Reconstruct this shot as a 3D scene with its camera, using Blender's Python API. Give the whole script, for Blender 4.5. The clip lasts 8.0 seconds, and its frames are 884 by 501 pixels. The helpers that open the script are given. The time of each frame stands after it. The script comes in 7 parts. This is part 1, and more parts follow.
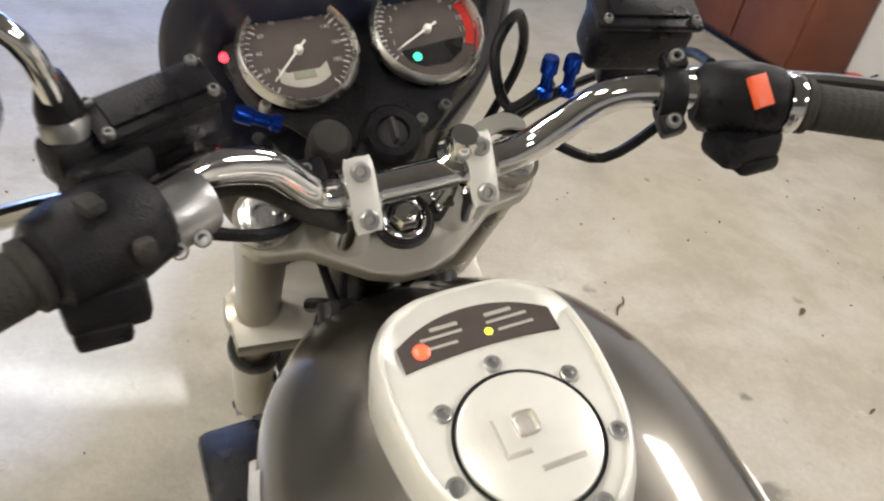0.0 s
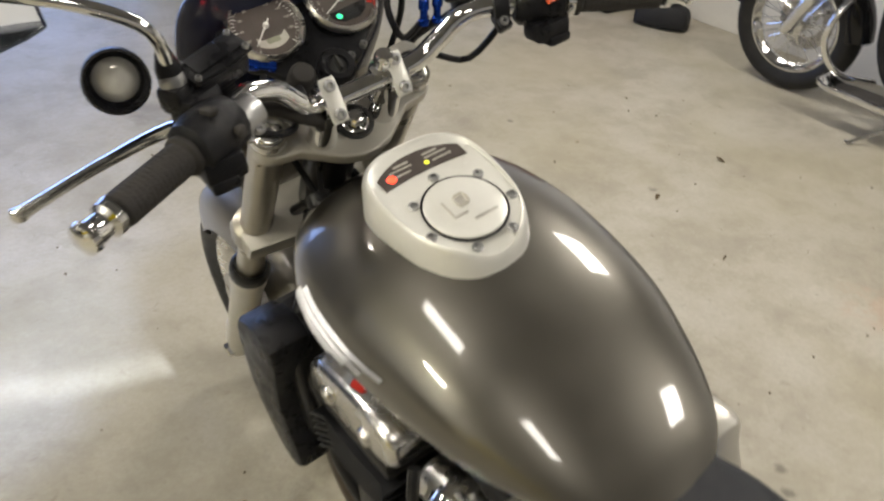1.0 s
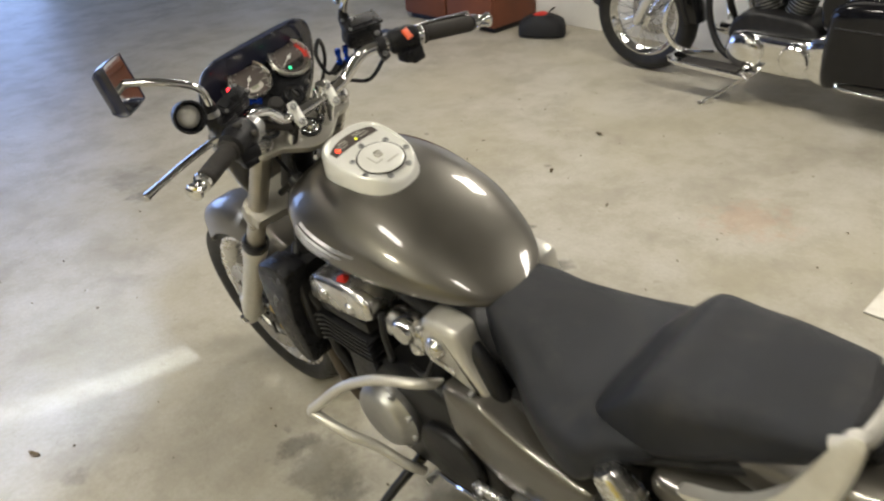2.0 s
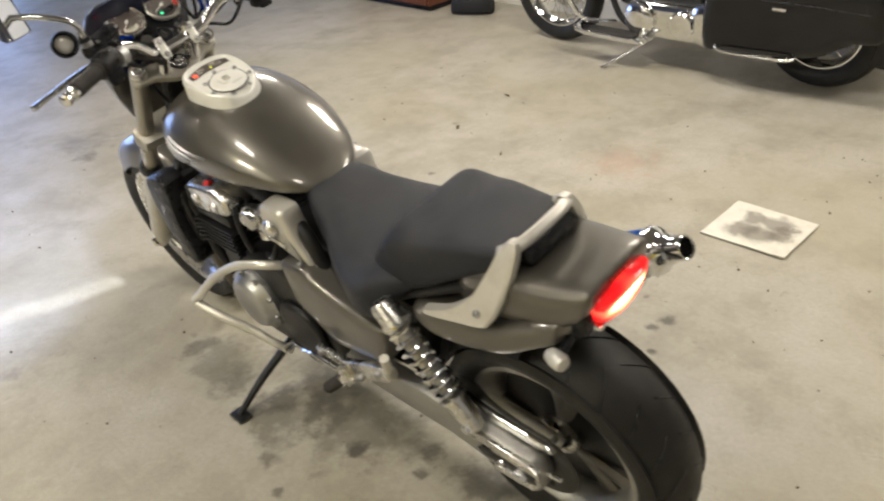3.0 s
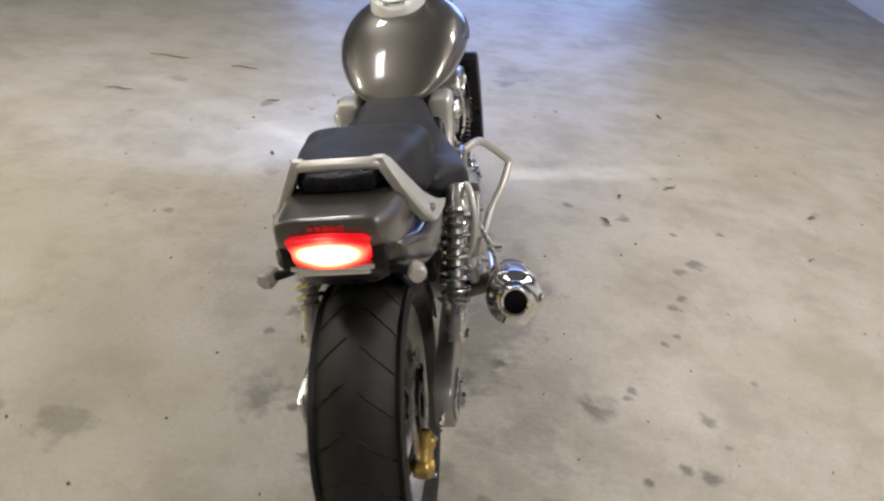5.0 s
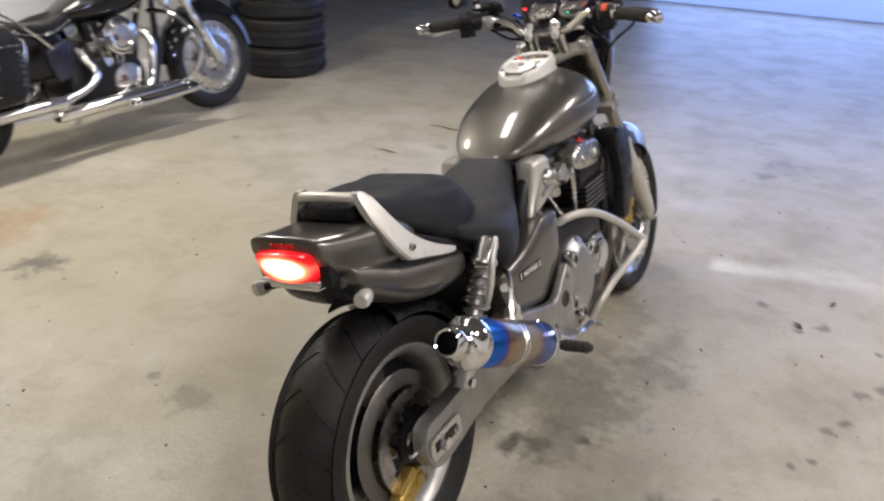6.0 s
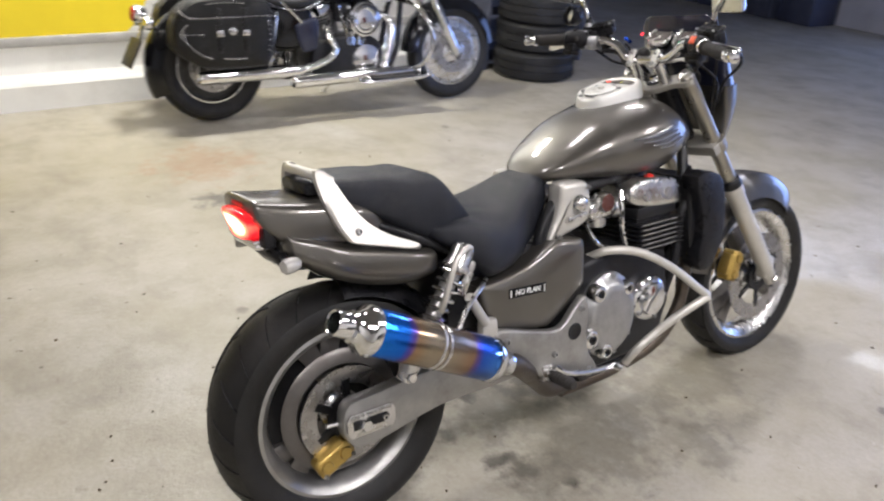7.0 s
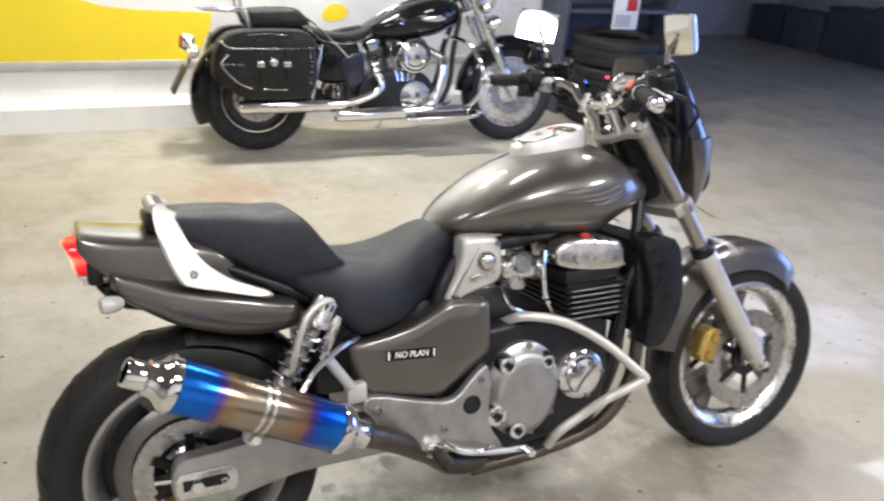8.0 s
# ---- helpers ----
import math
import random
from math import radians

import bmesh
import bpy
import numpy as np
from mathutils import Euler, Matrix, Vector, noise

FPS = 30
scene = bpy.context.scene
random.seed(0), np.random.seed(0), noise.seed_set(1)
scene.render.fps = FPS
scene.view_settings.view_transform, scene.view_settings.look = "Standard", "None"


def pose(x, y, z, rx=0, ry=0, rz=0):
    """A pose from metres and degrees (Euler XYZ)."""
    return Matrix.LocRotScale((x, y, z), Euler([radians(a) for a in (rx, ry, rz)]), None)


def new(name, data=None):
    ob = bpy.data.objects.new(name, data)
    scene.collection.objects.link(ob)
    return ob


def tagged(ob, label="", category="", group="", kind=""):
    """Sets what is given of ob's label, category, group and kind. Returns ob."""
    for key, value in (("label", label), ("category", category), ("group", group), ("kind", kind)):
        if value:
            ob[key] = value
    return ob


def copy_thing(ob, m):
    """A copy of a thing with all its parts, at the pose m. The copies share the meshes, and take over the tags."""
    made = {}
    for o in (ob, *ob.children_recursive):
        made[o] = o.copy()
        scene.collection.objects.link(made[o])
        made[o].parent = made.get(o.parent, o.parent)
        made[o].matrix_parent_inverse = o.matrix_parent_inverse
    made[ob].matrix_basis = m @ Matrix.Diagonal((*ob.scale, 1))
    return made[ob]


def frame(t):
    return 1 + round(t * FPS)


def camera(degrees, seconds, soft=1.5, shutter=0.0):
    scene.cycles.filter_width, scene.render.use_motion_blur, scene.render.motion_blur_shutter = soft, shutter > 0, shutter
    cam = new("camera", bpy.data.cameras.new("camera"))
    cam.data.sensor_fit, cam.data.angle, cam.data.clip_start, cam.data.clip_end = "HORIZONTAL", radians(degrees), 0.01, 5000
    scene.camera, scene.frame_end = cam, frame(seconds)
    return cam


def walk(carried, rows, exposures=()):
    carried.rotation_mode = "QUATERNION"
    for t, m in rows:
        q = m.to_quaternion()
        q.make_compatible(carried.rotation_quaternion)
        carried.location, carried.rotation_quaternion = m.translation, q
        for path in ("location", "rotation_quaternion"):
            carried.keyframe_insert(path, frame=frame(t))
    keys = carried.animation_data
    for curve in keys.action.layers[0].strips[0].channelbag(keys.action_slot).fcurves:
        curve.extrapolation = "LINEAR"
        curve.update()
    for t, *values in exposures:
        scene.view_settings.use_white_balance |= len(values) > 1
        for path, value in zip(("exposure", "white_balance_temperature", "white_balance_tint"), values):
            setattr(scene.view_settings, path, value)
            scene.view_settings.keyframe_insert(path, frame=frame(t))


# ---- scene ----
cam = camera(57.41, 8.0, soft=2.2, shutter=0.35)
walk(cam, [
    (0, pose(-0.4477, 0.6591, 1.3405, 55.561, -11.021, -22.994)),
    (0.3, pose(-0.5106, 0.5933, 1.3796, 55.342, -10.142, -25.712)),
    (0.5, pose(-0.5519, 0.5380, 1.3789, 56.254, -9.527, -28.896)),
    (0.8, pose(-0.6253, 0.4281, 1.3969, 57.658, -6.689, -34.228)),
    (1, pose(-0.6974, 0.3551, 1.4148, 57.026, -4.156, -36.844)),
    (1.2, pose(-0.7731, 0.2629, 1.4487, 57.532, -1.632, -38.575)),
    (2.3, pose(-1.1885, -0.4163, 1.6372, 59.526, 4.090, -45.765)),
    (2.5, pose(-1.2068, -0.5610, 1.6242, 58.521, 3.522, -44.924)),
    (2.8, pose(-1.2230, -0.7256, 1.6184, 57.402, 3.251, -46.058)),
    (3, pose(-1.1804, -0.8020, 1.6018, 59.052, 4.066, -46.178)),
    (3.2, pose(-1.1200, -0.8968, 1.5870, 58.239, 1.778, -44.067)),
    (3.5, pose(-0.9860, -1.0316, 1.5790, 57.467, -0.585, -35.691)),
    (3.8, pose(-0.8310, -1.1358, 1.5677, 58.077, -0.298, -26.340)),
    (4, pose(-0.7047, -1.2393, 1.5658, 58.489, -0.754, -18.637)),
    (4.2, pose(-0.6235, -1.2956, 1.5783, 58.386, -0.195, -15.207)),
    (4.5, pose(-0.3793, -1.3539, 1.5514, 58.773, -0.691, -9.226)),
    (4.7, pose(-0.2176, -1.3603, 1.5155, 59.352, -2.929, -4.597)),
    (5.8, pose(0.7072, -1.3141, 1.5390, 61.501, -2.916, 27.013)),
    (6, pose(0.8152, -1.2516, 1.5298, 64.205, -1.206, 30.780)),
    (6.2, pose(0.9461, -1.1909, 1.5245, 63.676, -4.170, 38.035)),
    (6.5, pose(1.1138, -1.0467, 1.5293, 61.892, -3.721, 44.096)),
    (6.8, pose(1.2637, -0.8927, 1.5314, 64.906, -3.877, 50.028)),
    (7, pose(1.4033, -0.7782, 1.5619, 63.820, -3.868, 55.400)),
    (7.2, pose(1.4647, -0.6577, 1.5753, 64.884, -2.685, 59.589)),
    (7.4, pose(1.4944, -0.5258, 1.5688, 66.514, -3.008, 60.843)),
    (7.5, pose(1.5126, -0.4525, 1.5551, 67.547, -4.813, 60.436)),
    (7.6, pose(1.5138, -0.3948, 1.5463, 66.709, -5.033, 61.115)),
    (7.8, pose(1.5090, -0.2570, 1.5394, 66.270, -5.784, 62.474)),
    (8, pose(1.5206, -0.1682, 1.5457, 65.900, -4.069, 65.514)),
], exposures=[(0.0, 0.1, 6300, 12), (0.5, 0.1, 6450, 11), (1.0, -0.15, 6450, 9), (2.5, 0.0, 6550, 7), (3.5, 0.1, 6650, 12), (4.5, -0.15, 6150, 13), (6.0, -0.13, 6150, 16), (6.5, 0.05, 6050, 16), (7.0, 0.15, 5850, 16), (8.0, 0.32, 5800, 15)])

import random
from math import sin, cos, pi, sqrt, radians, atan2
import bmesh
from mathutils import Matrix, Vector
from mathutils.bvhtree import BVHTree
rnd = random.Random(7)

# ---- world and light: a closed garage lit by ceiling tubes, and the lit headlight of the motorcycle
sky = bpy.data.worlds.new("world"); sky.use_nodes = True; scene.world = sky
sky.node_tree.nodes["Background"].inputs[0].default_value = (0.55, 0.6, 0.7, 1)
sky.node_tree.nodes["Background"].inputs[1].default_value = 0.02

LEAN = Matrix.Rotation(radians(-11.43), 4, 'Y')
# last one, by the west wall, is unseen and added to brighten that wall
TUBES = [(1.78, 1.1), (1.72, -1.0), (1.8, 3.2), (-1.22, 0.95), (-1.05, -0.75), (-1.35, 2.7), (-3.2, 0.9)]
CEIL = 2.8
for tx, ty in TUBES:
    d = bpy.data.lights.new("tube_light", 'AREA'); d.shape = 'RECTANGLE'; d.size = 0.58 if tx > 0 else 0.26; d.size_y = 0.58
    d.energy = 42 if tx > 0 else 84 if tx < -2 else 32 if ty > 2 else 10; d.color = (1.0, 0.93, 0.825) if tx > -2 else (1.0, 0.94, 0.74)
    o = new("tube_light", d); o.location = (tx, ty, CEIL - 0.085)
d = bpy.data.lights.new("door_daylight", 'AREA'); d.shape = 'RECTANGLE'; d.size = 4.2; d.size_y = 2.2
d.energy = 95; d.color = (0.36, 0.52, 1.0)
o = new("door_daylight", d); o.matrix_world = Matrix.Translation((-.1, 9.1, 1.2)) @ Matrix.Rotation(radians(-90), 4, 'X')
d = bpy.data.lights.new("headlight_beam", 'SPOT'); d.energy = 95; d.color = (0.50, 0.62, 1.0)
d.spot_size = radians(112); d.spot_blend = 0.5; d.shadow_soft_size = 0.03
o = new("headlight_beam", d); o.matrix_world = LEAN @ Matrix.Translation((0, 1.485, 0.87)) @ Matrix.Rotation(radians(38), 4, 'Z') @ Matrix.Rotation(radians(88), 4, 'X')
d = bpy.data.lights.new("headlight_bulb", 'POINT'); d.energy = 95; d.color = (0.80, 0.86, 1.0); d.shadow_soft_size = 0.003
o = new("headlight_bulb", d); o.matrix_world = LEAN @ Matrix.Translation((0, 1.43, 0.87))

# ---- materials
def nodes_of(name):
    m = bpy.data.materials.new(name); m.use_nodes = True
    nt = m.node_tree
    return m, nt, nt.nodes["Principled BSDF"]

def add(nt, kind, **inputs):
    n = nt.nodes.new(kind)
    for k, v in inputs.items():
        n.inputs[k.replace("_", " ")].default_value = v
    return n

def mixed(nt, fac, a, b, blend='MIX'):
    n = nt.nodes.new("ShaderNodeMix"); n.data_type = 'RGBA'; n.blend_type = blend
    for sock, v in ((n.inputs[0], fac), (n.inputs[6], a), (n.inputs[7], b)):
        if isinstance(v, (tuple, float, int)):
            sock.default_value = (*v, 1) if isinstance(v, tuple) else v
        else:
            nt.links.new(v, sock)
    return n.outputs[2]

def spread(nt, sock, lo, hi, a=0.0, b=1.0):
    n = nt.nodes.new("ShaderNodeMapRange")
    nt.links.new(sock, n.inputs[0])
    for i, v in enumerate((lo, hi, a, b)):
        n.inputs[i + 1].default_value = v
    return n.outputs[0]

def surf(name, base, rough=0.5, metal=0.0, vary=0.25, scale=18.0, grain=220.0, bump=0.08, coat=0.0, dirt=None, dirt_amount=0.0, rvary=0.12):
    """A surface with cloudy and fine variation of its colour, gloss and relief."""
    m, nt, b = nodes_of(name)
    tc = nt.nodes.new("ShaderNodeTexCoord")
    big = add(nt, "ShaderNodeTexNoise", Scale=scale, Detail=5.0, Roughness=0.6)
    fine = add(nt, "ShaderNodeTexNoise", Scale=grain, Detail=2.0)
    for n in (big, fine):
        nt.links.new(tc.outputs["Object"], n.inputs["Vector"])
    c = mixed(nt, spread(nt, big.outputs[0], .3, .7), tuple(x * (1 - vary) for x in base), tuple(min(1, x * (1 + vary)) for x in base))
    c = mixed(nt, spread(nt, fine.outputs[0], .35, .75, 0, vary * .6), c, tuple(x * .5 for x in base))
    if dirt:
        sp = add(nt, "ShaderNodeTexNoise", Scale=scale * .6, Detail=8.0, Roughness=0.75)
        nt.links.new(tc.outputs["Object"], sp.inputs["Vector"])
        c = mixed(nt, spread(nt, sp.outputs[0], .5, .72, 0, dirt_amount), c, dirt)
    nt.links.new(c, b.inputs["Base Color"])
    nt.links.new(spread(nt, big.outputs[0], .3, .7, max(.02, rough - rvary * rough * 1.5), min(1, rough + rvary * rough * 2)), b.inputs["Roughness"])
    b.inputs["Metallic"].default_value = metal
    b.inputs["Coat Weight"].default_value = coat; b.inputs["IOR"].default_value = 1.38
    b.inputs["Coat Roughness"].default_value = 0.06
    if bump:
        bp = add(nt, "ShaderNodeBump", Strength=bump, Distance=0.004)
        nt.links.new(fine.outputs[0], bp.inputs["Height"]); nt.links.new(bp.outputs[0], b.inputs["Normal"])
    return m

def glow(name, col, strength, base=None):
    m, nt, b = nodes_of(name)
    b.inputs["Base Color"].default_value = (*(base or col), 1); b.inputs["Roughness"].default_value = .2
    b.inputs["Emission Color"].default_value = (*col, 1); b.inputs["Emission Strength"].default_value = strength
    return m

PAINT = surf("bronze_grey_metallic_paint", (.121, .112, .098), .36, .75, .06, 8, 900, .03, coat=1.0, dirt=(.2, .18, .15), dirt_amount=.12)
BLACKPAINT = surf("gloss_black_paint", (.006, .006, .007), .1, 0, .2, 8, 500, .0, coat=.15)
CHROME = surf("chrome", (.78, .78, .78), .08, 1, .06, 25, 300, .02, dirt=(.3, .26, .2), dirt_amount=.25)
POLISHED = surf("polished_aluminium", (.72, .71, .69), .26, 1, .1, 22, 300, .05, dirt=(.25, .22, .18), dirt_amount=.4)
SILVER = surf("silver_painted_metal", (.62, .60, .55), .38, .55, .07, 14, 500, .05, dirt=(.3, .26, .2), dirt_amount=.3)
BRUSHED = surf("brushed_aluminium", (.80, .79, .745), .34, .25, .05, 20, 900, .05, dirt=(.5, .47, .4), dirt_amount=.2)
FORKM = surf("fork_tube_champagne", (.38, .355, .30), .3, .8, .08, 15, 400, .03, dirt=(.28, .24, .18), dirt_amount=.3)
DARKMETAL = surf("dark_cast_metal", (.055, .055, .055), .5, .5, .3, 30, 350, .2, dirt=(.16, .14, .11), dirt_amount=.3)
BLACKENGINE = surf("black_engine_enamel", (.012, .012, .0135), .34, .1, .3, 30, 350, .15, dirt=(.05, .043, .032), dirt_amount=.25)
RUBBER = surf("tyre_rubber", (.014, .0135, .013), .5, 0, .25, 20, 400, .25, dirt=(.05, .045, .038), dirt_amount=.35)
PLASTIC = surf("black_plastic", (.010, .010, .012), .32, 0, .3, 30, 600, .25, dirt=(.07, .065, .06), dirt_amount=.25, rvary=.3)
PLASTIC.node_tree.nodes["Principled BSDF"].inputs["Specular IOR Level"].default_value = .3
NAVY = surf("dark_navy_plastic", (.02, .023, .045), .22, 0, .15, 20, 500, .02, coat=.6)
VINYL = surf("black_seat_vinyl", (.014, .0155, .021), .42, 0, .25, 16, 900, .35, dirt=(.06, .055, .05), dirt_amount=.4)
LEATHER = surf("black_leather", (.009, .0085, .008), .4, 0, .3, 14, 350, .4, dirt=(.05, .045, .04), dirt_amount=.4)
GRIP = surf("rubber_grip", (.035, .032, .03), .7, 0, .25, 30, 500, .4, dirt=(.1, .085, .07), dirt_amount=.3)
GOLD = surf("gold_anodised_caliper", (.52, .36, .10), .38, .75, .15, 40, 500, .1, dirt=(.12, .09, .05), dirt_amount=.5)
BLUEANO = surf("blue_anodised_fitting", (.01, .05, .36), .22, .9, .1, 60, 500, .03)
DISC = surf("brake_disc_steel", (.45, .44, .43), .28, 1, .12, 40, 600, .08, dirt=(.2, .17, .14), dirt_amount=.4)
RIM = surf("rim_grey_cast", (.17, .16, .15), .38, .7, .12, 20, 400, .08, dirt=(.15, .12, .09), dirt_amount=.45)
CASTAL = surf("worn_cast_aluminium", (.40, .395, .38), .36, .8, .14, 18, 400, .12, dirt=(.16, .14, .12), dirt_amount=.4)
CLAMPM = surf("satin_fork_clamp", (.47, .45, .40), .46, .6, .08, 16, 500, .06, dirt=(.22, .19, .15), dirt_amount=.4)
RUST = surf("sooty_exhaust_steel", (.13, .11, .09), .4, .9, .3, 25, 300, .1, dirt=(.12, .08, .05), dirt_amount=.5)
FINM = surf("worn_fin_edges", (.30, .30, .29), .42, .8, .3, 40, 400, .15, dirt=(.03, .03, .03), dirt_amount=.5)
WHITE = surf("white_lettering", (.75, .75, .72), .5, 0, .05, 30, 300, 0)
ORANGE = surf("orange_switch", (.8, .13, .05), .4, 0, .08, 40, 300, .02)
REDP = surf("red_plastic", (.5, .03, .02), .35, 0, .1, 40, 300, .02)
GAUGE = surf("gauge_face", (.08, .067, .062), .35, 0, .1, 60, 300, 0)
LCD = surf("lcd_panel", (.24, .25, .19), .3, 0, .05, 60, 300, 0)
CREAM = surf("gauge_pale_panel", (.42, .40, .36), .4, 0, .05, 60, 300, 0)
LENS = surf("clear_lens", (.5, .49, .46), .12, .2, .1, 80, 300, .05, coat=.7)
def tail_lens():
    """A red lens with a bulb behind its middle."""
    m, nt, b = nodes_of("red_tail_light")
    tc = nt.nodes.new("ShaderNodeTexCoord"); mp = nt.nodes.new("ShaderNodeMapping")
    mp.inputs["Location"].default_value = (0, 0, -.818 / .036); mp.inputs["Scale"].default_value = (1 / .078, 0, 1 / .036)
    ln = nt.nodes.new("ShaderNodeVectorMath"); ln.operation = 'LENGTH'
    nt.links.new(tc.outputs["Object"], mp.inputs[0]); nt.links.new(mp.outputs[0], ln.inputs[0])
    r = nt.nodes.new("ShaderNodeValToRGB"); nt.links.new(ln.outputs["Value"], r.inputs[0])
    e = r.color_ramp.elements; e[0].color = (1, .6, .3, 1); e[0].position = .5; e[1].color = (.8, .008, .012, 1); e[1].position = .95
    q = e.new(.74); q.color = (1, .12, .05, 1)
    nt.links.new(r.outputs[0], b.inputs["Emission Color"])
    nt.links.new(spread(nt, ln.outputs["Value"], .4, 1.0, 11.0, .8), b.inputs["Emission Strength"])
    b.inputs["Base Color"].default_value = (.4, .01, .01, 1); b.inputs["Roughness"].default_value = .2
    return m
TAIL = tail_lens()
LEDRED = glow("red_indicator", (1.0, .02, .03), 7.0)
LEDGREEN = glow("green_indicator", (.05, .8, .35), 1.6)
LEDWARM = glow("amber_indicator", (1.0, .07, .03), 2.6)
LEDYEL = glow("yellow_indicator", (.8, .8, .05), 1.6)
TUBEGLOW = glow("fluorescent_diffuser", (1.0, .95, .88), 6.0)
MIRROR = surf("mirror_glass", (.85, .86, .85), .03, 1, .02, 10, 100, 0)
WALLW = surf("white_wall_paint", (.80, .79, .765), .6, 0, .06, 2.2, 90, .3, dirt=(.45, .42, .37), dirt_amount=.35)
WALLG = surf("grey_wall_render", (.42, .41, .39), .75, 0, .18, 5, 80, .6, dirt=(.2, .19, .17), dirt_amount=.4)
# ceiling stays out of view; its grey is darkened to cut bounce and reflections
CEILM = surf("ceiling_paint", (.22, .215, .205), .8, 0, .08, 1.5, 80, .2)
DARKWALL = surf("dark_wall_paint", (.42, .42, .46), .7, 0, .2, 2, 80, .3)
YELLOW = surf("yellow_banner", (.80, .62, .02), .55, 0, .05, 3, 120, .1)
BROWN = surf("reddish_brown_board", (.16, .055, .03), .55, 0, .2, 6, 160, .2)
BOXM = surf("dark_crate_plastic", (.07, .075, .10), .5, 0, .25, 9, 160, .2)
BAGM = surf("black_nylon_bag", (.016, .016, .018), .7, 0, .25, 20, 400, .5)
STEEL = surf("zinc_steel", (.42, .42, .42), .35, .9, .15, 25, 300, .1)
LEAF = surf("dry_leaf", (.09, .065, .035), .8, 0, .3, 60, 300, .3)

def titanium_sleeve():
    m, nt, b = nodes_of("heat_tinted_titanium")
    tc = nt.nodes.new("ShaderNodeTexCoord"); sep = nt.nodes.new("ShaderNodeSeparateXYZ")
    nz = add(nt, "ShaderNodeTexNoise", Scale=25.0, Detail=3.0)
    nt.links.new(tc.outputs["Object"], sep.inputs[0]); nt.links.new(tc.outputs["Object"], nz.inputs["Vector"])
    ad = nt.nodes.new("ShaderNodeMath"); ad.operation = 'MULTIPLY_ADD'; ad.inputs[1].default_value = .012
    nt.links.new(nz.outputs[0], ad.inputs[0]); nt.links.new(sep.outputs[2], ad.inputs[2])
    r = nt.nodes.new("ShaderNodeValToRGB")
    nt.links.new(spread(nt, ad.outputs[0], .08, .46), r.inputs[0])
    stops = [(0, (.02, .17, .62)), (.22, (.015, .12, .58)), (.265, (.12, .07, .34)), (.30, (.30, .19, .10)), (.40, (.31, .26, .19)),
             (.62, (.30, .245, .18)), (.74, (.27, .16, .09)), (.775, (.10, .06, .28)), (.82, (.012, .09, .52)), (1, (.02, .18, .6))]
    e = r.color_ramp.elements
    e[0].position, e[0].color = stops[0][0], (*stops[0][1], 1)
    e[1].position, e[1].color = 1, (*stops[-1][1], 1)
    for p, c in stops[1:-1]:
        q = e.new(p); q.color = (*c, 1)
    nt.links.new(r.outputs[0], b.inputs["Base Color"])
    b.inputs["Metallic"].default_value = .9; b.inputs["Roughness"].default_value = .24
    return m
TITAN = titanium_sleeve()

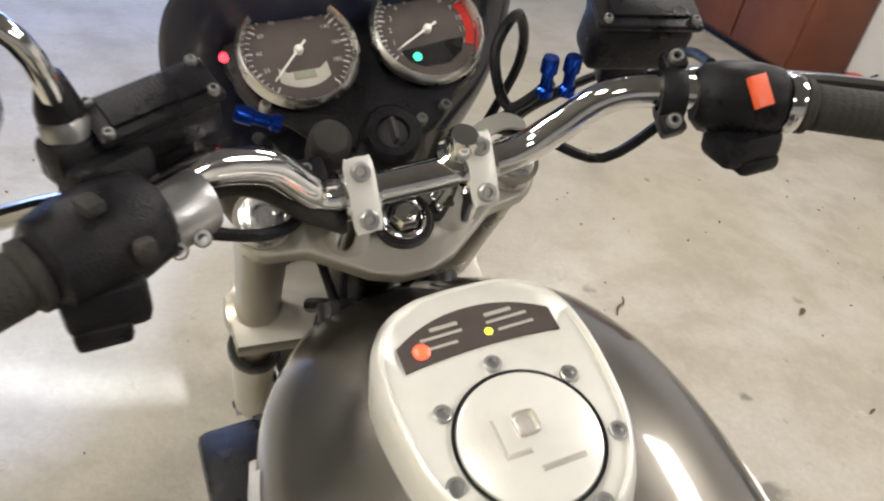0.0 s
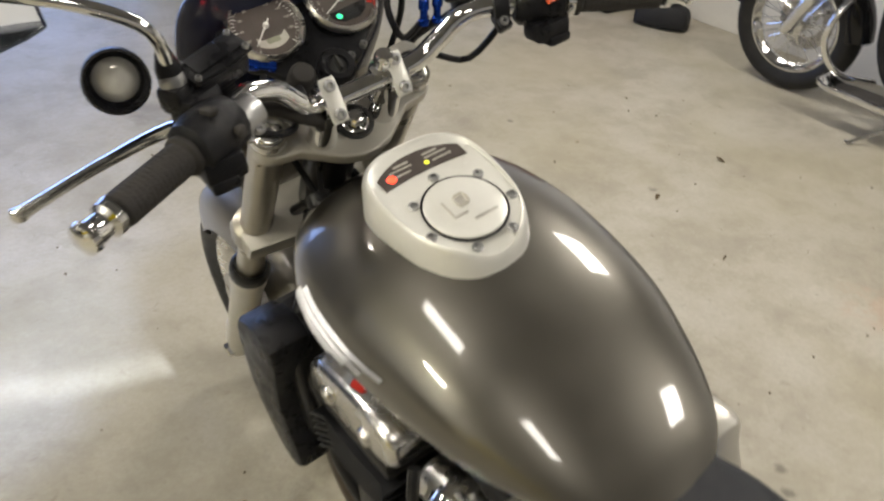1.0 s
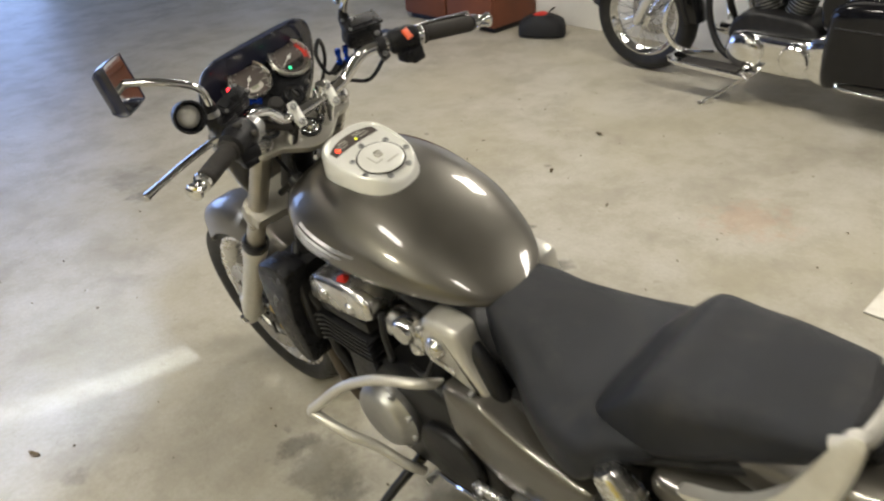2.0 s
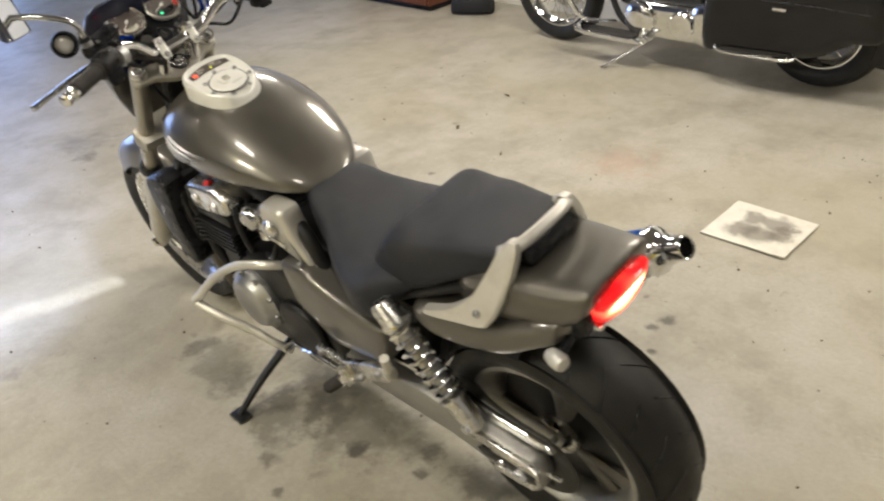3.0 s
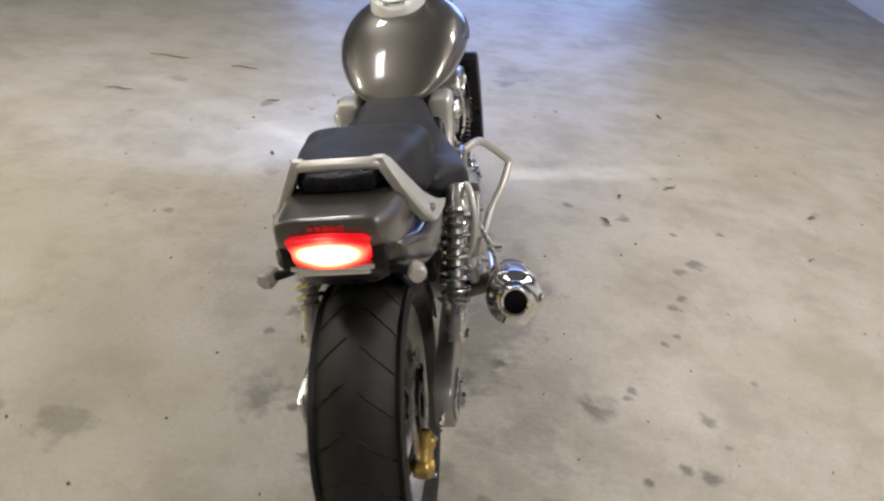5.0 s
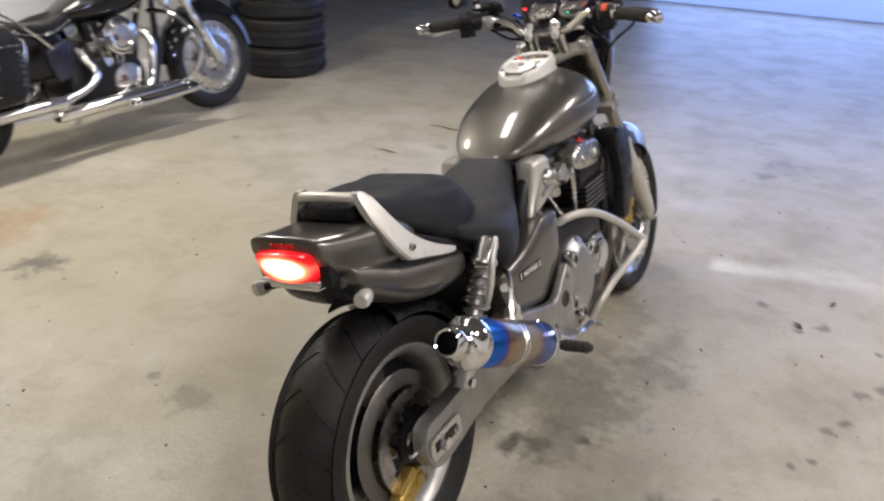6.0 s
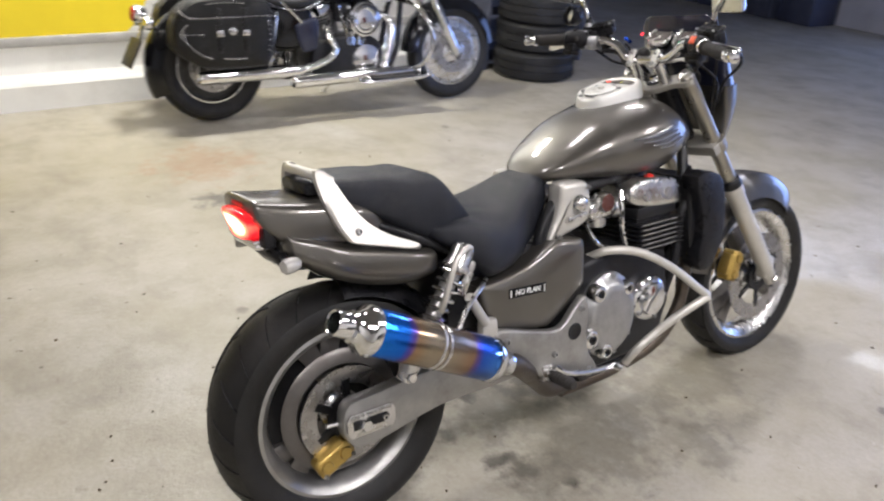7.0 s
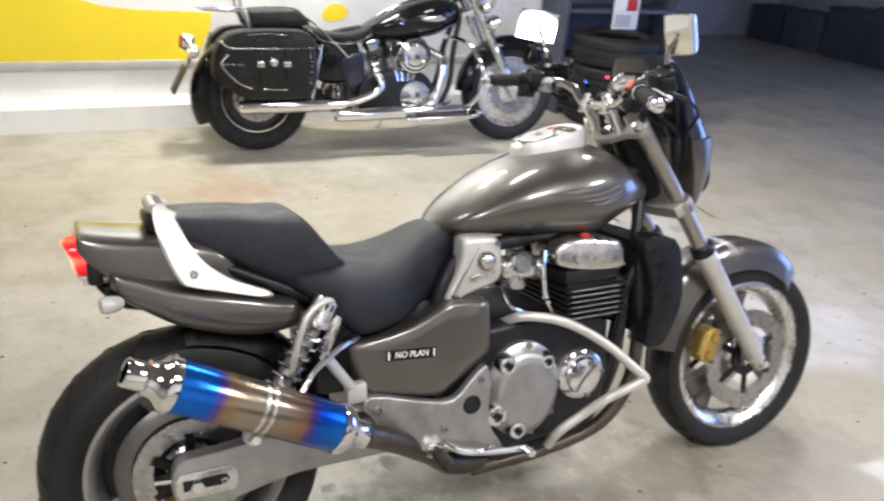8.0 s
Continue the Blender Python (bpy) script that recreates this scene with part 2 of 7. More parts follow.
def concrete_floor():
    """Warm grey worn concrete: clouds, scuffs, pale patches, pits, oil and rust stains where they lie, and shade
    painted under the motorcycle.
    """
    m, nt, b = nodes_of("worn_concrete")
    tc = nt.nodes.new("ShaderNodeTexCoord"); P = tc.outputs["Object"]
    def noise(s, det=6.0, ro=.6, dist=0.0):
        n = add(nt, "ShaderNodeTexNoise", Scale=s, Detail=det, Roughness=ro, Distortion=dist)
        nt.links.new(P, n.inputs["Vector"]); return n.outputs[0]
    patch, big, mid, fine, pits = noise(.9, 3, .5, .6), noise(.7, 4), noise(3.0, 9, .68, .12), noise(60, 4, .7), noise(17, 8, .75, 1.0)
    c = mixed(nt, spread(nt, big, .3, .7), (.355, .328, .262), (.45, .419, .345))
    c = mixed(nt, spread(nt, mid, .47, .72, 0, .75), c, (.515, .495, .445))
    c = mixed(nt, spread(nt, mid, .5, .3, 0, .75), c, (.26, .235, .19))
    c = mixed(nt, spread(nt, fine, .35, .7, 0, .3), c, (.25, .22, .17))
    c = mixed(nt, spread(nt, pits, .60, .70, 0, .55), c, (.2, .17, .125))
    c = mixed(nt, spread(nt, noise(7, 8, .8, 1.5), .62, .72, 0, .55), c, (.63, .61, .56))
    c = mixed(nt, spread(nt, patch, .46, .62, 0, .42), c, (.335, .30, .20))
    warp = add(nt, "ShaderNodeTexNoise", Scale=11.0, Detail=5.0, Roughness=.65); nt.links.new(P, warp.inputs["Vector"])
    sub = nt.nodes.new("ShaderNodeVectorMath"); sub.operation = 'SUBTRACT'; sub.inputs[1].default_value = (.5, .5, .5)
    nt.links.new(warp.outputs[1], sub.inputs[0])
    def floor_patch(x, y, r, col, amount, wob=1.0):
        nonlocal c
        sc = nt.nodes.new("ShaderNodeVectorMath"); sc.operation = 'SCALE'; sc.inputs[3].default_value = r * 3.6 * wob
        nt.links.new(sub.outputs[0], sc.inputs[0])
        ad = nt.nodes.new("ShaderNodeVectorMath"); ad.operation = 'ADD'
        nt.links.new(P, ad.inputs[0]); nt.links.new(sc.outputs[0], ad.inputs[1])
        di = nt.nodes.new("ShaderNodeVectorMath"); di.operation = 'DISTANCE'; di.inputs[1].default_value = (x, y, 0)
        nt.links.new(ad.outputs[0], di.inputs[0])
        c = mixed(nt, spread(nt, di.outputs[1], r * 1.15, r * .5, 0, amount), c, col)
    # oil colour; the wide patches under the motorcycle also paint its contact shade
    oil = (.045, .04, .033)
    for x, y, r, a in STAINS_AND_SHADE:
        floor_patch(x, y, r * (.8 if r < .06 else 1), oil, a * (.95 if r < .1 else .75))
    floor_patch(1.73, .99, .17, (.42, .26, .18), .36); floor_patch(-2.60, .58, .28, (.36, .24, .15), .6)
    floor_patch(-2.1, .47, .11, (.10, .095, .085), .8)
    nt.links.new(c, b.inputs["Base Color"])
    nt.links.new(spread(nt, mid, .3, .7, .5, .36), b.inputs["Roughness"])
    bp = add(nt, "ShaderNodeBump", Strength=.22, Distance=.01); nt.links.new(fine, bp.inputs["Height"])
    nt.links.new(bp.outputs[0], b.inputs["Normal"])
    return m
# x, y, radius, amount: oil spots, plus wide patches painting shade below the motorcycle
STAINS_AND_SHADE = [(-.23, .115, .05, .8), (-.19, .117, .03, .7), (.846, .467, .04, .6), (.733, .257, .033, .75), (.80, .24, .035, .75), (.631, .187, .025, .8), (-.414, .336, .06, .45), (.506, .455, .05, .4),
          (-1.043, 1.282, .035, .55), (-.985, 2.49, .05, .55), (.98, 1.376, .055, .65), (.743, 1.698, .045, .6), (.889, 1.107, .03, .65), (.105, .505, .06, .6), (.05, .478, .05, .75), (.823, .877, .022, .6),
          (.3, 1.07, .12, .5), (-.126, .423, .05, .65), (-.37, .948, .05, .65), (-.239, .57, .05, .8), (.158, .577, .13, .42), (-.201, .78, .1, .7), (-.26, 1.245, .12, .6), (-.265, 1.36, .06, .6),
          (.33, 3.47, .16, .4), (.235, 3.27, .07, .55), (-.15, .65, .2, .6), (.15, .78, .2, .5), (.3, .3, .13, .35), (-.33, .3, .025, .75), (-.48, .62, .025, .65), (-.42, .74, .05, .6), (-.34, .86, .09, .55),
          (-.11, .236, .11, .8), (-.192, .383, .03, .7), (-.255, .92, .07, .7), (-.08, .857, .12, .6), (-.30, 1.10, .07, .6), (.635, .55, .025, .6), (.94, 1.60, .025, .65), (1.141, 1.65, .022, .65),
          (.508, 1.76, .03, .6), (1.65, 1.97, .025, .5), (.195, .054, .03, .45), (.37, .058, .04, .4), (-.891, .13, .07, .4), (-.43, .35, .09, .4), (-.75, 1.715, .05, .35), (-1.5, 2.7, .06, .4),
          (.947, 2.142, .025, .5), (1.577, 2.724, .02, .6), (.882, .362, .02, .5), (1.03, .67, .02, .5), (.52, .452, .06, .4), (.91, 1.30, .03, .5), (.67, 1.61, .035, .6), (.847, 1.05, .03, .55),
          (.775, .82, .025, .6), (-1.087, .169, .03, .5), (.228, .609, .03, .6), (.61, .514, .02, .6), (-2.63, 2.157, .05, .5), (-1.555, 2.192, .02, .6), (.02, 1.0, .2, .5), (.05, 1.35, .22, .4), (-.05, .1, .16, .45)]
CONCRETE = concrete_floor()

# ---- mesh helpers
def linked(name, me, material, parent=None, label="", sharp=40):
    me.materials.append(material)
    me.polygons.foreach_set("use_smooth", [True] * len(me.polygons))
    me.set_sharp_from_angle(angle=radians(sharp))
    o = new(name, me)
    if parent:
        o.parent = parent
    if label:
        tagged(o, label)
    return o

def part(name, bm, material, parent=None, label="", sharp=40, each=False):
    bmesh.ops.recalc_face_normals(bm, faces=bm.faces)
    if each:
        return pieces(name, bm, material, parent, label, sharp)
    me = bpy.data.meshes.new(name); bm.to_mesh(me); bm.free()
    return linked(name, me, material, parent, label, sharp)

def pieces(name, bm, material, parent, label, sharp):
    """Every loose piece of the mesh becomes a part of its own."""
    seen = set(); out = []
    for v0 in list(bm.verts):
        if v0 in seen:
            continue
        todo, isle = [v0], []
        seen.add(v0)
        while todo:
            v = todo.pop(); isle.append(v)
            for e in v.link_edges:
                w = e.other_vert(v)
                if w not in seen:
                    seen.add(w); todo.append(w)
        at = {v: i for i, v in enumerate(isle)}
        fs = {f for v in isle for f in v.link_faces}
        me = bpy.data.meshes.new(name)
        me.from_pydata([v.co for v in isle], [], [[at[v] for v in f.verts] for f in sorted(fs, key=lambda f: min(at[v] for v in f.verts))])
        out.append(linked(name, me, material, parent, label, sharp))
    bm.free()
    return out[0]

def thing(name, label, category, m=None, group="", kind=""):
    o = new(name)
    if m is not None:
        o.matrix_world = m
    return tagged(o, label, category, group, kind)

def aim(c, axis, hint=(1, 0, 0)):
    """A pose at c whose local z points along axis and whose x lies near hint."""
    z = Vector(axis).normalized(); x = Vector(hint) if abs(z.dot(Vector(hint).normalized())) < .98 else Vector((0, 1, 0)); x = (x - z * x.dot(z)).normalized(); y = z.cross(x)
    return Matrix.Translation(c) @ Matrix((x, y, z)).transposed().to_4x4()

def rings(bm, rs, caps=True, closed=True, loop=False):
    vs = [[bm.verts.new(p) for p in r] for r in rs]
    n = len(vs[0])
    pairs = list(zip(vs, vs[1:])) + ([(vs[-1], vs[0])] if loop else [])
    for a, b in pairs:
        for i in range(n if closed else n - 1):
            j = (i + 1) % n
            bm.faces.new((a[i], a[j], b[j], b[i]))
    if caps and closed and not loop:
        bm.faces.new(vs[0][::-1]); bm.faces.new(vs[-1])
    return bm

def lathe(bm, prof, m=Matrix(), seg=40, loop=False, turn=2 * pi, start=0.0):
    """Turns a profile of (radius, height) round local z."""
    full = turn > 6.28
    n = seg if full else seg + 1
    rs = []
    for k in range(n):
        a = start + turn * k / seg
        rs.append([m @ Vector((r * cos(a), r * sin(a), h)) for r, h in prof])
    vs = [[bm.verts.new(p) for p in r] for r in rs]
    np_ = len(prof)
    for k in range(seg if full else n - 1):
        a, b = vs[k], vs[(k + 1) % n]
        for i in range(np_ if loop else np_ - 1):
            j = (i + 1) % np_
            bm.faces.new((a[i], a[j], b[j], b[i]))
    bmesh.ops.remove_doubles(bm, verts=[v for r in vs for v in r], dist=1e-6)
    return bm

def curve_pts(pts, n=6, closed=False):
    """A smooth line through the points."""
    P = [Vector(p) for p in pts]; out = []
    m = len(P)
    for i in range(m if closed else m - 1):
        g = lambda k: P[k % m] if closed else P[max(0, min(m - 1, k))]
        a, b, c, d = g(i - 1), g(i), g(i + 1), g(i + 2)
        for k in range(n):
            t = k / n
            out.append(.5 * ((2 * b) + (c - a) * t + (2 * a - 5 * b + 4 * c - d) * t * t + (3 * b - a - 3 * c + d) * t ** 3))
    if not closed:
        out.append(P[-1])
    return out

def tube(bm, pts, r, seg=10, n=5, caps=True, flat=1.0):
    """A round bar along a smooth line; r is one radius, or one for each point."""
    path = curve_pts(pts, n) if n > 1 else [Vector(p) for p in pts]
    rr = [r] * len(path) if isinstance(r, (int, float)) else [v.x for v in curve_pts([(q, 0, 0) for q in r], n)] if n > 1 else list(r)
    rs = []; up = None
    for i, p in enumerate(path):
        d = (path[min(i + 1, len(path) - 1)] - path[max(i - 1, 0)]).normalized()
        if up is None:
            up = d.orthogonal().normalized()
        up = (up - d * up.dot(d)).normalized(); s = d.cross(up)
        rs.append([p + (up * cos(2 * pi * k / seg) + s * sin(2 * pi * k / seg) * flat) * rr[i] for k in range(seg)])
    return rings(bm, rs, caps)

def box(bm, c, size, bevel=.004, m=None, seg=2):
    g = bmesh.ops.create_cube(bm, size=1)
    q = (m or Matrix()) @ Matrix.Translation(c) @ Matrix.Diagonal((*size, 1))
    for v in g["verts"]:
        v.co = q @ v.co
    if bevel:
        e = list({e for v in g["verts"] for e in v.link_edges})
        bmesh.ops.bevel(bm, geom=e, offset=bevel, segments=seg, affect='EDGES', profile=.5)
    return bm

def plate(bm, outline, x0, x1, bevel=.004, seg=2, m=None, axis='X'):
    """A flat shape of (y, z) points, x0 to x1 thick, with rounded edges; axis Z takes (x, y) points."""
    def at(p, h):
        v = Vector((h, p[0], p[1])) if axis == 'X' else Vector((p[0], p[1], h))
        return m @ v if m else v
    a = [bm.verts.new(at(p, x0)) for p in outline]; b = [bm.verts.new(at(p, x1)) for p in outline]
    f = [bm.faces.new(a[::-1]), bm.faces.new(b)]
    n = len(a)
    for i in range(n):
        f.append(bm.faces.new((a[i], a[(i + 1) % n], b[(i + 1) % n], b[i])))
    bmesh.ops.recalc_face_normals(bm, faces=f)
    if bevel:
        e = list(f[0].edges) + list(f[1].edges)
        bmesh.ops.bevel(bm, geom=e, offset=bevel, segments=seg, affect='EDGES', profile=.5)
    return bm

def smooth2(pts, n=4):
    return [(v.x, v.y) for v in curve_pts([(a, b, 0) for a, b in pts], n, True)]

def hull(bm, stations, n=4, seg=36, etop=2.4, ebot=2.4, caps=True):
    """A body along y from stations (y, half width, top, height of the widest line, bottom)."""
    cols = list(zip(*stations))
    st = []
    S = [curve_pts([(s[0], s[1], s[2]) for s in stations], n), curve_pts([(s[3], s[4], 0) for s in stations], n)]
    for p, q in zip(*S):
        st.append((p.x, max(.002, p.y), p.z, q.x, q.y))
    rs = []
    for y, w, zt, zm, zb in st:
        r = []
        for k in range(seg):
            a = 2 * pi * k / seg; ca, sa = cos(a), sin(a)
            e = etop if sa >= 0 else ebot
            x = w * (1 if ca >= 0 else -1) * abs(ca) ** (2 / e)
            z = zm + ((zt - zm) if sa >= 0 else (zm - zb)) * (1 if sa >= 0 else -1) * abs(sa) ** (2 / e)
            r.append((x, y, z))
        rs.append(r)
    return rings(bm, rs, caps)

def bolts(bm, places, axis, r, h, seg=6, hole=True):
    for c in places:
        m = aim(c, axis)
        prof = [(0, -h * .5), (r, -h * .5), (r, h * .7), (r * .8, h)]
        prof += [(r * .5, h), (r * .48, -h * .3), (0, -h * .3)] if hole else [(0, h)]
        lathe(bm, prof, m, 12 if hole else seg)
    return bm

B = bmesh.new
XAX = Matrix.Rotation(radians(90), 4, 'Y')
def xat(c):
    return Matrix.Translation(c) @ XAX

def arc_fender(bm, c, r, w, a0, a1, drop=.06, n=24, thick=.004):
    vs = []
    for k in range(n + 1):
        a = radians(a0 + (a1 - a0) * k / n); u = Vector((0, cos(a), sin(a)))
        vs.append([bm.verts.new(Vector(c) + u * (r - drop * abs(f) ** 3.5) + Vector((w * f, 0, 0))) for f in (-1, -.92, -.75, -.5, -.25, 0, .25, .5, .75, .92, 1)])
    for a, b in zip(vs, vs[1:]):
        for i in range(len(a) - 1):
            bm.faces.new((a[i], a[i + 1], b[i + 1], b[i]))
    bmesh.ops.recalc_face_normals(bm, faces=bm.faces)
    bmesh.ops.solidify(bm, geom=list(bm.faces), thickness=thick)
    return bm

# ---- the garage
def wall(name, lo, hi, material, label, category="wall"):
    bm = box(B(), [(a + b) / 2 for a, b in zip(lo, hi)], [b - a for a, b in zip(lo, hi)], .006)
    o = part(name, bm, material); return tagged(o, label, category, kind="structure")

def flat_floor():
    bm = B(); bmesh.ops.create_grid(bm, x_segments=40, y_segments=48, size=1)
    for v in bm.verts:
        v.co = Vector((v.co.x * 6.5 - .8, v.co.y * 7.2 + 2.0, 0))
    return tagged(part("floor", bm, CONCRETE), "worn warm-grey concrete garage floor with oil stains and painted shade under the motorcycle", "floor", kind="structure")
flat_floor()
wall("wall_west", (-4.24, -5, 0), (-4.08, 3.3, CEIL), WALLW, "white painted garage wall with scuffs")
wall("wall_west_recess", (-7.3, -5, 0), (-7.14, 9.2, CEIL), DARKWALL, "dark painted wall of a dim side bay")
wall("wall_pillar_return", (-7.14, 3.14, 0), (-4.245, 3.3, CEIL), DARKWALL, "dark painted return wall of the side bay")
wall("wall_east", (3.65, -5, 0), (3.81, 9.2, CEIL), WALLW, "white painted garage wall with grey scuffs")
wall("wall_south", (-7.14, -5.16, 0), (3.65, -5, CEIL), WALLW, "white painted back wall of the garage")
wall("wall_north", (-7.14, 9.04, 0), (-2.3, 9.2, CEIL), DARKWALL, "dim grey end wall of the garage")
wall("wall_north_lintel", (-2.3, 9.04, 2.35), (2.1, 9.2, CEIL), DARKWALL, "dim lintel over the garage doorway")
wall("wall_north_jamb", (2.1, 9.04, 0), (3.65, 9.2, CEIL), DARKWALL, "dim jamb of the garage doorway")
tagged(part("backdrop", box(B(), (-.1, 9.6, 1.2), (6, .05, 3.2), 0), glow("blue_dusk_sky", (.36, .52, 1.0), .9)), "plain blue dusk light outside the doorway", "sky", kind="structure")
tagged(part("ceiling", box(B(), (-1.75, 2.0, CEIL + .08), (11.2, 14.4, .16), .005), CEILM), "dark grey painted concrete garage ceiling, out of view", "ceiling", kind="structure")
def ledge():
    bm = plate(B(), [(-4.08, 0), (-3.86, 0), (-3.86, .15), (-3.875, .165), (-4.08, .17)], -4.99, 3.28, .004)
    for v in bm.verts:
        v.co = Vector((v.co.y, v.co.x, v.co.z))
    tagged(part("wall_kerb", bm, WALLW), "white painted concrete kerb along the wall", "kerb", kind="structure")
    bm = box(B(), (-4.06, -.86, .37), (.05, 8.2, .06), .012)
    tagged(part("wall_band", bm, WALLG), "rough grey render band above the kerb", "trim", kind="structure")
ledge()
panel, slim = None, None
# the added lamp by the west wall gets a matching housing
for tx, ty in TUBES:
    w_ = .64 if tx > 0 else .32
    master = panel if tx > 0 else slim
    if master:
        copy_thing(master, Matrix.Translation((tx, ty, CEIL)))
        continue
    f = thing("ceiling_light", "square white ceiling light panel, switched on" if tx > 0 else "slim white fluorescent ceiling light, switched on", "ceiling light", Matrix.Translation((tx, ty, CEIL)), "ceiling lights")
    part("housing", box(B(), (0, 0, -.03), (w_, .64, .06), .006), WALLW, f, "white sheet-metal housing")
    part("diffuser", box(B(), (0, 0, -.063), (w_ - .06, .58, .025), .008), TUBEGLOW, f, "glowing white diffuser")
    if tx > 0:
        panel = f
    else:
        slim = f

# ---- the big naked motorcycle, on its side stand
bike = thing("motorcycle", "bronze-grey naked motorcycle with black seat, leaning on its side stand", "motorcycle", LEAN)

def tyre_profile(r, w, rim):
    out = [(rim - .012, -w * .62), (rim, -w * .72), (rim + (r - rim) * .3, -w * .95), (rim + (r - rim) * .55, -w), (r - (r - rim) * .27, -w * .93)]
    k = [(r - .055 * (q ** 2.3) * (w / .095), q * w) for q in (-.82, -.65, -.45, -.25, -.08, 0, .08, .25, .45, .65, .82)]
    mirrored = [(a, -h) for a, h in reversed(out)]
    k = [(r - .05 * (abs(h / w) ** 2.3) * (w / .095), h) for _, h in k]
    return out + k + mirrored + [(rim - .012, w * .3), (rim - .012, -w * .3)]

def tread(bm, c, r, w, count, lean_out):
    """Grooves of the tread, as thin dark channels between low rubber bars."""
    for k in range(count):
        a = 2 * pi * k / count
        for s in (-1, 1):
            pts = []
            for q in (.15, .4, .65, .85):
                h = s * q * w; rr = r - .05 * (q ** 2.3) * (w / .095) + .0008
                b = a + s * .03 + q * lean_out
                pts.append((c[0] + h, c[1] + rr * cos(b), c[2] + rr * sin(b)))
            tube(bm, pts, .0018, 4, 2, flat=1.0)
    return bm

def cast_wheel(name, c, r, w, rim, disc_xs, disc_r, label, lip_metal):
    hw = w * .72
    lip = [(rim + .004, -hw), (rim - .008, -hw - .003), (rim - .018, -hw + .004), (rim - .028, -hw * .75), (rim - .04, -hw * .3), (rim - .045, 0)]
    lip = lip + [(a, -h) for a, h in reversed(lip[:-1])] + [(rim + .004, hw * .5), (rim + .004, -hw * .5)]
    wh = part(name, lathe(B(), lip, xat(c), 64, True), lip_metal, bike, label)
    part("tyre", lathe(B(), tyre_profile(r, w, rim), xat(c), 72, True), RUBBER, wh, "worn black rubber tyre")
    bm = B()
    for k in range(3):
        a0 = radians(100) + 2 * pi * k / 3
        for s in (-.17, .17):
            rs = []
            for q in range(6):
                t = q / 5; rr = .045 + (rim - .04 - .045) * t
                ww = .017 + .012 * t * t; th = .022 + .006 * (1 - t)
                a = a0 + s * (.3 + .9 * t)
                u = Vector((0, cos(a), sin(a))); v = Vector((0, -sin(a), cos(a)))
                p = Vector(c) + u * rr
                rs.append([p + Vector((sx * th, 0, 0)) + v * (sy * ww) for sx, sy in ((-.8, -1), (.8, -1), (1, -.6), (1, .6), (.8, 1), (-.8, 1), (-1, .6), (-1, -.6))])
            rings(bm, rs)
    part("spoke", bm, RIM, wh, "broad grey cast spoke", each=True)
    part("hub", lathe(B(), [(0, -.075), (.016, -.075), (.018, -.06), (.035, -.055), (.05, -.04), (.052, .04), (.035, .055), (.018, .06), (.016, .075), (0, .075)], xat(c), 32), POLISHED, wh)
    for dx in disc_xs:
        bm = lathe(B(), [(disc_r * .66, -.0025), (disc_r, -.0025), (disc_r, .0025), (disc_r * .66, .0025)], xat((c[0] + dx, c[1], c[2])), 56, True)
        d = part("brake_disc", bm, DISC, wh, "steel brake disc")
        bm = B()
        for k in range(6):
            a = 2 * pi * k / 6
            m = xat((c[0] + dx, c[1], c[2])) @ Matrix.Rotation(a, 4, 'Z')
            box(bm, (.045 + (disc_r * .7 - .045) / 2, 0, 0), (disc_r * .7 - .03, .02, .006), .002, m)
        lathe(bm, [(.028, -.006), (.052, -.006), (.052, .006), (.028, .006)], xat((c[0] + dx, c[1], c[2])), 28, True)
        part("disc_carrier", bm, BLACKENGINE, wh, "dark disc carrier", each=True)
    bm = B()
    tread(bm, c, r, w, 22, .25)
    tagged(part("tread_pattern", bm, PLASTIC, wh, "dark tread grooves"), kind="stuff")
    return wh

rear = cast_wheel("rear_wheel", (0, 0, .318), .312, .095, .222, [.082], .125, "rear wheel with dull silver lip and grey spokes", CASTAL)
front = cast_wheel("front_wheel", (0, 1.646, .293), .303, .062, .236, [-.066, .066], .155, "front wheel with polished rim lip", POLISHED)
part("wheel_dish", lathe(B(), [(.045, .03), (.10, .012), (.17, .004), (.19, .0), (.19, -.006), (.17, -.004), (.10, -.012), (.045, -.03)], xat((0, 0, .318)), 48, True), BLACKENGINE, rear, "dark wheel centre")
part("inner_ring", lathe(B(), [(.115, .05), (.15, .045), (.16, .05), (.15, .058), (.125, .062)], xat((0, 0, .318)), 48, True), RIM, rear, "grey inner ring")

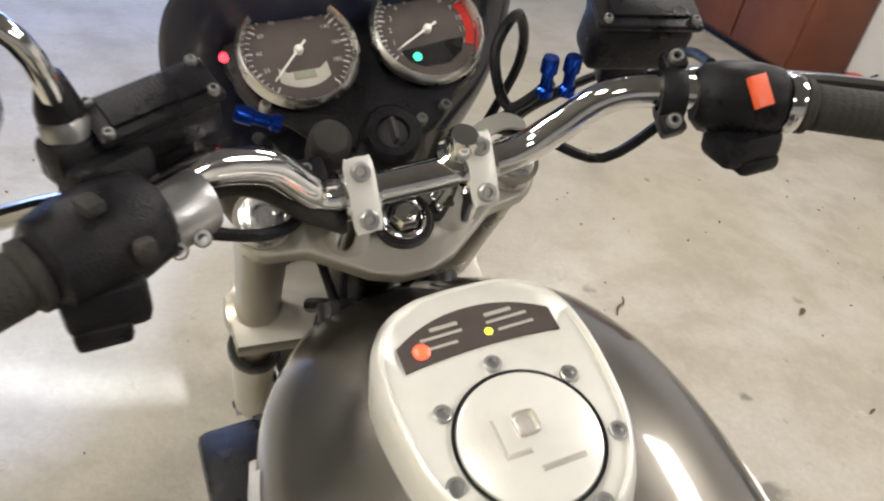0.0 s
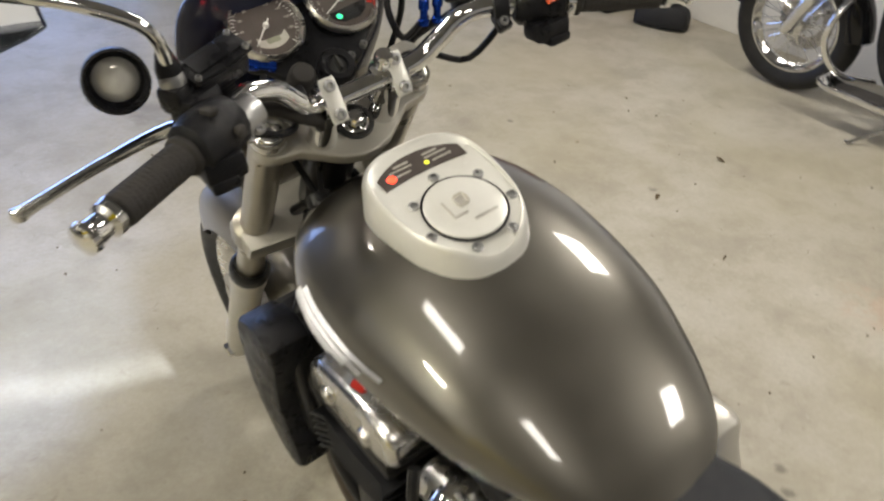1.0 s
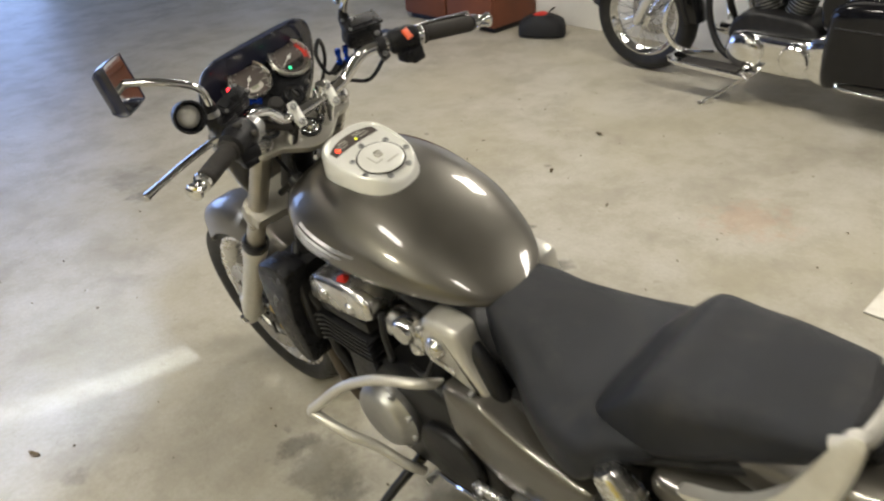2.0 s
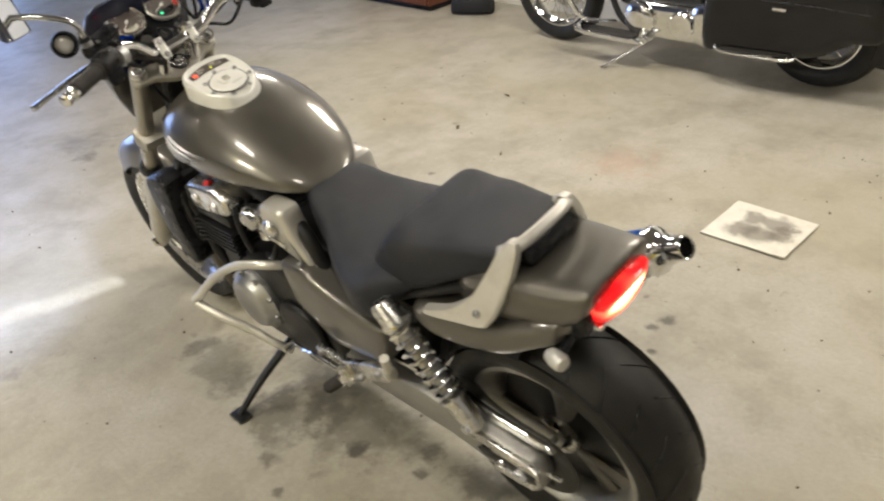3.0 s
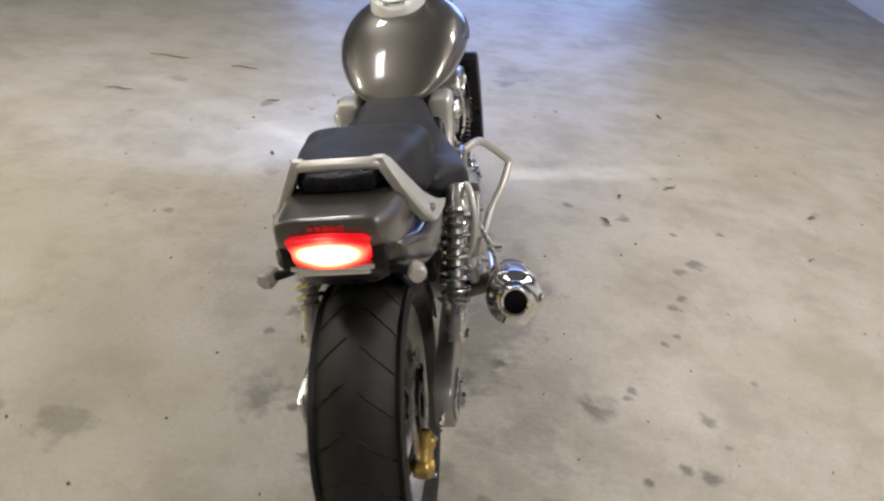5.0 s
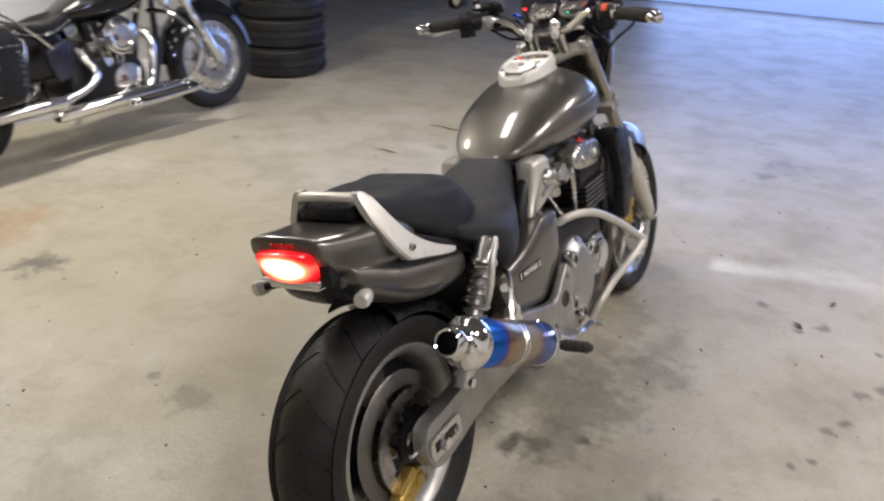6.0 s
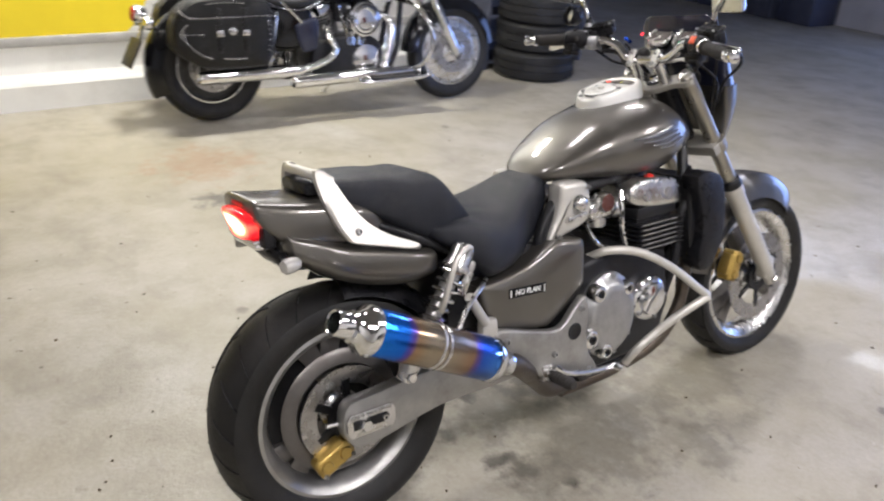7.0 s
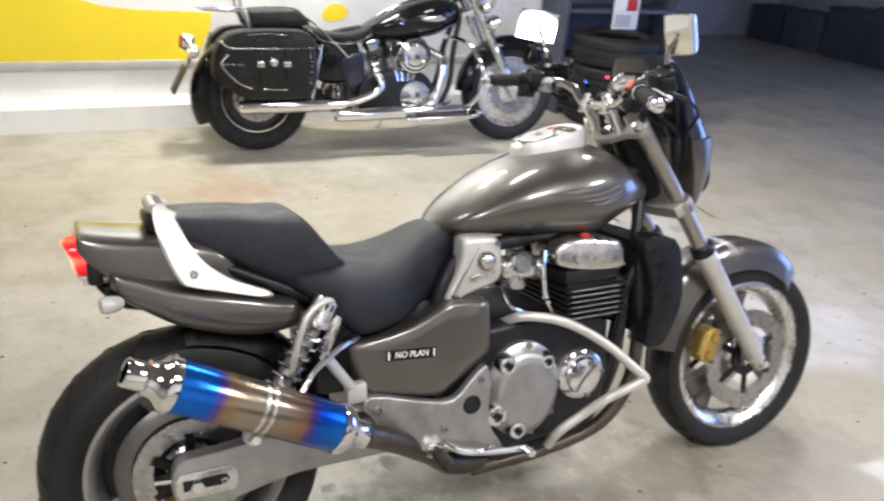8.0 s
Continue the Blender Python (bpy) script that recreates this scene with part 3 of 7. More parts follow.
# swingarm and its ends
bm = B()
for s in (-1, 1):
    plate(bm, smooth2([(-.045, .30), (-.05, .34), (-.03, .385), (.05, .392), (.2, .405), (.4, .40), (.56, .385), (.57, .31), (.42, .30), (.22, .30), (.07, .272), (-.01, .268)], 3), s * .120, s * .162, .006, 2)
box(bm, (0, .47, .35), (.24, .09, .075), .02)
swing = part("swingarm", bm, CASTAL, bike, "silver box-section swingarm")
for s in (-1, 1):
    bm = B()
    plate(bm, [(-.035, .30), (.075, .30), (.085, .315), (.085, .345), (.075, .36), (-.035, .36), (-.045, .345), (-.045, .315)], s * .162, s * .17, .003)
    if s < 0:
        plate(bm, [(-.05, .352), (.135, .366), (.14, .384), (.125, .39), (-.02, .384), (-.05, .37)], s * .160, s * .1735, .003)
        plate(bm, [(-.03, .296), (.075, .288), (.08, .312), (-.025, .316)], s * .160, s * .175, .003)
    ap = part("axle_plate", bm, POLISHED, swing, "polished axle adjuster plate")
    part("axle_slot", plate(B(), [(-.04, .318), (.11, .318), (.125, .332), (.11, .348), (-.04, .348)] if s < 0 else [(-.03, .320), (.06, .320), (.068, .332), (.06, .344), (-.03, .344)], s * .165, s * .1715, .001), BLACKENGINE, ap, "dark axle slot")
    bm = B(); bolts(bm, [(s * .17, 0, .33)], (s, 0, 0), .017, .016, hole=False)
    bolts(bm, [(s * .168, .055, .33)], (s, 0, 0), .008, .008)
    tube(bm, [(s * .14, -.035, .335), (s * .14, -.085, .34)], .006, 8, 1)
    part("axle_nut", bm, CHROME, swing, each=True)
bm = B()
plate(bm, smooth2([(-.06, .40), (-.05, .425), (.1, .432), (.3, .44), (.42, .43), (.42, .405), (.2, .405), (.05, .398)], 2), -.135, -.085, .004)
part("chain_guard", bm, CHROME, swing, "chrome chain guard")
bm = B()
for k in range(46):
    a = k / 46
    if a < .5:
        p = (-.108, -.05 + a * 2 * .60, .418 - .02 * a)
    else:
        p = (-.108, .55 - (a - .5) * 2 * .60, .25 + .0 * a)
    box(bm, p, (.018, .022, .014), .004)
tagged(part("chain", bm, DARKMETAL, swing, "greasy drive chain"), kind="stuff")
part("sprocket", lathe(B(), [(.04, -.112), (.10, -.112), (.105, -.108), (.10, -.104), (.04, -.104)], xat((0, 0, .318)), 44, True), DARKMETAL, rear, "dark rear sprocket")
def caliper(c, w, parent, rot=0.0):
    m = Matrix.Translation(c) @ Matrix.Rotation(rot, 4, 'X')
    bm = box(B(), (0, 0, 0), (w, .055, .105), .012, m, 3)
    box(bm, (0, -.024, 0), (w * .8, .03, .075), .008, m)
    for z in (-.028, .028):
        lathe(bm, [(0, w * .62), (.014, w * .62), (.017, w * .5), (.017, 0)], m @ Matrix.Translation((0, 0, z)) @ XAX, 16)
        lathe(bm, [(.017, 0), (.017, -w * .5), (.014, -w * .62), (0, -w * .62)], m @ Matrix.Translation((0, 0, z)) @ XAX, 16)
    cal = part("brake_caliper", bm, GOLD, parent, "gold anodised brake caliper")
    bm = bolts(B(), [m @ Vector((s * w * .5, .018, z)) for s in (-1, 1) for z in (-.042, .042)], (1, 0, 0), .006, .008)
    part("caliper_bolt", bm, STEEL, cal, each=True)
caliper((.085, -.05, .222), .04, bike, radians(-65))
for s in (-1, 1):
    caliper((s * .082, 1.468, .375), .052, bike, radians(-22))

# fork, clamps, fender
lobes = [(-.102 + .027 * cos(radians(q)), .008 + .027 * sin(radians(q))) for q in range(250, 60, -20)] + [(-.05, .022), (0, .014), (.05, .022)] + [(.102 + .027 * cos(radians(q)), .008 + .027 * sin(radians(q))) for q in range(110, -80, -20)] + [(.079, -.022), (.036, -.052), (.012, -.0605), (-.012, -.0605), (-.036, -.052), (-.079, -.022)]
forks = part("fork", plate(B(), lobes, -.010, .008, .003, 3, aim((0, 1.172, 1.010), (0, -.5, .866)), 'Z'), CLAMPM, bike, "satin silver triple clamp and fork")
bm = plate(B(), [(-.14, -.03), (-.14, .03), (-.06, .05), (.06, .05), (.14, .03), (.14, -.03), (.06, -.04), (-.06, -.04)], -.018, .018, .006, 2, aim((0, 1.306, .805), (0, -.5, .866)), 'Z')
part("lower_clamp", bm, CLAMPM, forks, "silver lower fork clamp")
for s in (-1, 1):
    a, b = Vector((s * .106, 1.168, 1.036)), Vector((s * .116, 1.646, .30))
    d = (b - a).normalized(); L = (b - a).length
    m = aim(a, d)
    part("fork_tube", lathe(B(), [(0, 0), (.0228, 0), (.0228, L * .55), (0, L * .55)], m, 28), FORKM, forks, "champagne upper fork tube")
    part("fork_slider", lathe(B(), [(0, L * .50), (.029, L * .50), (.032, L * .51), (.032, L * .545), (.0285, L * .56), (.0285, L * .93), (.024, L * .96), (.022, L * 1.02), (0, L * 1.03)], m, 28), SILVER, forks, "silver fork slider")
    part("dust_seal", lathe(B(), [(.0265, L * .47), (.031, L * .475), (.034, L * .49), (.034, L * .505), (.028, L * .51)], m, 28), BLACKENGINE, forks, "dark rubber dust seal")
    part("clamp_ring", lathe(B(), [(.0235, L * .285), (.033, L * .29), (.035, L * .30), (.035, L * .325), (.033, L * .335), (.0235, L * .34)], m, 28), FORKM, forks, "brass-toned clamp ring")
    part("fork_cap", lathe(B(), [(.0225, .02), (.0232, .004), (.0225, .001), (.017, -.0005), (.0165, -.004), (.0145, -.005), (.008, -.005), (.0075, -.002), (0, -.002)], m, 28), POLISHED, forks, "polished fork cap")
    box(bm := B(), (s * .105, 1.63, .34), (.05, .05, .08), .014)
    part("axle_lug", bm, SILVER, forks)
    bm = bolts(B(), [(s * .135, 1.646, .30)], (s, 0, 0), .016, .012, hole=False)
    part("axle_bolt", bm, CHROME, forks)
SN = aim((.002, 1.155, 1.0105), (0, -.5, .866))
part("stem_recess", lathe(B(), [(.0255, .0), (.0255, .003), (.0235, .0042), (.0215, .0035), (.0195, .0012), (0, .001)], SN, 36), DARKMETAL, forks, "dark recess round the stem nut")
bm = lathe(B(), [(0, .016), (.0095, .0155), (.0125, .0125), (.0135, .010), (.0135, .002)], SN, 6)
lathe(bm, [(.0185, .001), (.0185, .0045), (.0165, .006), (.0138, .006)], SN, 32)
part("stem_nut", bm, CHROME, forks, "chrome steering stem nut")

def fender():
    bm = B(); rs = []
    c = Vector((0, 1.646, .293))
    def radius(a):
        t = (a - 52) / 114
        return .330 + .062 * min(1, max(0, t * 1.7)) ** .8 - .008 * max(0, t - .7) / .3
    outer = []; n = 30
    for k in range(n + 1):
        a = 50 + 116 * k / n; ra = radius(a); w = .079 - .018 * max(0, (62 - a) / 12) ** 2
        u = Vector((0, cos(radians(a)), sin(radians(a))))
        row = []
        for q in range(13):
            f = -1 + q / 6
            x = w * (abs(f) ** .8) * (1 if f >= 0 else -1)
            row.append(c + u * (ra - .085 * abs(f) ** 4) + Vector((x, 0, 0)))
        outer.append(row)
    vs = [[bm.verts.new(p) for p in r] for r in outer]
    for a, b in zip(vs, vs[1:]):
        for i in range(12):
            bm.faces.new((a[i], a[i + 1], b[i + 1], b[i]))
    bmesh.ops.recalc_face_normals(bm, faces=bm.faces)
    bmesh.ops.solidify(bm, geom=list(bm.faces), thickness=.004)
    part("front_fender", bm, PAINT, bike, "bronze-grey front fender")
fender()

# radiator and shroud
bm = plate(B(), [(1.135, .735), (1.232, .728), (1.256, .56), (1.205, .468), (1.158, .478), (1.14, .6)], -.168, .168, .012, 3)
rad = part("radiator", bm, BLACKENGINE, bike, "black oil cooler and radiator")
bm = B()
for k in range(16):
    z = .49 + k * .0145
    box(bm, (0, 1.234 + .022 * sin(k / 16 * pi), z), (.28, .05, .003), 0)
part("radiator_fin", bm, DARKMETAL, rad, "thin dark cooling fin", each=True)
for s in (-1, 1):
    bm = plate(B(), smooth2([(1.13, .745), (1.235, .738), (1.265, .65), (1.262, .55), (1.21, .455), (1.15, .468), (1.165, .6)], 3), s * .118, s * .186, .010)
    bmesh.ops.translate(bm, verts=bm.verts, vec=(s * .014, 0, 0))
    part("radiator_shroud", bm, PLASTIC, rad, "black plastic side shroud")
# engine
eng = part("engine", plate(B(), [(.60, .50), (.66, .56), (.80, .575), (.93, .57), (1.06, .54), (1.075, .40), (1.05, .29), (.98, .235), (.70, .225), (.60, .29)], -.155, .155, .025, 3), BLACKENGINE, bike, "black four-cylinder engine")
part("oil_pan", plate(B(), [(.70, .235), (.98, .24), (.96, .19), (.88, .165), (.76, .168)], -.10, .10, .015), DARKMETAL, eng, "dark oil pan")
for s in (-1, 1):
    m = Matrix.Translation((s * .15, .795, .396)) @ XAX if s > 0 else Matrix.Translation((s * .15, .93, .405)) @ Matrix.Rotation(radians(-90), 4, 'Y') @ Matrix.Diagonal((.8, .88, 1.1, 1))
    def oval(r, h, sx=1.2, sy=1.0, n=40):
        return [m @ Vector((-r * sx * cos(2 * pi * k / n) if s > 0 else r * sx * cos(2 * pi * k / n), r * sy * sin(2 * pi * k / n), h)) for k in range(n)]
    bm = rings(B(), [oval(.103, 0), oval(.106, .012), oval(.104, .02), oval(.094, .026), oval(.086, .040), oval(.078, .047), oval(.06, .05), oval(.02, .051)])
    cv = part("clutch_cover", bm, STEEL, eng, "dull silver round clutch cover" if s > 0 else "dull silver left engine cover")
    bm = bolts(B(), [m @ Vector((.116 * cos(2 * pi * k / 9 + .2), .097 * sin(2 * pi * k / 9 + .2), .022)) for k in range(9)], (s, 0, 0), .0085, .009)
    part("cover_bolt", bm, STEEL, cv, each=True)
    if s > 0:
        for yy, zz, rr in ((.737, .478, .021), (.706, .352, .024), (.765, .300, .02), (.85, .47, .017)):
            bs = part("cover_boss", lathe(B(), [(rr * 1.25, -.02), (rr * 1.2, .0), (rr * 1.05, .010), (rr * .8, .0125), (rr * .62, .0125), (rr * .55, .006), (0, .006)], xat((.19, yy, zz)), 20), CHROME, cv, "round bolt boss")
            part("boss_bolt", bolts(B(), [(.197, yy, zz)], (1, 0, 0), rr * .42, .007), BLACKENGINE, bs)
    if s < 0:
        part("sprocket_cover", plate(B(), smooth2([(.66, .30), (.65, .40), (.70, .46), (.80, .45), (.83, .38), (.80, .29), (.72, .26)], 3), -.15, -.178, .012, 3), BLACKENGINE, eng, "black sprocket cover")
    m = Matrix.Translation((s * .145, .967 if s > 0 else .74, .405 if s > 0 else .37)) @ Matrix.Rotation(radians(90 * s), 4, 'Y') @ Matrix.Scale(1 if s > 0 else .6, 4)
    bm = lathe(B(), [(.07, 0), (.07, .022), (.064, .03), (.05, .034), (.046, .044), (.03, .048), (0, .049)], m, 36)
    cv = part("pulse_cover", bm, CHROME, eng, "chrome round pulse cover")
    bm = bolts(B(), [m @ Vector((.062 * cos(2 * pi * k / 5 + .3), .062 * sin(2 * pi * k / 5 + .3), .03)) for k in range(5)], (s, 0, 0), .006, .007)
    part("cover_bolt", bm, STEEL, cv, each=True)
    # breather/carburettor cover above the side panel
    bm = plate(B(), smooth2([(.645, .79), (.69, .795), (.735, .785), (.748, .73), (.742, .685), (.70, .665), (.605, .642), (.60, .66), (.622, .70), (.638, .75)], 3), s * .09, s * .153, .016, 3)
    cv = part("air_cover", bm, SILVER, bike, "silver air intake cover")
    bm = lathe(B(), [(0, .016), (.012, .016), (.02, .010), (.024, 0)], Matrix.Translation((s * .156, .70, .735)) @ Matrix.Rotation(radians(90 * s), 4, 'Y'), 20)
    plate(bm, [(.655, .69), (.72, .70), (.72, .712), (.655, .704)], s * .157, s * .164, .002)
    part("cover_cap", bm, POLISHED, cv)
    bm = bolts(B(), [(s * .158, .625, .655), (s * .158, .728, .775)], (s, 0, 0), .006, .007)
    part("cover_bolt", bm, STEEL, cv, each=True)
    # carburettor at the outside
    bm = lathe(B(), [(0, -.055), (.02, -.055), (.026, -.05), (.026, -.005), (.034, 0), (.034, .02), (.03, .026), (.012, .03), (.010, .04), (0, .041)], Matrix.Translation((s * .118, .80, .70)), 24)
    lathe(bm, [(.027, -.06), (.032, -.055), (.032, .055), (.027, .06)], aim((s * .118, .81, .695), (0, 1, -.1)), 20)
    cb = part("carburettor", bm, POLISHED, eng, "silver carburettor body")
    bm = lathe(B(), [(0, .022), (.024, .022), (.03, .012), (.03, 0)], Matrix.Translation((s * .14, .80, .72)) @ Matrix.Rotation(radians(90 * s), 4, 'Y'), 20)
    part("carburettor_cap", bm, CHROME, cb)
    bm = tube(B(), [(s * .15, .86, .74), (s * .165, .85, .70), (s * .16, .86, .63), (s * .14, .90, .57)], .008, 8)
    tube(bm, [(s * .13, .75, .66), (s * .15, .77, .61), (s * .13, .84, .575)], .006, 8)
    part("breather_hose", bm, CHROME if s > 0 else BLACKENGINE, eng, each=True)
    # cylinder head cover
    bm = plate(B(), smooth2([(.90, .747), (.95, .762), (1.05, .752), (1.095, .735), (1.107, .70), (1.10, .668), (1.0, .672), (.912, .69), (.893, .715)], 3), s * .03, s * .162, .014, 3)
    hd = part("head_cover", bm, POLISHED, eng, "polished cylinder head cover")
    bm = B()
    for y in (.955, 1.045):
        lathe(bm, [(0, .008), (.012, .008), (.015, .004), (.015, -.01)], Matrix.Translation((s * .16, y, .712)) @ Matrix.Rotation(radians(90 * s), 4, 'Y'), 20)
    part("head_plug", bm, POLISHED, hd, each=True)
    part("coolant_cap", lathe(B(), [(0, .014), (.012, .013), (.016, .006), (.016, -.01)], Matrix.Translation((s * .135, .99, .752)) @ Matrix.Rotation(radians(40 * s), 4, 'Y'), 18), REDP, hd, "red plastic cap")
bm = B()
for k in range(6):
    z = .552 + k * .0145
    plate(bm, smooth2([(-.165, .935), (-.165, 1.085), (-.15, 1.105), (.15, 1.105), (.165, 1.085), (.165, .935), (.15, .92), (-.15, .92)], 2), z, z + .0065, .0018, 1, None, 'Z')
part("cylinder_fin", bm, BLACKENGINE, eng, "black cooling fin", each=True)
bm = B()
for k in range(6):
    box(bm, (.1655, 1.01, .5553 + k * .0145), (.003, .145, .005), .001)
part("fin_edge", bm, FINM, eng, "bare metal edge of a cooling fin", each=True)
part("cylinder_block", box(box(B(), (0, 1.01, .61), (.29, .15, .15), .01), (0, 1.005, .662), (.318, .165, .035), .008), BLACKENGINE, eng)
bm = B()
for k, x in enumerate((-.12, -.04, .04, .12)):
    tube(bm, [(x, 1.09, .63), (x, 1.15, .60), (x * 1.05, 1.18, .50), (x * 1.05, 1.16, .34), (x * .9, 1.08, .22), (x * .7, .92, .165), (x * .6, .70, .15)], .019, 12)
hp = part("exhaust_header", bm, RUST, bike, "heat-stained exhaust header pipe", each=True)
bm = tube(B(), [(.05, .76, .16), (.09, .64, .19), (.14, .55, .26), (.205, .46, .335), (.262, .385, .395), (.286, .335, .425)], [.03, .03, .026, .026, .027, .027], 16)
part("link_pipe", bm, RUST, hp, "heat-stained link pipe")
# hoses and cables between tank and radiator
bm = B()
for s in (-1, 1):
    tube(bm, [(s * .10, 1.2, .75), (s * .14, 1.17, .70), (s * .14, 1.12, .60), (s * .15, 1.10, .50), (s * .13, 1.06, .36)], .014, 10)
    tube(bm, [(s * .06, 1.27, .84), (s * .05, 1.2, .88), (s * .06, 1.15, .80)], .008, 8)
part("coolant_hose", bm, BLACKENGINE, bike, "black rubber hose", each=True)
part("main_frame", tube(tube(tube(tube(B(), [(.05, 1.2, .90), (.07, 1.05, .78), (.09, .85, .765), (.11, .66, .74), (.12, .58, .62), (.11, .56, .40), (.10, .60, .26)], .019, 12),
     [(-.05, 1.2, .90), (-.07, 1.05, .78), (-.09, .85, .765), (-.11, .66, .74), (-.12, .58, .62), (-.11, .56, .40), (-.10, .60, .26)], .019, 12),
     [(.05, 1.22, .86), (.10, 1.18, .72), (.11, 1.12, .50), (.10, 1.08, .30), (.09, .96, .20), (.09, .62, .22)], .017, 12),
     [(-.05, 1.22, .86), (-.10, 1.18, .72), (-.11, 1.12, .50), (-.10, 1.08, .30), (-.09, .96, .20), (-.09, .62, .22)], .017, 12), BLACKENGINE, bike, "black tubular frame")
part("head_tube", lathe(B(), [(.036, 0), (.036, .2), (.03, .2), (.03, 0)], aim((0, 1.30, .82), (0, -.5, .866)), 24, True), BLACKENGINE, bike)
part("sub_frame", tube(tube(B(), [(.10, .62, .62), (.12, .45, .59), (.12, .3, .68), (.09, .05, .80), (.06, -.08, .82)], .013, 10), [(-.10, .62, .62), (-.12, .45, .59), (-.12, .3, .68), (-.09, .05, .80), (-.06, -.08, .82)], .013, 10), BLACKENGINE, bike)

# tank
bm = hull(B(), [(.612, .03, .810, .802, .795), (.628, .07, .824, .808, .788), (.65, .096, .844, .818, .783), (.685, .120, .870, .830, .779), (.735, .142, .902, .844, .774),
                (.79, .160, .932, .856, .767), (.85, .171, .956, .863, .761), (.93, .179, .978, .868, .755), (1.0, .178, .985, .868, .751), (1.05, .171, .982, .866, .752),
                (1.10, .156, .968, .865, .775), (1.15, .130, .938, .861, .795), (1.20, .096, .900, .852, .812), (1.232, .06, .866, .845, .822), (1.245, .02, .847, .84, .83)], 4, 44, 2.15, 2.2)
bmesh.ops.translate(bm, verts=bm.verts, vec=(.010, 0, 0))
tank_skin = BVHTree.FromBMesh(bm)
tank = part("fuel_tank", bm, PAINT, bike, "bronze-grey metallic fuel tank", 60)
for s in (-1, 1):
    # a winged silver badge
    bm = B()
    def tank_x(y, z):
        return tank_skin.ray_cast(Vector((s * .5, y, z)), Vector((-s, 0, 0)))[0].x
    for k, (ya, yb, z0, h) in enumerate(((.875, 1.04, .886, .0085), (.91, 1.06, .873, .0075), (.945, 1.07, .861, .0065), (.98, 1.075, .850, .0055))):
        rs = []
        for q in range(7):
            t = q / 6; y = ya + (yb - ya) * t; z = z0 + .018 * t - .006 * sin(t * pi); th = .72 * h * (.25 + .75 * min(1, t * 2.2)) * (1 - .4 * t ** 4)
            x = tank_x(y, z)
            rs.append([(x - s * .004, y, z - th), (x + s * .005, y, z - th * .45), (x + s * .005, y, z + th * .45), (x - s * .004, y, z + th)])
        rings(bm, rs)
    part("tank_badge", bm, STEEL, tank, "silver winged tank badge")

# tank console, filler cap and warning lights
SL = .21
def cz(y, h=0.0):
    return 1.004 + SL * (y - .927) + h
half = [(.860, 0), (.862, .017), (.867, .031), (.876, .044), (.890, .0565), (.909, .0665), (.93, .073), (.965, .077), (.995, .077), (1.02, .072), (1.038, .058), (1.048, .038), (1.051, .018)]
loop_pts = [(x, y) for y, x in half] + [(-x, y) for y, x in reversed(half[1:])]
loop_pts = [(v.x, v.y) for v in curve_pts([(a, b, 0) for a, b in loop_pts], 3, True)]
def ring_at(k, h, cy=.928):
    out = []
    for x, y in loop_pts:
        yy = cy + (y - cy) * k
        out.append((x * k, yy, cz(yy, h) - 22.0 * max(0, .89 - yy) ** 2))
    return out
def seat_ring(k, h, cy=.928):
    """The lowest edge, lying on the tank's skin."""
    out = []
    for x, y in loop_pts:
        hit = tank_skin.ray_cast(Vector((x * k, cy + (y - cy) * k, 1.2)), Vector((0, 0, -1)))[0]
        out.append((x * k, cy + (y - cy) * k, hit.z + h if hit else .93))
    return out
bm = rings(B(), [seat_ring(1.03, -.006), ring_at(1.0, -.014), ring_at(.975, -.004), ring_at(.945, 0), ring_at(.92, .0005), ring_at(.895, -.003), ring_at(.5, -.003)])
con = part("tank_console", bm, BRUSHED, bike, "satin silver tank console", 50)
cm = aim((0, .927, cz(.927, -.003)), (0, -SL, 1))
cap = part("filler_cap", lathe(B(), [(0, .005), (.0425, .005), (.0455, .0035), (.0465, 0)], cm, 56), BRUSHED, con, "scratched silver filler cap")
part("cap_groove", lathe(B(), [(.0463, .001), (.0487, .001), (.0487, .0022), (.0463, .0022)], cm, 56, True), BLACKENGINE, con, "dark ring round the cap")
bm = B()
box(bm, (-.02, .004, .0055), (.003, .026, .0012), .0004, cm); box(bm, (-.012, -.009, .0055), (.018, .003, .0012), .0004, cm); box(bm, (.012, -.022, .0055), (.03, .0035, .0014), .0005, cm)
box(bm, (0, .008, .0055), (.016, .016, .001), .004, cm)
part("key_flap", bm, SILVER, cap, "worn key flap")
places = [(0, .98), (.043, .958), (-.043, .958), (.053, .914), (-.053, .914), (.023, .878), (-.023, .878)]
bm = B()
for x, y in places:
    mm = aim((x * 1.04, .927 + (y - .927) * 1.04, cz(.927 + (y - .927) * 1.04, -.003)), (0, -SL, 1))
    lathe(bm, [(.0062, 0), (.0062, .0025), (.005, .0035), (.0032, .0035), (.003, .0008), (0, .0008)], mm, 16)
part("cap_bolt", bm, STEEL, con, "dark steel socket bolt", each=True)
def arc_panel(w, y0, y1, n=14):
    top = [(w * (-1 + 2 * k / n), y1 - .017 * abs(-1 + 2 * k / n) ** 2.2) for k in range(n + 1)]
    bot = [(w * (1 - 2 * k / n), y0 - .004 * abs(1 - 2 * k / n) ** 2) for k in range(n + 1)]
    return top + bot
wm = aim((0, 0, 1.004 - SL * .927), (0, -SL, 1))
sq = sqrt(1 + SL * SL)
win = part("warning_window", plate(B(), [(x, y * sq) for x, y in arc_panel(.056, .996, 1.028)], -.003, -.0012, .0005, 1, wm, 'Z'), GAUGE, con, "smoked warning-light window")
bm = B()
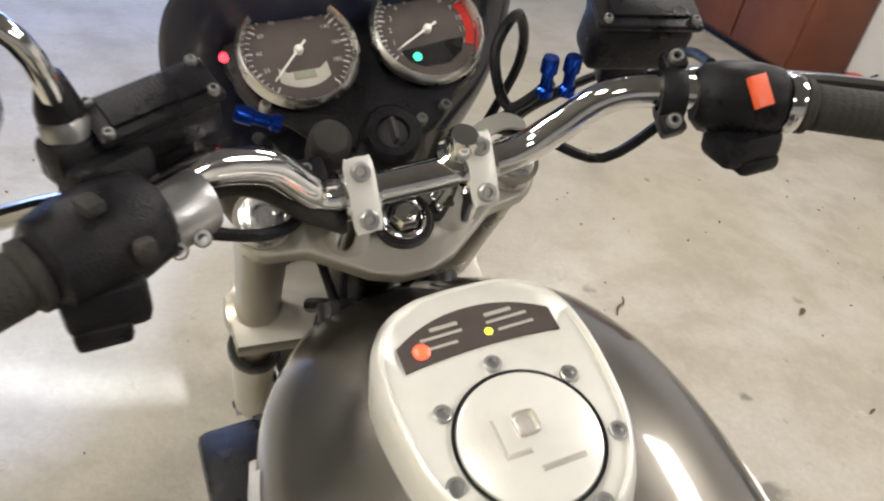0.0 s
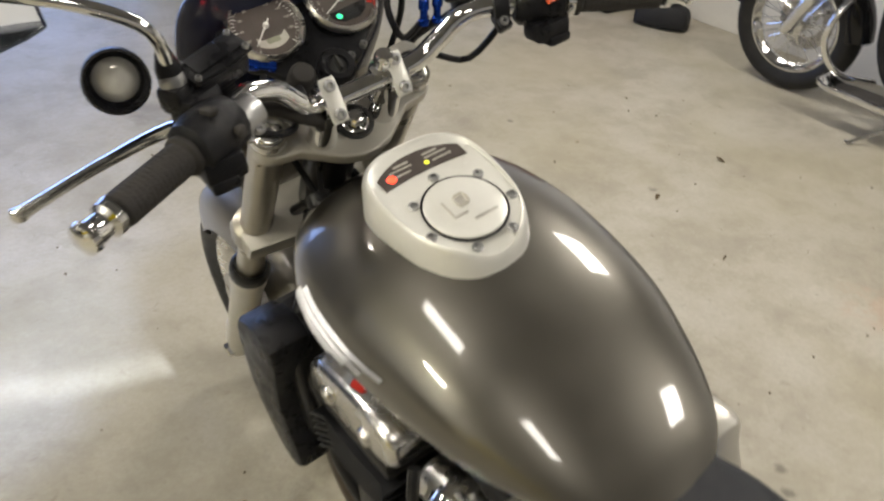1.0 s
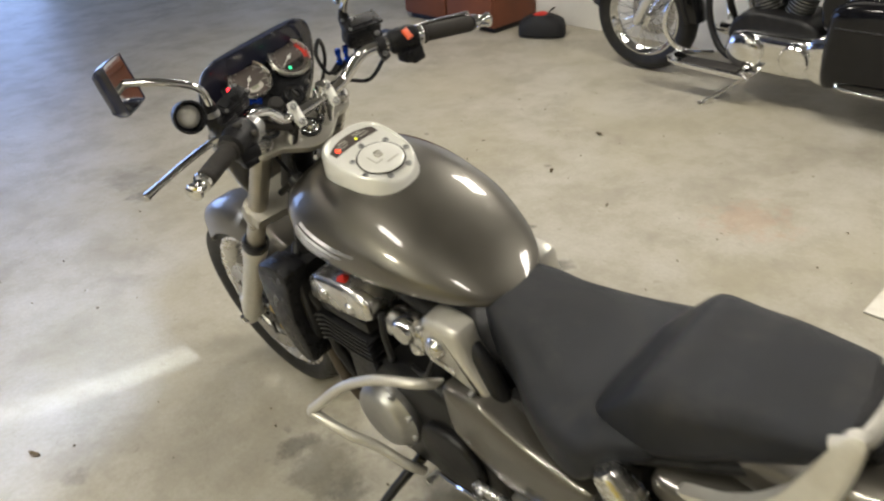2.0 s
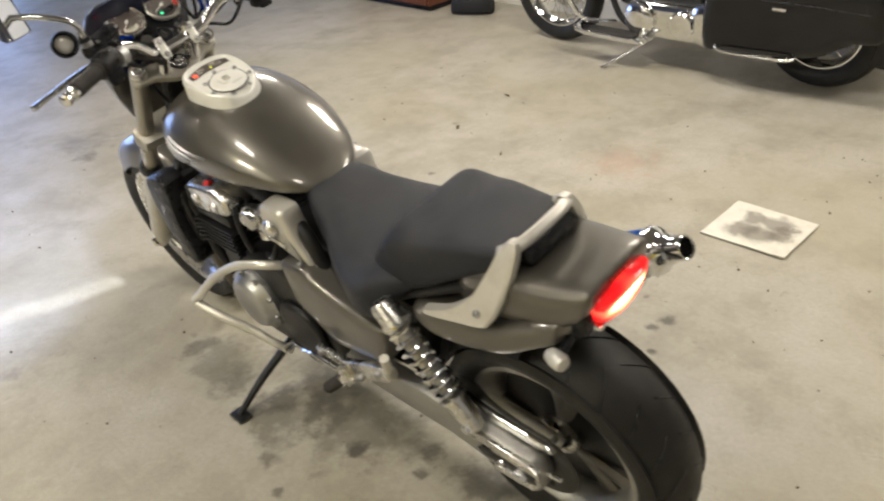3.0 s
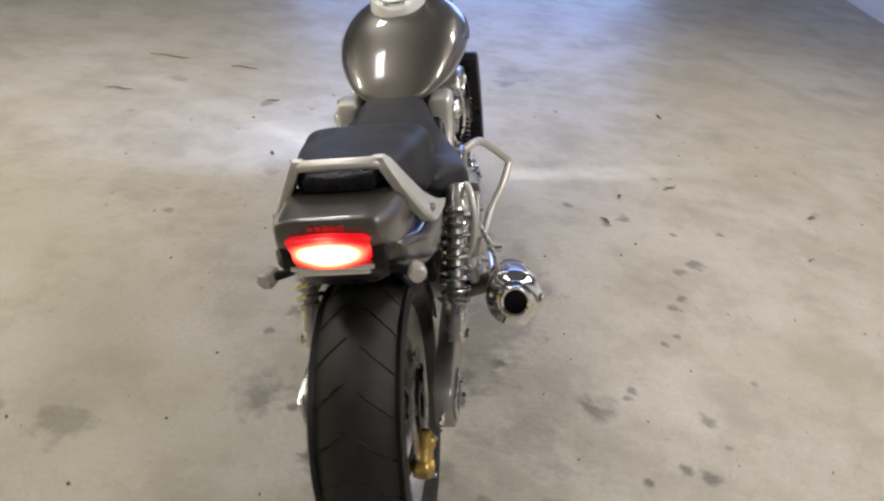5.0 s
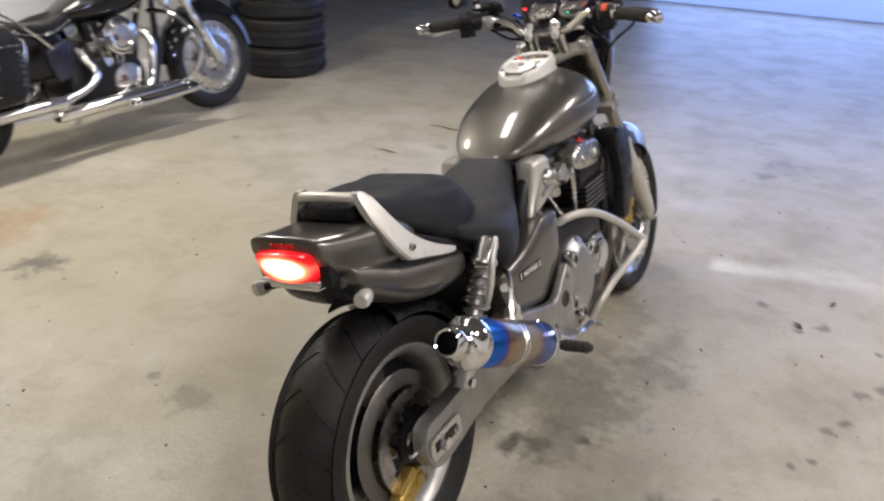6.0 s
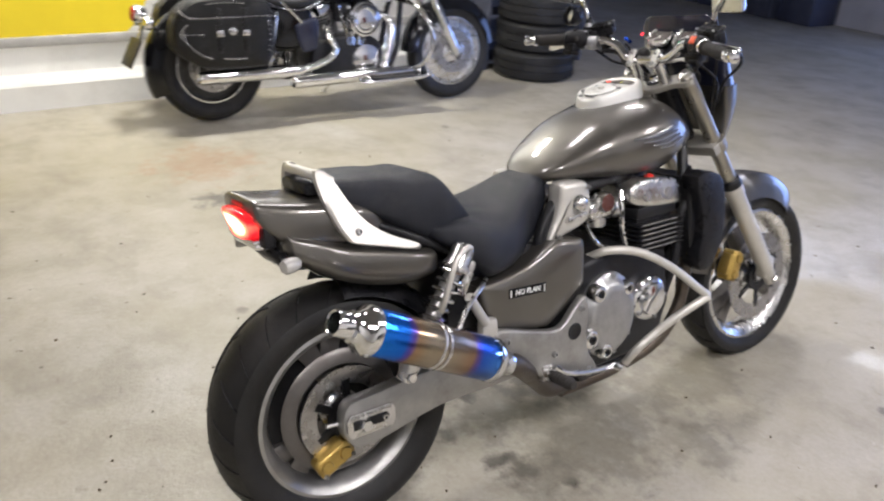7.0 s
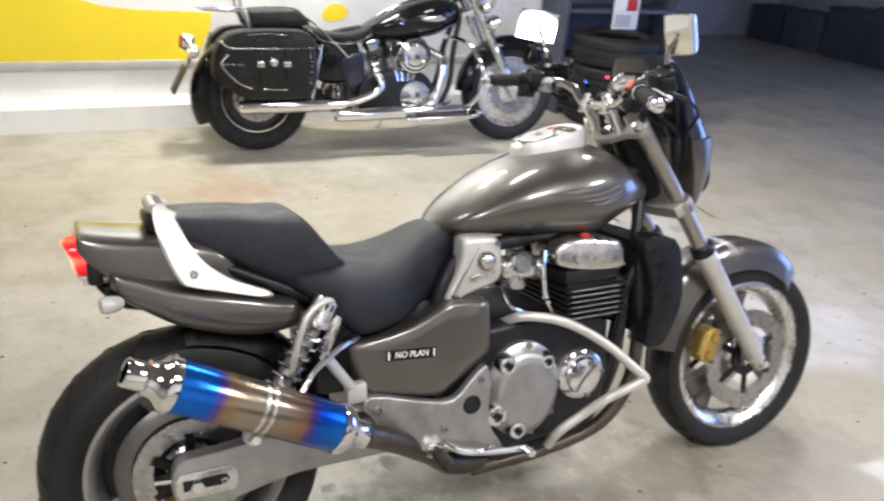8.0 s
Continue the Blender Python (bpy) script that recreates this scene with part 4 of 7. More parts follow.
for sx in (-1, 1):
    box(bm, (sx * .024, 1.0115 * sq, -.001), (.03, .0022, .0012), 0, wm); box(bm, (sx * .028, 1.004 * sq, -.001), (.026, .0022, .0012), 0, wm); box(bm, (sx * .02, 1.0175 * sq, -.001), (.02, .003, .0012), 0, wm)
tagged(part("printed_marking", bm, CREAM, win, "pale printed marks"), kind="stuff")
part("warning_light", lathe(B(), [(0, .002), (.0045, .001), (.006, 0)], wm @ Matrix.Translation((-.041, 1.004 * sq, -.001)), 14), LEDWARM, win, "lit orange-red warning light")
part("neutral_light", lathe(B(), [(0, .001), (.002, .0008), (.003, 0)], wm @ Matrix.Translation((.008, 1.005 * sq, -.001)), 10), LEDYEL, win, "small yellow warning light")

# seat
bm = hull(B(), [(.655, .06, .822, .79, .70), (.63, .082, .816, .76, .655), (.59, .102, .806, .735, .628), (.55, .118, .790, .71, .610), (.50, .152, .768, .68, .596), (.44, .180, .755, .665, .588),
                (.38, .197, .757, .665, .588), (.34, .194, .765, .68, .622), (.30, .17, .768, .71, .665), (.25, .14, .765, .73, .71), (.23, .11, .76, .74, .725)], 4, 40, 3.6, 3.0)
bmesh.ops.translate(bm, verts=bm.verts, vec=(.007, 0, 0))
part("rider_seat", bm, VINYL, bike, "black vinyl rider seat", 60)
bm = hull(B(), [(.372, .11, .757, .73, .66), (.352, .126, .778, .74, .655), (.325, .135, .812, .75, .65), (.29, .139, .857, .76, .67), (.262, .139, .876, .772, .69), (.2, .132, .880, .79, .725), (.14, .123, .889, .815, .765),
                (.08, .111, .893, .84, .80), (.03, .100, .895, .86, .825), (.0, .088, .892, .87, .845), (-.01, .07, .885, .875, .86)], 4, 40, 5.5, 3.2)
part("pillion_seat", bm, VINYL, bike, "black textured pillion seat", 60)
# tail: pods, deck, grab rail, lamp
bm = hull(B(), [(.249, .128, .695, .672, .634), (.241, .146, .702, .672, .621), (.2, .156, .712, .674, .614), (.15, .158, .727, .680, .614), (.08, .156, .744, .692, .628), (.0, .150, .763, .712, .658),
                (-.06, .134, .785, .738, .694), (-.10, .125, .797, .757, .722), (-.116, .118, .805, .768, .738), (-.124, .10, .808, .778, .752)], 4, 44, 4.6, 2.8)
tail = part("tail_cowl", bm, PAINT, bike, "bronze-grey tail cowl", 50)
bm = hull(B(), [(.165, .07, .76, .745, .72), (.15, .092, .772, .75, .705), (.125, .104, .796, .76, .70), (.095, .114, .828, .77, .71), (.03, .122, .852, .776, .72), (-.04, .118, .861, .784, .735), (-.1, .112, .868, .797, .755), (-.145, .103, .875, .815, .785), (-.172, .093, .878, .842, .822), (-.178, .086, .872, .852, .84)], 4, 48, 5.0, 2.6)
part("tail_deck", bm, PAINT, tail, "bronze-grey upper tail panel", 50)
for s in (-1, 1):
    bm = B()
    base = [(.187, .728), (.13, .754), (.085, .780), (.050, .812), (.028, .85), (.012, .885), (.0, .912), (-.016, .922), (-.03, .914), (-.027, .86), (-.010, .80), (.006, .770), (.02, .761), (.08, .744), (.172, .719)]
    o2 = smooth2(base, 3); n = len(o2)
    def bx(y, z):
        return s * (.160 - max(0, z - .76) * .47)
    rs = [[(bx(y, z) - s * .018, y, z) for y, z in o2], [(bx(y, z), y, z) for y, z in o2], [(bx(y, z) + s * .006, .07 + (y - .07) * .93, .80 + (z - .80) * .93) for y, z in o2]]
    g = part("grab_panel", rings(bm, rs), SILVER, tail, "silver grab-rail side panel", 35)
    part("panel_bolt", bolts(B(), [(bx(.029, .785) + s * .005, .032, .786)], (s, 0, .2), .008, .008), STEEL, g)
bm = tube(B(), [(-.085, .01, .892), (-.081, -.012, .905), (-.06, -.026, .911), (0, -.03, .913), (.06, -.026, .911), (.081, -.012, .905), (.085, .01, .892)], .0125, 12, flat=.8)
bars = B()
for k in range(5):
    box(bars, (-.026 + .013 * k, -.1815, .8625), (.009, .002, .009), .0005)
tagged(part("tail_badge_bars", bars, REDP, tail, "row of small red bars"), kind="stuff")
part("grab_rail", bm, SILVER, tail, "silver passenger grab rail")
# solid black block in place of the shaded opening below the grab rail
part("rail_shade_block", box(B(), (0, -.02, .878), (.135, .05, .03), .008), PLASTIC, tail, "black block standing for the shaded hollow under the rail")
lamp_pts = [(-.058, .787), (-.068, .82), (-.064, .848), (.064, .848), (.068, .82), (.058, .787)]
rs = []
for d, k in ((-.155, 1.0), (-.172, 1.0), (-.184, .94), (-.188, .8)):
    rs.append([(x * k, d - .012 * (1 - (x / .083) ** 2) - (z - .82) * .25, .818 + (z - .818) * k) for x, z in [((v.x), v.y) for v in curve_pts([(a, b, 0) for a, b in lamp_pts], 3, True)]])
tl = part("tail_light", rings(B(), rs), TAIL, bike, "lit red tail light")
part("tail_surround", box(B(), (0, -.150, .797), (.19, .03, .055), .008), PLASTIC, tl, "black surround below the lens")
part("tail_trim", box(box(B(), (0, -.168, .785), (.15, .03, .012), .004), (0, -.15, .772), (.13, .05, .016), .005), CHROME, bike, "chrome strip below the tail light")
part("rear_mudguard", arc_fender(B(), (0, 0, .318), .350, .100, 5, 88, .05), PLASTIC, bike, "black inner mudguard over the tyre")
part("battery_box", box(B(), (0, .43, .55), (.24, .30, .20), .02), BLACKENGINE, bike, "black box under the seat")
part("inner_fender", hull(B(), [(-.15, .06, .775, .765, .75), (-.10, .085, .76, .735, .70), (0, .095, .745, .72, .69), (.1, .1, .74, .71, .685), (.25, .11, .72, .69, .66)], 3, 24, 3, 3), PLASTIC, bike, "dark inner rear fender")
for s in (-1, 1):
    bm = tube(B(), [(s * .09, -.125, .75), (s * .125, -.132, .742)], .009, 10, 1)
    t = part("signal_stem", bm, PLASTIC, bike)
    part("turn_signal", lathe(B(), [(0, -.03), (.008, -.03), (.015, -.022), (.0175, -.008), (.0175, .008), (.014, .014), (0, .016)], aim((s * .138, -.134, .74), (s * .25, -1, 0)), 20), LENS, t, "clear rear turn signal")

# side covers with a small sticker
for s in (-1, 1):
    ol = smooth2([(.699, .639), (.704, .60), (.704, .53), (.699, .512), (.672, .488), (.60, .44), (.570, .424), (.545, .424), (.44, .441), (.392, .451), (.379, .462), (.352, .545), (.344, .578), (.352, .586), (.42, .594), (.50, .609), (.575, .641), (.61, .653), (.68, .644)], 2)
    cy, czz = .53, .53
    rs = [[(s * xx, cy + (y - cy) * k, czz + (z - czz) * k) for y, z in ol] for xx, k in ((.10, 1.0), (.160, 1.0), (.168, .988), (.173, .965), (.178, .88), (.1805, .6), (.181, .15))]
    sc = part("side_cover", rings(B(), rs), PAINT, bike, "bronze-grey side cover", 50)
    if s > 0:
        cu = bpy.data.curves.new("sticker_lettering", 'FONT'); cu.body = "NO PLAN"; cu.size = .021; cu.align_x = 'CENTER'; cu.align_y = 'CENTER'; cu.extrude = .0004; cu.offset = .0004; cu.shear = .12
        tmp = bpy.data.objects.new("sticker_lettering", cu); scene.collection.objects.link(tmp)
        me = bpy.data.meshes.new_from_object(tmp); bpy.data.objects.remove(tmp); me.name = "sticker_lettering"
        me.transform(Matrix(((0, 0, 1, .1828), (1, 0, 0, .492), (0, 1, 0, .545), (0, 0, 0, 1))) @ Matrix.Rotation(radians(-4), 4, 'Z') @ Matrix.Diagonal((.92, .95, 1, 1)))
        st_ = part("sticker", box(B(), (.1815, .492, .545), (.0016, .125, .026), .0004, Matrix.Translation((0, .492, .545)) @ Matrix.Rotation(radians(-4), 4, 'X') @ Matrix.Translation((0, -.492, -.545))), BLACKPAINT, sc, "small black sticker with white lettering")
        linked("sticker_lettering", me, WHITE, st_)
        for dy in (-.056, .056):
            part("sticker_bracket", box(B(), (.1828, .492 + dy, .545 - dy * .07), (.0008, .0035, .02), .0002), WHITE, st_)
    # foot peg bracket, peg and lever
    if s > 0:
        ol = smooth2([(.365, .44), (.375, .468), (.42, .462), (.50, .437), (.585, .422), (.64, .468), (.675, .492), (.688, .45), (.684, .34), (.722, .268), (.69, .25), (.60, .285), (.525, .296), (.425, .362), (.39, .41)], 3)
        joint, peg_d, lever = (.205, .532, .31), (1, -.05, .05), [(.21, .56, .32), (.225, .60, .295), (.22, .70, .27), (.215, .77, .262)]
    else:
        ol = smooth2([(.352, .43), (.362, .462), (.40, .458), (.47, .428), (.535, .398), (.60, .392), (.652, .386), (.656, .368), (.60, .366), (.545, .362), (.50, .352), (.465, .352), (.452, .375), (.40, .405)], 3)
        joint, peg_d, lever = (-.205, .513, .372), (-.34, .72, -.62), [(-.207, .56, .362), (-.212, .61, .372), (-.21, .656, .37), (-.206, .70, .352), (-.20, .76, .34)]
    bm = plate(B(), ol, s * .178, s * (.205 if s > 0 else .196), .007 if s > 0 else .004, 3)
    pb = part("peg_bracket", bm, CASTAL if s > 0 else POLISHED, bike, "silver cast footpeg bracket")
    if s > 0:
        part("bracket_hole", lathe(B(), [(0, .0015), (.017, .0015), (.021, .003), (.024, .0015), (.024, -.002)], Matrix.Translation((.204, .635, .40)) @ Matrix.Rotation(radians(90), 4, 'Y'), 24), BLACKENGINE, pb, "dark round hole")
    part("bracket_bolt", bolts(B(), [(.205, .40, .435), (.205, .56, .355), (.205, .66, .46), (.205, .69, .275)] if s > 0 else [(-.196, .39, .438), (-.196, .478, .372), (-.196, .63, .379)], (s, 0, 0), .009, .009), STEEL, pb, each=True)
    pm = aim(joint, peg_d)
    ribs = [(.0168 if j in (1, 2) else .014, .032 + .012 * k + .003 * j) for k in range(6) for j in range(4)]
    bm = lathe(B(), [(0, .018), (.012, .018), (.014, .028)] + ribs + [(.010, .112), (0, .113)], pm, 16)
    part("foot_peg", bm, GRIP, pb, "black rubber footpeg")
    bm = box(B(), (0, 0, .008), (.026, .02, .034), .004, pm); box(bm, (.0, .016, -.004), (.034, .008, .022), .002, pm); box(bm, (0, -.016, -.004), (.034, .008, .022), .002, pm)
    part("peg_hinge", bm, POLISHED, pb, "silver footpeg hinge")
    bm = tube(B(), lever, .008 if s > 0 else .006, 8)
    lathe(bm, [(0, -.02), (.010, -.018), (.010, .018), (0, .02)], aim((s * .235, .775, .262) if s > 0 else (-.216, .765, .34), (1, 0, 0)), 12)
    part("pedal", bm, CHROME, pb, "chrome foot lever")
    # passenger peg
    if s > 0:
        bm = tube(B(), [(.222, .276, .592), (.205, .335, .505)], .0125, 12, 1)
        box(bm, (.19, .352, .482), (.03, .05, .05), .01)
    else:
        bm = tube(B(), [(-.208, .318, .548), (-.202, .326, .50)], .0115, 12, 1)
        tube(bm, [(-.202, .332, .49), (-.194, .345, .455)], .0085, 10, 1); box(bm, (-.186, .35, .462), (.022, .034, .03), .006)
    part("passenger_peg", bm, SILVER, bike, "folded silver passenger peg")
    # shocks
    a, b = Vector((s * .176, .296, .69)), Vector((s * .165, .125, .42)); d = (b - a).normalized(); L = (b - a).length
    m = aim(a, d)
    sh = part("shock_absorber", lathe(B(), [(0, -.02), (.022, -.018), (.028, -.01), (.030, .03), (.034, .036), (.034, .046), (.020, .05), (.017, .06), (.017, L * .75), (.033, L * .765), (.033, L * .79), (.026, L * .80), (.026, L * .92), (.02, L + .02), (0, L + .02)], m, 24), POLISHED, bike, "polished rear shock absorber")
    bm = tube(B(), [m @ Vector((.0305 * cos(k * .8), .0305 * sin(k * .8), .05 + (L * .76 - .05) * k / 63)) for k in range(64)], .0054, 8, 1)
    part("coil_spring", bm, CHROME, sh, "chrome coil spring")
    part("damper_tube", lathe(B(), [(.0165, .052), (.0195, .056), (.0195, L * .74), (.0165, L * .75)], m, 20), CASTAL, sh, "grey damper tube inside the spring")
    part("shock_reservoir", lathe(B(), [(0, 0), (.012, 0), (.0145, .006), (.0145, .08), (.011, .088), (0, .089)], aim((s * .170, .325, .66), (0, -.42, -.9)), 20), POLISHED, sh, "silver piggyback reservoir")
    if s > 0:
        part("shock_hoop", tube(B(), [(.196, .305, .700), (.205, .290, .708), (.214, .265, .700), (.219, .242, .680), (.220, .226, .645), (.214, .214, .600), (.20, .21, .565)], .0075, 10), SILVER, sh, "bent pale rod beside the shock")
    part("shock_mount", bolts(B(), [(s * .19, .296, .69), (s * .18, .125, .415)], (s, 0, 0), .014, .014, hole=False), CHROME, sh, each=True)
    # engine guard
    bm = tube(B(), [(s * .12, .765, .56), (s * .165, .79, .585), (s * .19, .85, .580), (s * .207, .915, .556), (s * .232, .998, .502), (s * .268, 1.06, .44), (s * .281, 1.084, .415), (s * .280, 1.075, .405), (s * .258, .994, .368), (s * .225, .945, .322), (s * .20, .885, .273), (s * .17, .872, .225)], .0122, 14, 6)
    part("engine_guard", bm, SILVER, bike, "silver tubular engine guard")

# right-hand muffler
tip, end = Vector((.31, -.125, .661)), Vector((.287, .31, .437))
mf_d = (end - tip).normalized()
MM = aim(tip, mf_d)
mu = part("muffler", lathe(B(), [(.0505, .088), (.052, .09), (.052, .45), (.0505, .452)], Matrix(), 48), TITAN, bike, "heat-blued titanium muffler")
mu.matrix_local = MM
part("end_cap", lathe(B(), [(.022, .12), (.0225, .003), (.026, 0), (.0285, .003), (.0285, .038), (.034, .042), (.036, .055), (.044, .066), (.053, .074), (.0545, .078), (.0545, .094), (.052, .096)], Matrix(), 44), CHROME, mu, "chrome muffler end cap and outlet")
# plain black disc set back in the outlet
part("baffle", lathe(B(), [(0, .05), (.0225, .05)], Matrix(), 24), BLACKENGINE, mu, "black disc inside the outlet")
part("inlet_cone", lathe(B(), [(.052, .444), (.0545, .446), (.0545, .46), (.045, .475), (.032, .492), (.029, .52), (0, .52)], Matrix(), 40), CHROME, mu, "chrome inlet cone")
bm = lathe(lathe(B(), [(.052, .264), (.0535, .265), (.0535, .271), (.052, .272)], Matrix(), 44), [(.052, .281), (.0535, .282), (.0535, .288), (.052, .289)], Matrix(), 44)
for k in range(6):
    a = 2 * pi * k / 6
    lathe(bm, [(0, .003), (.004, .0025), (.005, 0)], aim((.054 * cos(a), .054 * sin(a), .087), (cos(a), sin(a), 0)), 10)
part("muffler_strap", bm, POLISHED, mu, "polished clamp strap", each=True)
part("muffler_bracket", tube(B(), [(.165, .37, .60), (.212, .32, .603), (.248, .25, .575), (.268, .205, .53)], .0065, 8), POLISHED, bike, "polished muffler bracket rod")
# side stand
bm = tube(B(), [(-.09, .90, .245), (-.155, .915, .205)], .015, 10, 1)
foot = LEAN.inverted() @ Vector((-.378, .949, .012))
tube(bm, [(-.145, .908, .222), Vector((-.145, .908, .222)).lerp(foot, .5) + Vector((-.004, .012, -.004)), foot], [.0135, .012, .010], 10, 4)
stand = part("side_stand", bm, BLACKENGINE, bike, "black side stand resting on the floor")
bm = box(B(), (0, 0, 0), (.045, .06, .012), .005)
pad = part("stand_foot", bm, BLACKENGINE, stand); pad.matrix_local = Matrix.Translation(foot) @ Matrix.Rotation(radians(11.43), 4, 'Y') @ Matrix.Translation((0, 0, -.005))

# ---- cockpit
NG = Vector((0, -.62, .785)).normalized()
bar = [(-.33, .985, 1.137), (-.27, 1.012, 1.137), (-.20, 1.047, 1.137), (-.157, 1.086, 1.134), (-.135, 1.099, 1.129), (-.104, 1.111, 1.113), (-.083, 1.115, 1.090), (-.066, 1.118, 1.076), (0, 1.118, 1.074), (.075, 1.116, 1.079), (.112, 1.112, 1.097), (.146, 1.103, 1.120), (.185, 1.088, 1.124), (.262, 1.048, 1.119), (.345, 1.008, 1.107)]
hb = part("handlebar", tube(B(), bar, .0125, 14, 6), CHROME, bike, "chrome handlebar")
for s in (-1, 1):
    ctr = Vector((s * .045, 1.118, 1.074)); up = Vector((0, .5, .8)).normalized()
    mm = aim(ctr, (0, -.45, .9))
    bm = plate(B(), smooth2([(-.0105, -.022), (-.0105, .022), (-.006, .0265), (.006, .0265), (.0105, .022), (.0105, -.022), (.006, -.0265), (-.006, -.0265)], 2), .0135, .0195, .002, 2, aim(ctr, (0, -.90, .43)), 'Z')
    ck = part("bar_clamp", bm, BRUSHED, hb, "silver handlebar clamp")
    part("clamp_bolt", bolts(B(), [ctr + aim((0, 0, 0), (0, -.90, .43)) @ Vector((0, q, .0195)) for q in (-.017, .017)], (0, -.90, .43), .0072, .005), STEEL, ck, "socket bolt", each=True)
    bm = lathe(B(), [(0, -.075), (.02, -.075), (.018, -.03), (.02, -.018), (.02, 0)], aim(ctr, (0, -.5, .866)), 22)
    lathe(bm, [(.013, -.013), (.019, -.013), (.019, .013), (.013, .013)], xat(ctr), 24, True)
    part("clamp_riser", bm, CHROME, ck, "chrome riser")
def gauge(s, red):
    c = Vector((s * .053 + .002, 1.236, 1.131)); m = aim(c, NG) @ Matrix.Diagonal((.9, .9, 1, 1))
    g = part("speedometer" if s < 0 else "tachometer", lathe(B(), [(0, -.05), (.03, -.05), (.046, -.03), (.047, -.002), (0, -.002)], m, 44), PLASTIC, bike, "round speedometer with chrome ring" if s < 0 else "round tachometer with red zone")
    part("gauge_ring", lathe(B(), [(.0455, -.004), (.0505, -.006), (.0535, 0), (.0525, .006), (.049, .009), (.0455, .004)], m, 56, True), POLISHED, g, "chrome bezel")
    part("dial", lathe(B(), [(0, 0), (.0458, 0)], m, 44), GAUGE, g, "black dial")
    bm = B(); n = 41 if s < 0 else 37
    for k in range(n):
        a = radians(232 - 284 * k / (n - 1)) if s < 0 else radians(212 - 240 * k / (n - 1))
        big = k % 4 == 0
        q = m @ Matrix.Rotation(a, 4, 'Z')
        if red and k >= n - 9:
            continue
        box(bm, (.0415 if big else .0425, 0, .0006), (.006 if big else .004, .0011 if big else .0006, .0004), 0, q)
    tagged(part("dial_marks", bm, WHITE, g, "white scale marks"), kind="stuff")
    marks = [("%d" % (20 * k), 232 - 284 * k / 10) for k in range(1, 10)] if s < 0 else [("%d" % k, 212 - 240 * k / 12) for k in range(0, 13, 1)]
    for txt, a in marks:
        a = radians(a)
        cu = bpy.data.curves.new("numeral", 'FONT'); cu.body = txt; cu.size = .0068 if s < 0 else .0085; cu.align_x = 'CENTER'; cu.align_y = 'CENTER'; cu.extrude = .0002
        tmp = bpy.data.objects.new("numeral", cu); scene.collection.objects.link(tmp)
        me = bpy.data.meshes.new_from_object(tmp); bpy.data.objects.remove(tmp)
        me.name = "numeral"; me.transform(Matrix.Scale(.82, 4)); me.transform(m @ Matrix.Translation((.0335 * cos(a), .0335 * sin(a), .0006)))
        linked("numeral", me, CREAM, g)
    na = radians(224) if s < 0 else radians(206)
    q = m @ Matrix.Rotation(na, 4, 'Z')
    bm = plate(B(), [(-.010, -.0009), (-.010, .0009), (.028, .0007), (.037, .0003), (.037, -.0003), (.028, -.0007)], .004, .005, 0, 1, q, 'Z')
    lathe(bm, [(0, .0068), (.003, .0065), (.004, .004), (.004, 0)], m, 16)
    part("needle", bm, WHITE, g, "white needle")
    if s < 0:
        pts = [(.034 * cos(radians(a)), .034 * sin(radians(a))) for a in range(222, 319, 8)]
        part("pale_panel", plate(B(), [(-.021, -.013), *pts[1:-1], (.021, -.013), (.014, -.0185), (-.014, -.0185)], .0004, .0009, 0, 1, m, 'Z'), CREAM, g, "pale lower panel")
        part("lcd", box(B(), (0, -.0225, .0012), (.019, .0078, .0008), .0003, m), LCD, g, "small grey-green display")
    else:
        bm = B()
        for k in range(10):
            a = radians(28 - 60 * k / 10)
            box(bm, (.0405, 0, .0007), (.008, .0036, .0004), 0, m @ Matrix.Rotation(a, 4, 'Z'))
        tagged(part("red_zone", bm, REDP, g, "red zone of the scale"), kind="stuff")
        part("pale_panel", plate(B(), [(-.03, -.016), (-.024, -.027), (-.012, -.034), (.012, -.034), (.026, -.025), (.032, -.012), (.01, -.013), (-.012, -.015)], .0004, .0009, 0, 1, m, 'Z'), PLASTIC, g)
        part("green_light", lathe(B(), [(0, .0015), (.003, .001), (.0042, 0)], m @ Matrix.Translation((-.016, -.024, .001)), 14), LEDGREEN, g, "lit green neutral light")
    bm = lathe(B(), [(0, .0085), (.03, .0078), (.0455, .005)], m, 44)
    gl = part("gauge_glass", bm, GLASS, g, "clear gauge glass"); gl.visible_shadow = False
m_, nt_, b_ = nodes_of("clear_glass"); b_.inputs["Transmission Weight"].default_value = 1; b_.inputs["Roughness"].default_value = .02; b_.inputs["IOR"].default_value = 1.1; GLASS = m_
gauge(-1, False); gauge(1, True)
# dash plate with ignition lock
bm = plate(B(), smooth2([(-.105, .02), (-.095, -.03), (-.07, -.05), (-.045, -.075), (0, -.085), (.045, -.075), (.07, -.05), (.095, -.03), (.105, .02), (.06, .045), (-.06, .045)], 3), -.03, -.014, .006, 2, aim((0, 1.237, 1.131), NG), 'Z')
dash = part("dash_panel", bm, PLASTIC, bike, "black instrument panel")
IG = aim((0, 1.176, 1.075), NG)
part("ignition_lock", lathe(B(), [(.012, .012), (.013, .017), (.020, .018), (.0235, .014), (.025, 0), (.025, -.03)], IG, 32), PLASTIC, dash, "black ignition lock")
part("ignition_key", box(lathe(B(), [(0, .013), (.012, .013), (.0125, .011)], IG, 20), (0, 0, .018), (.0035, .018, .014), .001, IG), DARKMETAL, dash, "dark key slot")
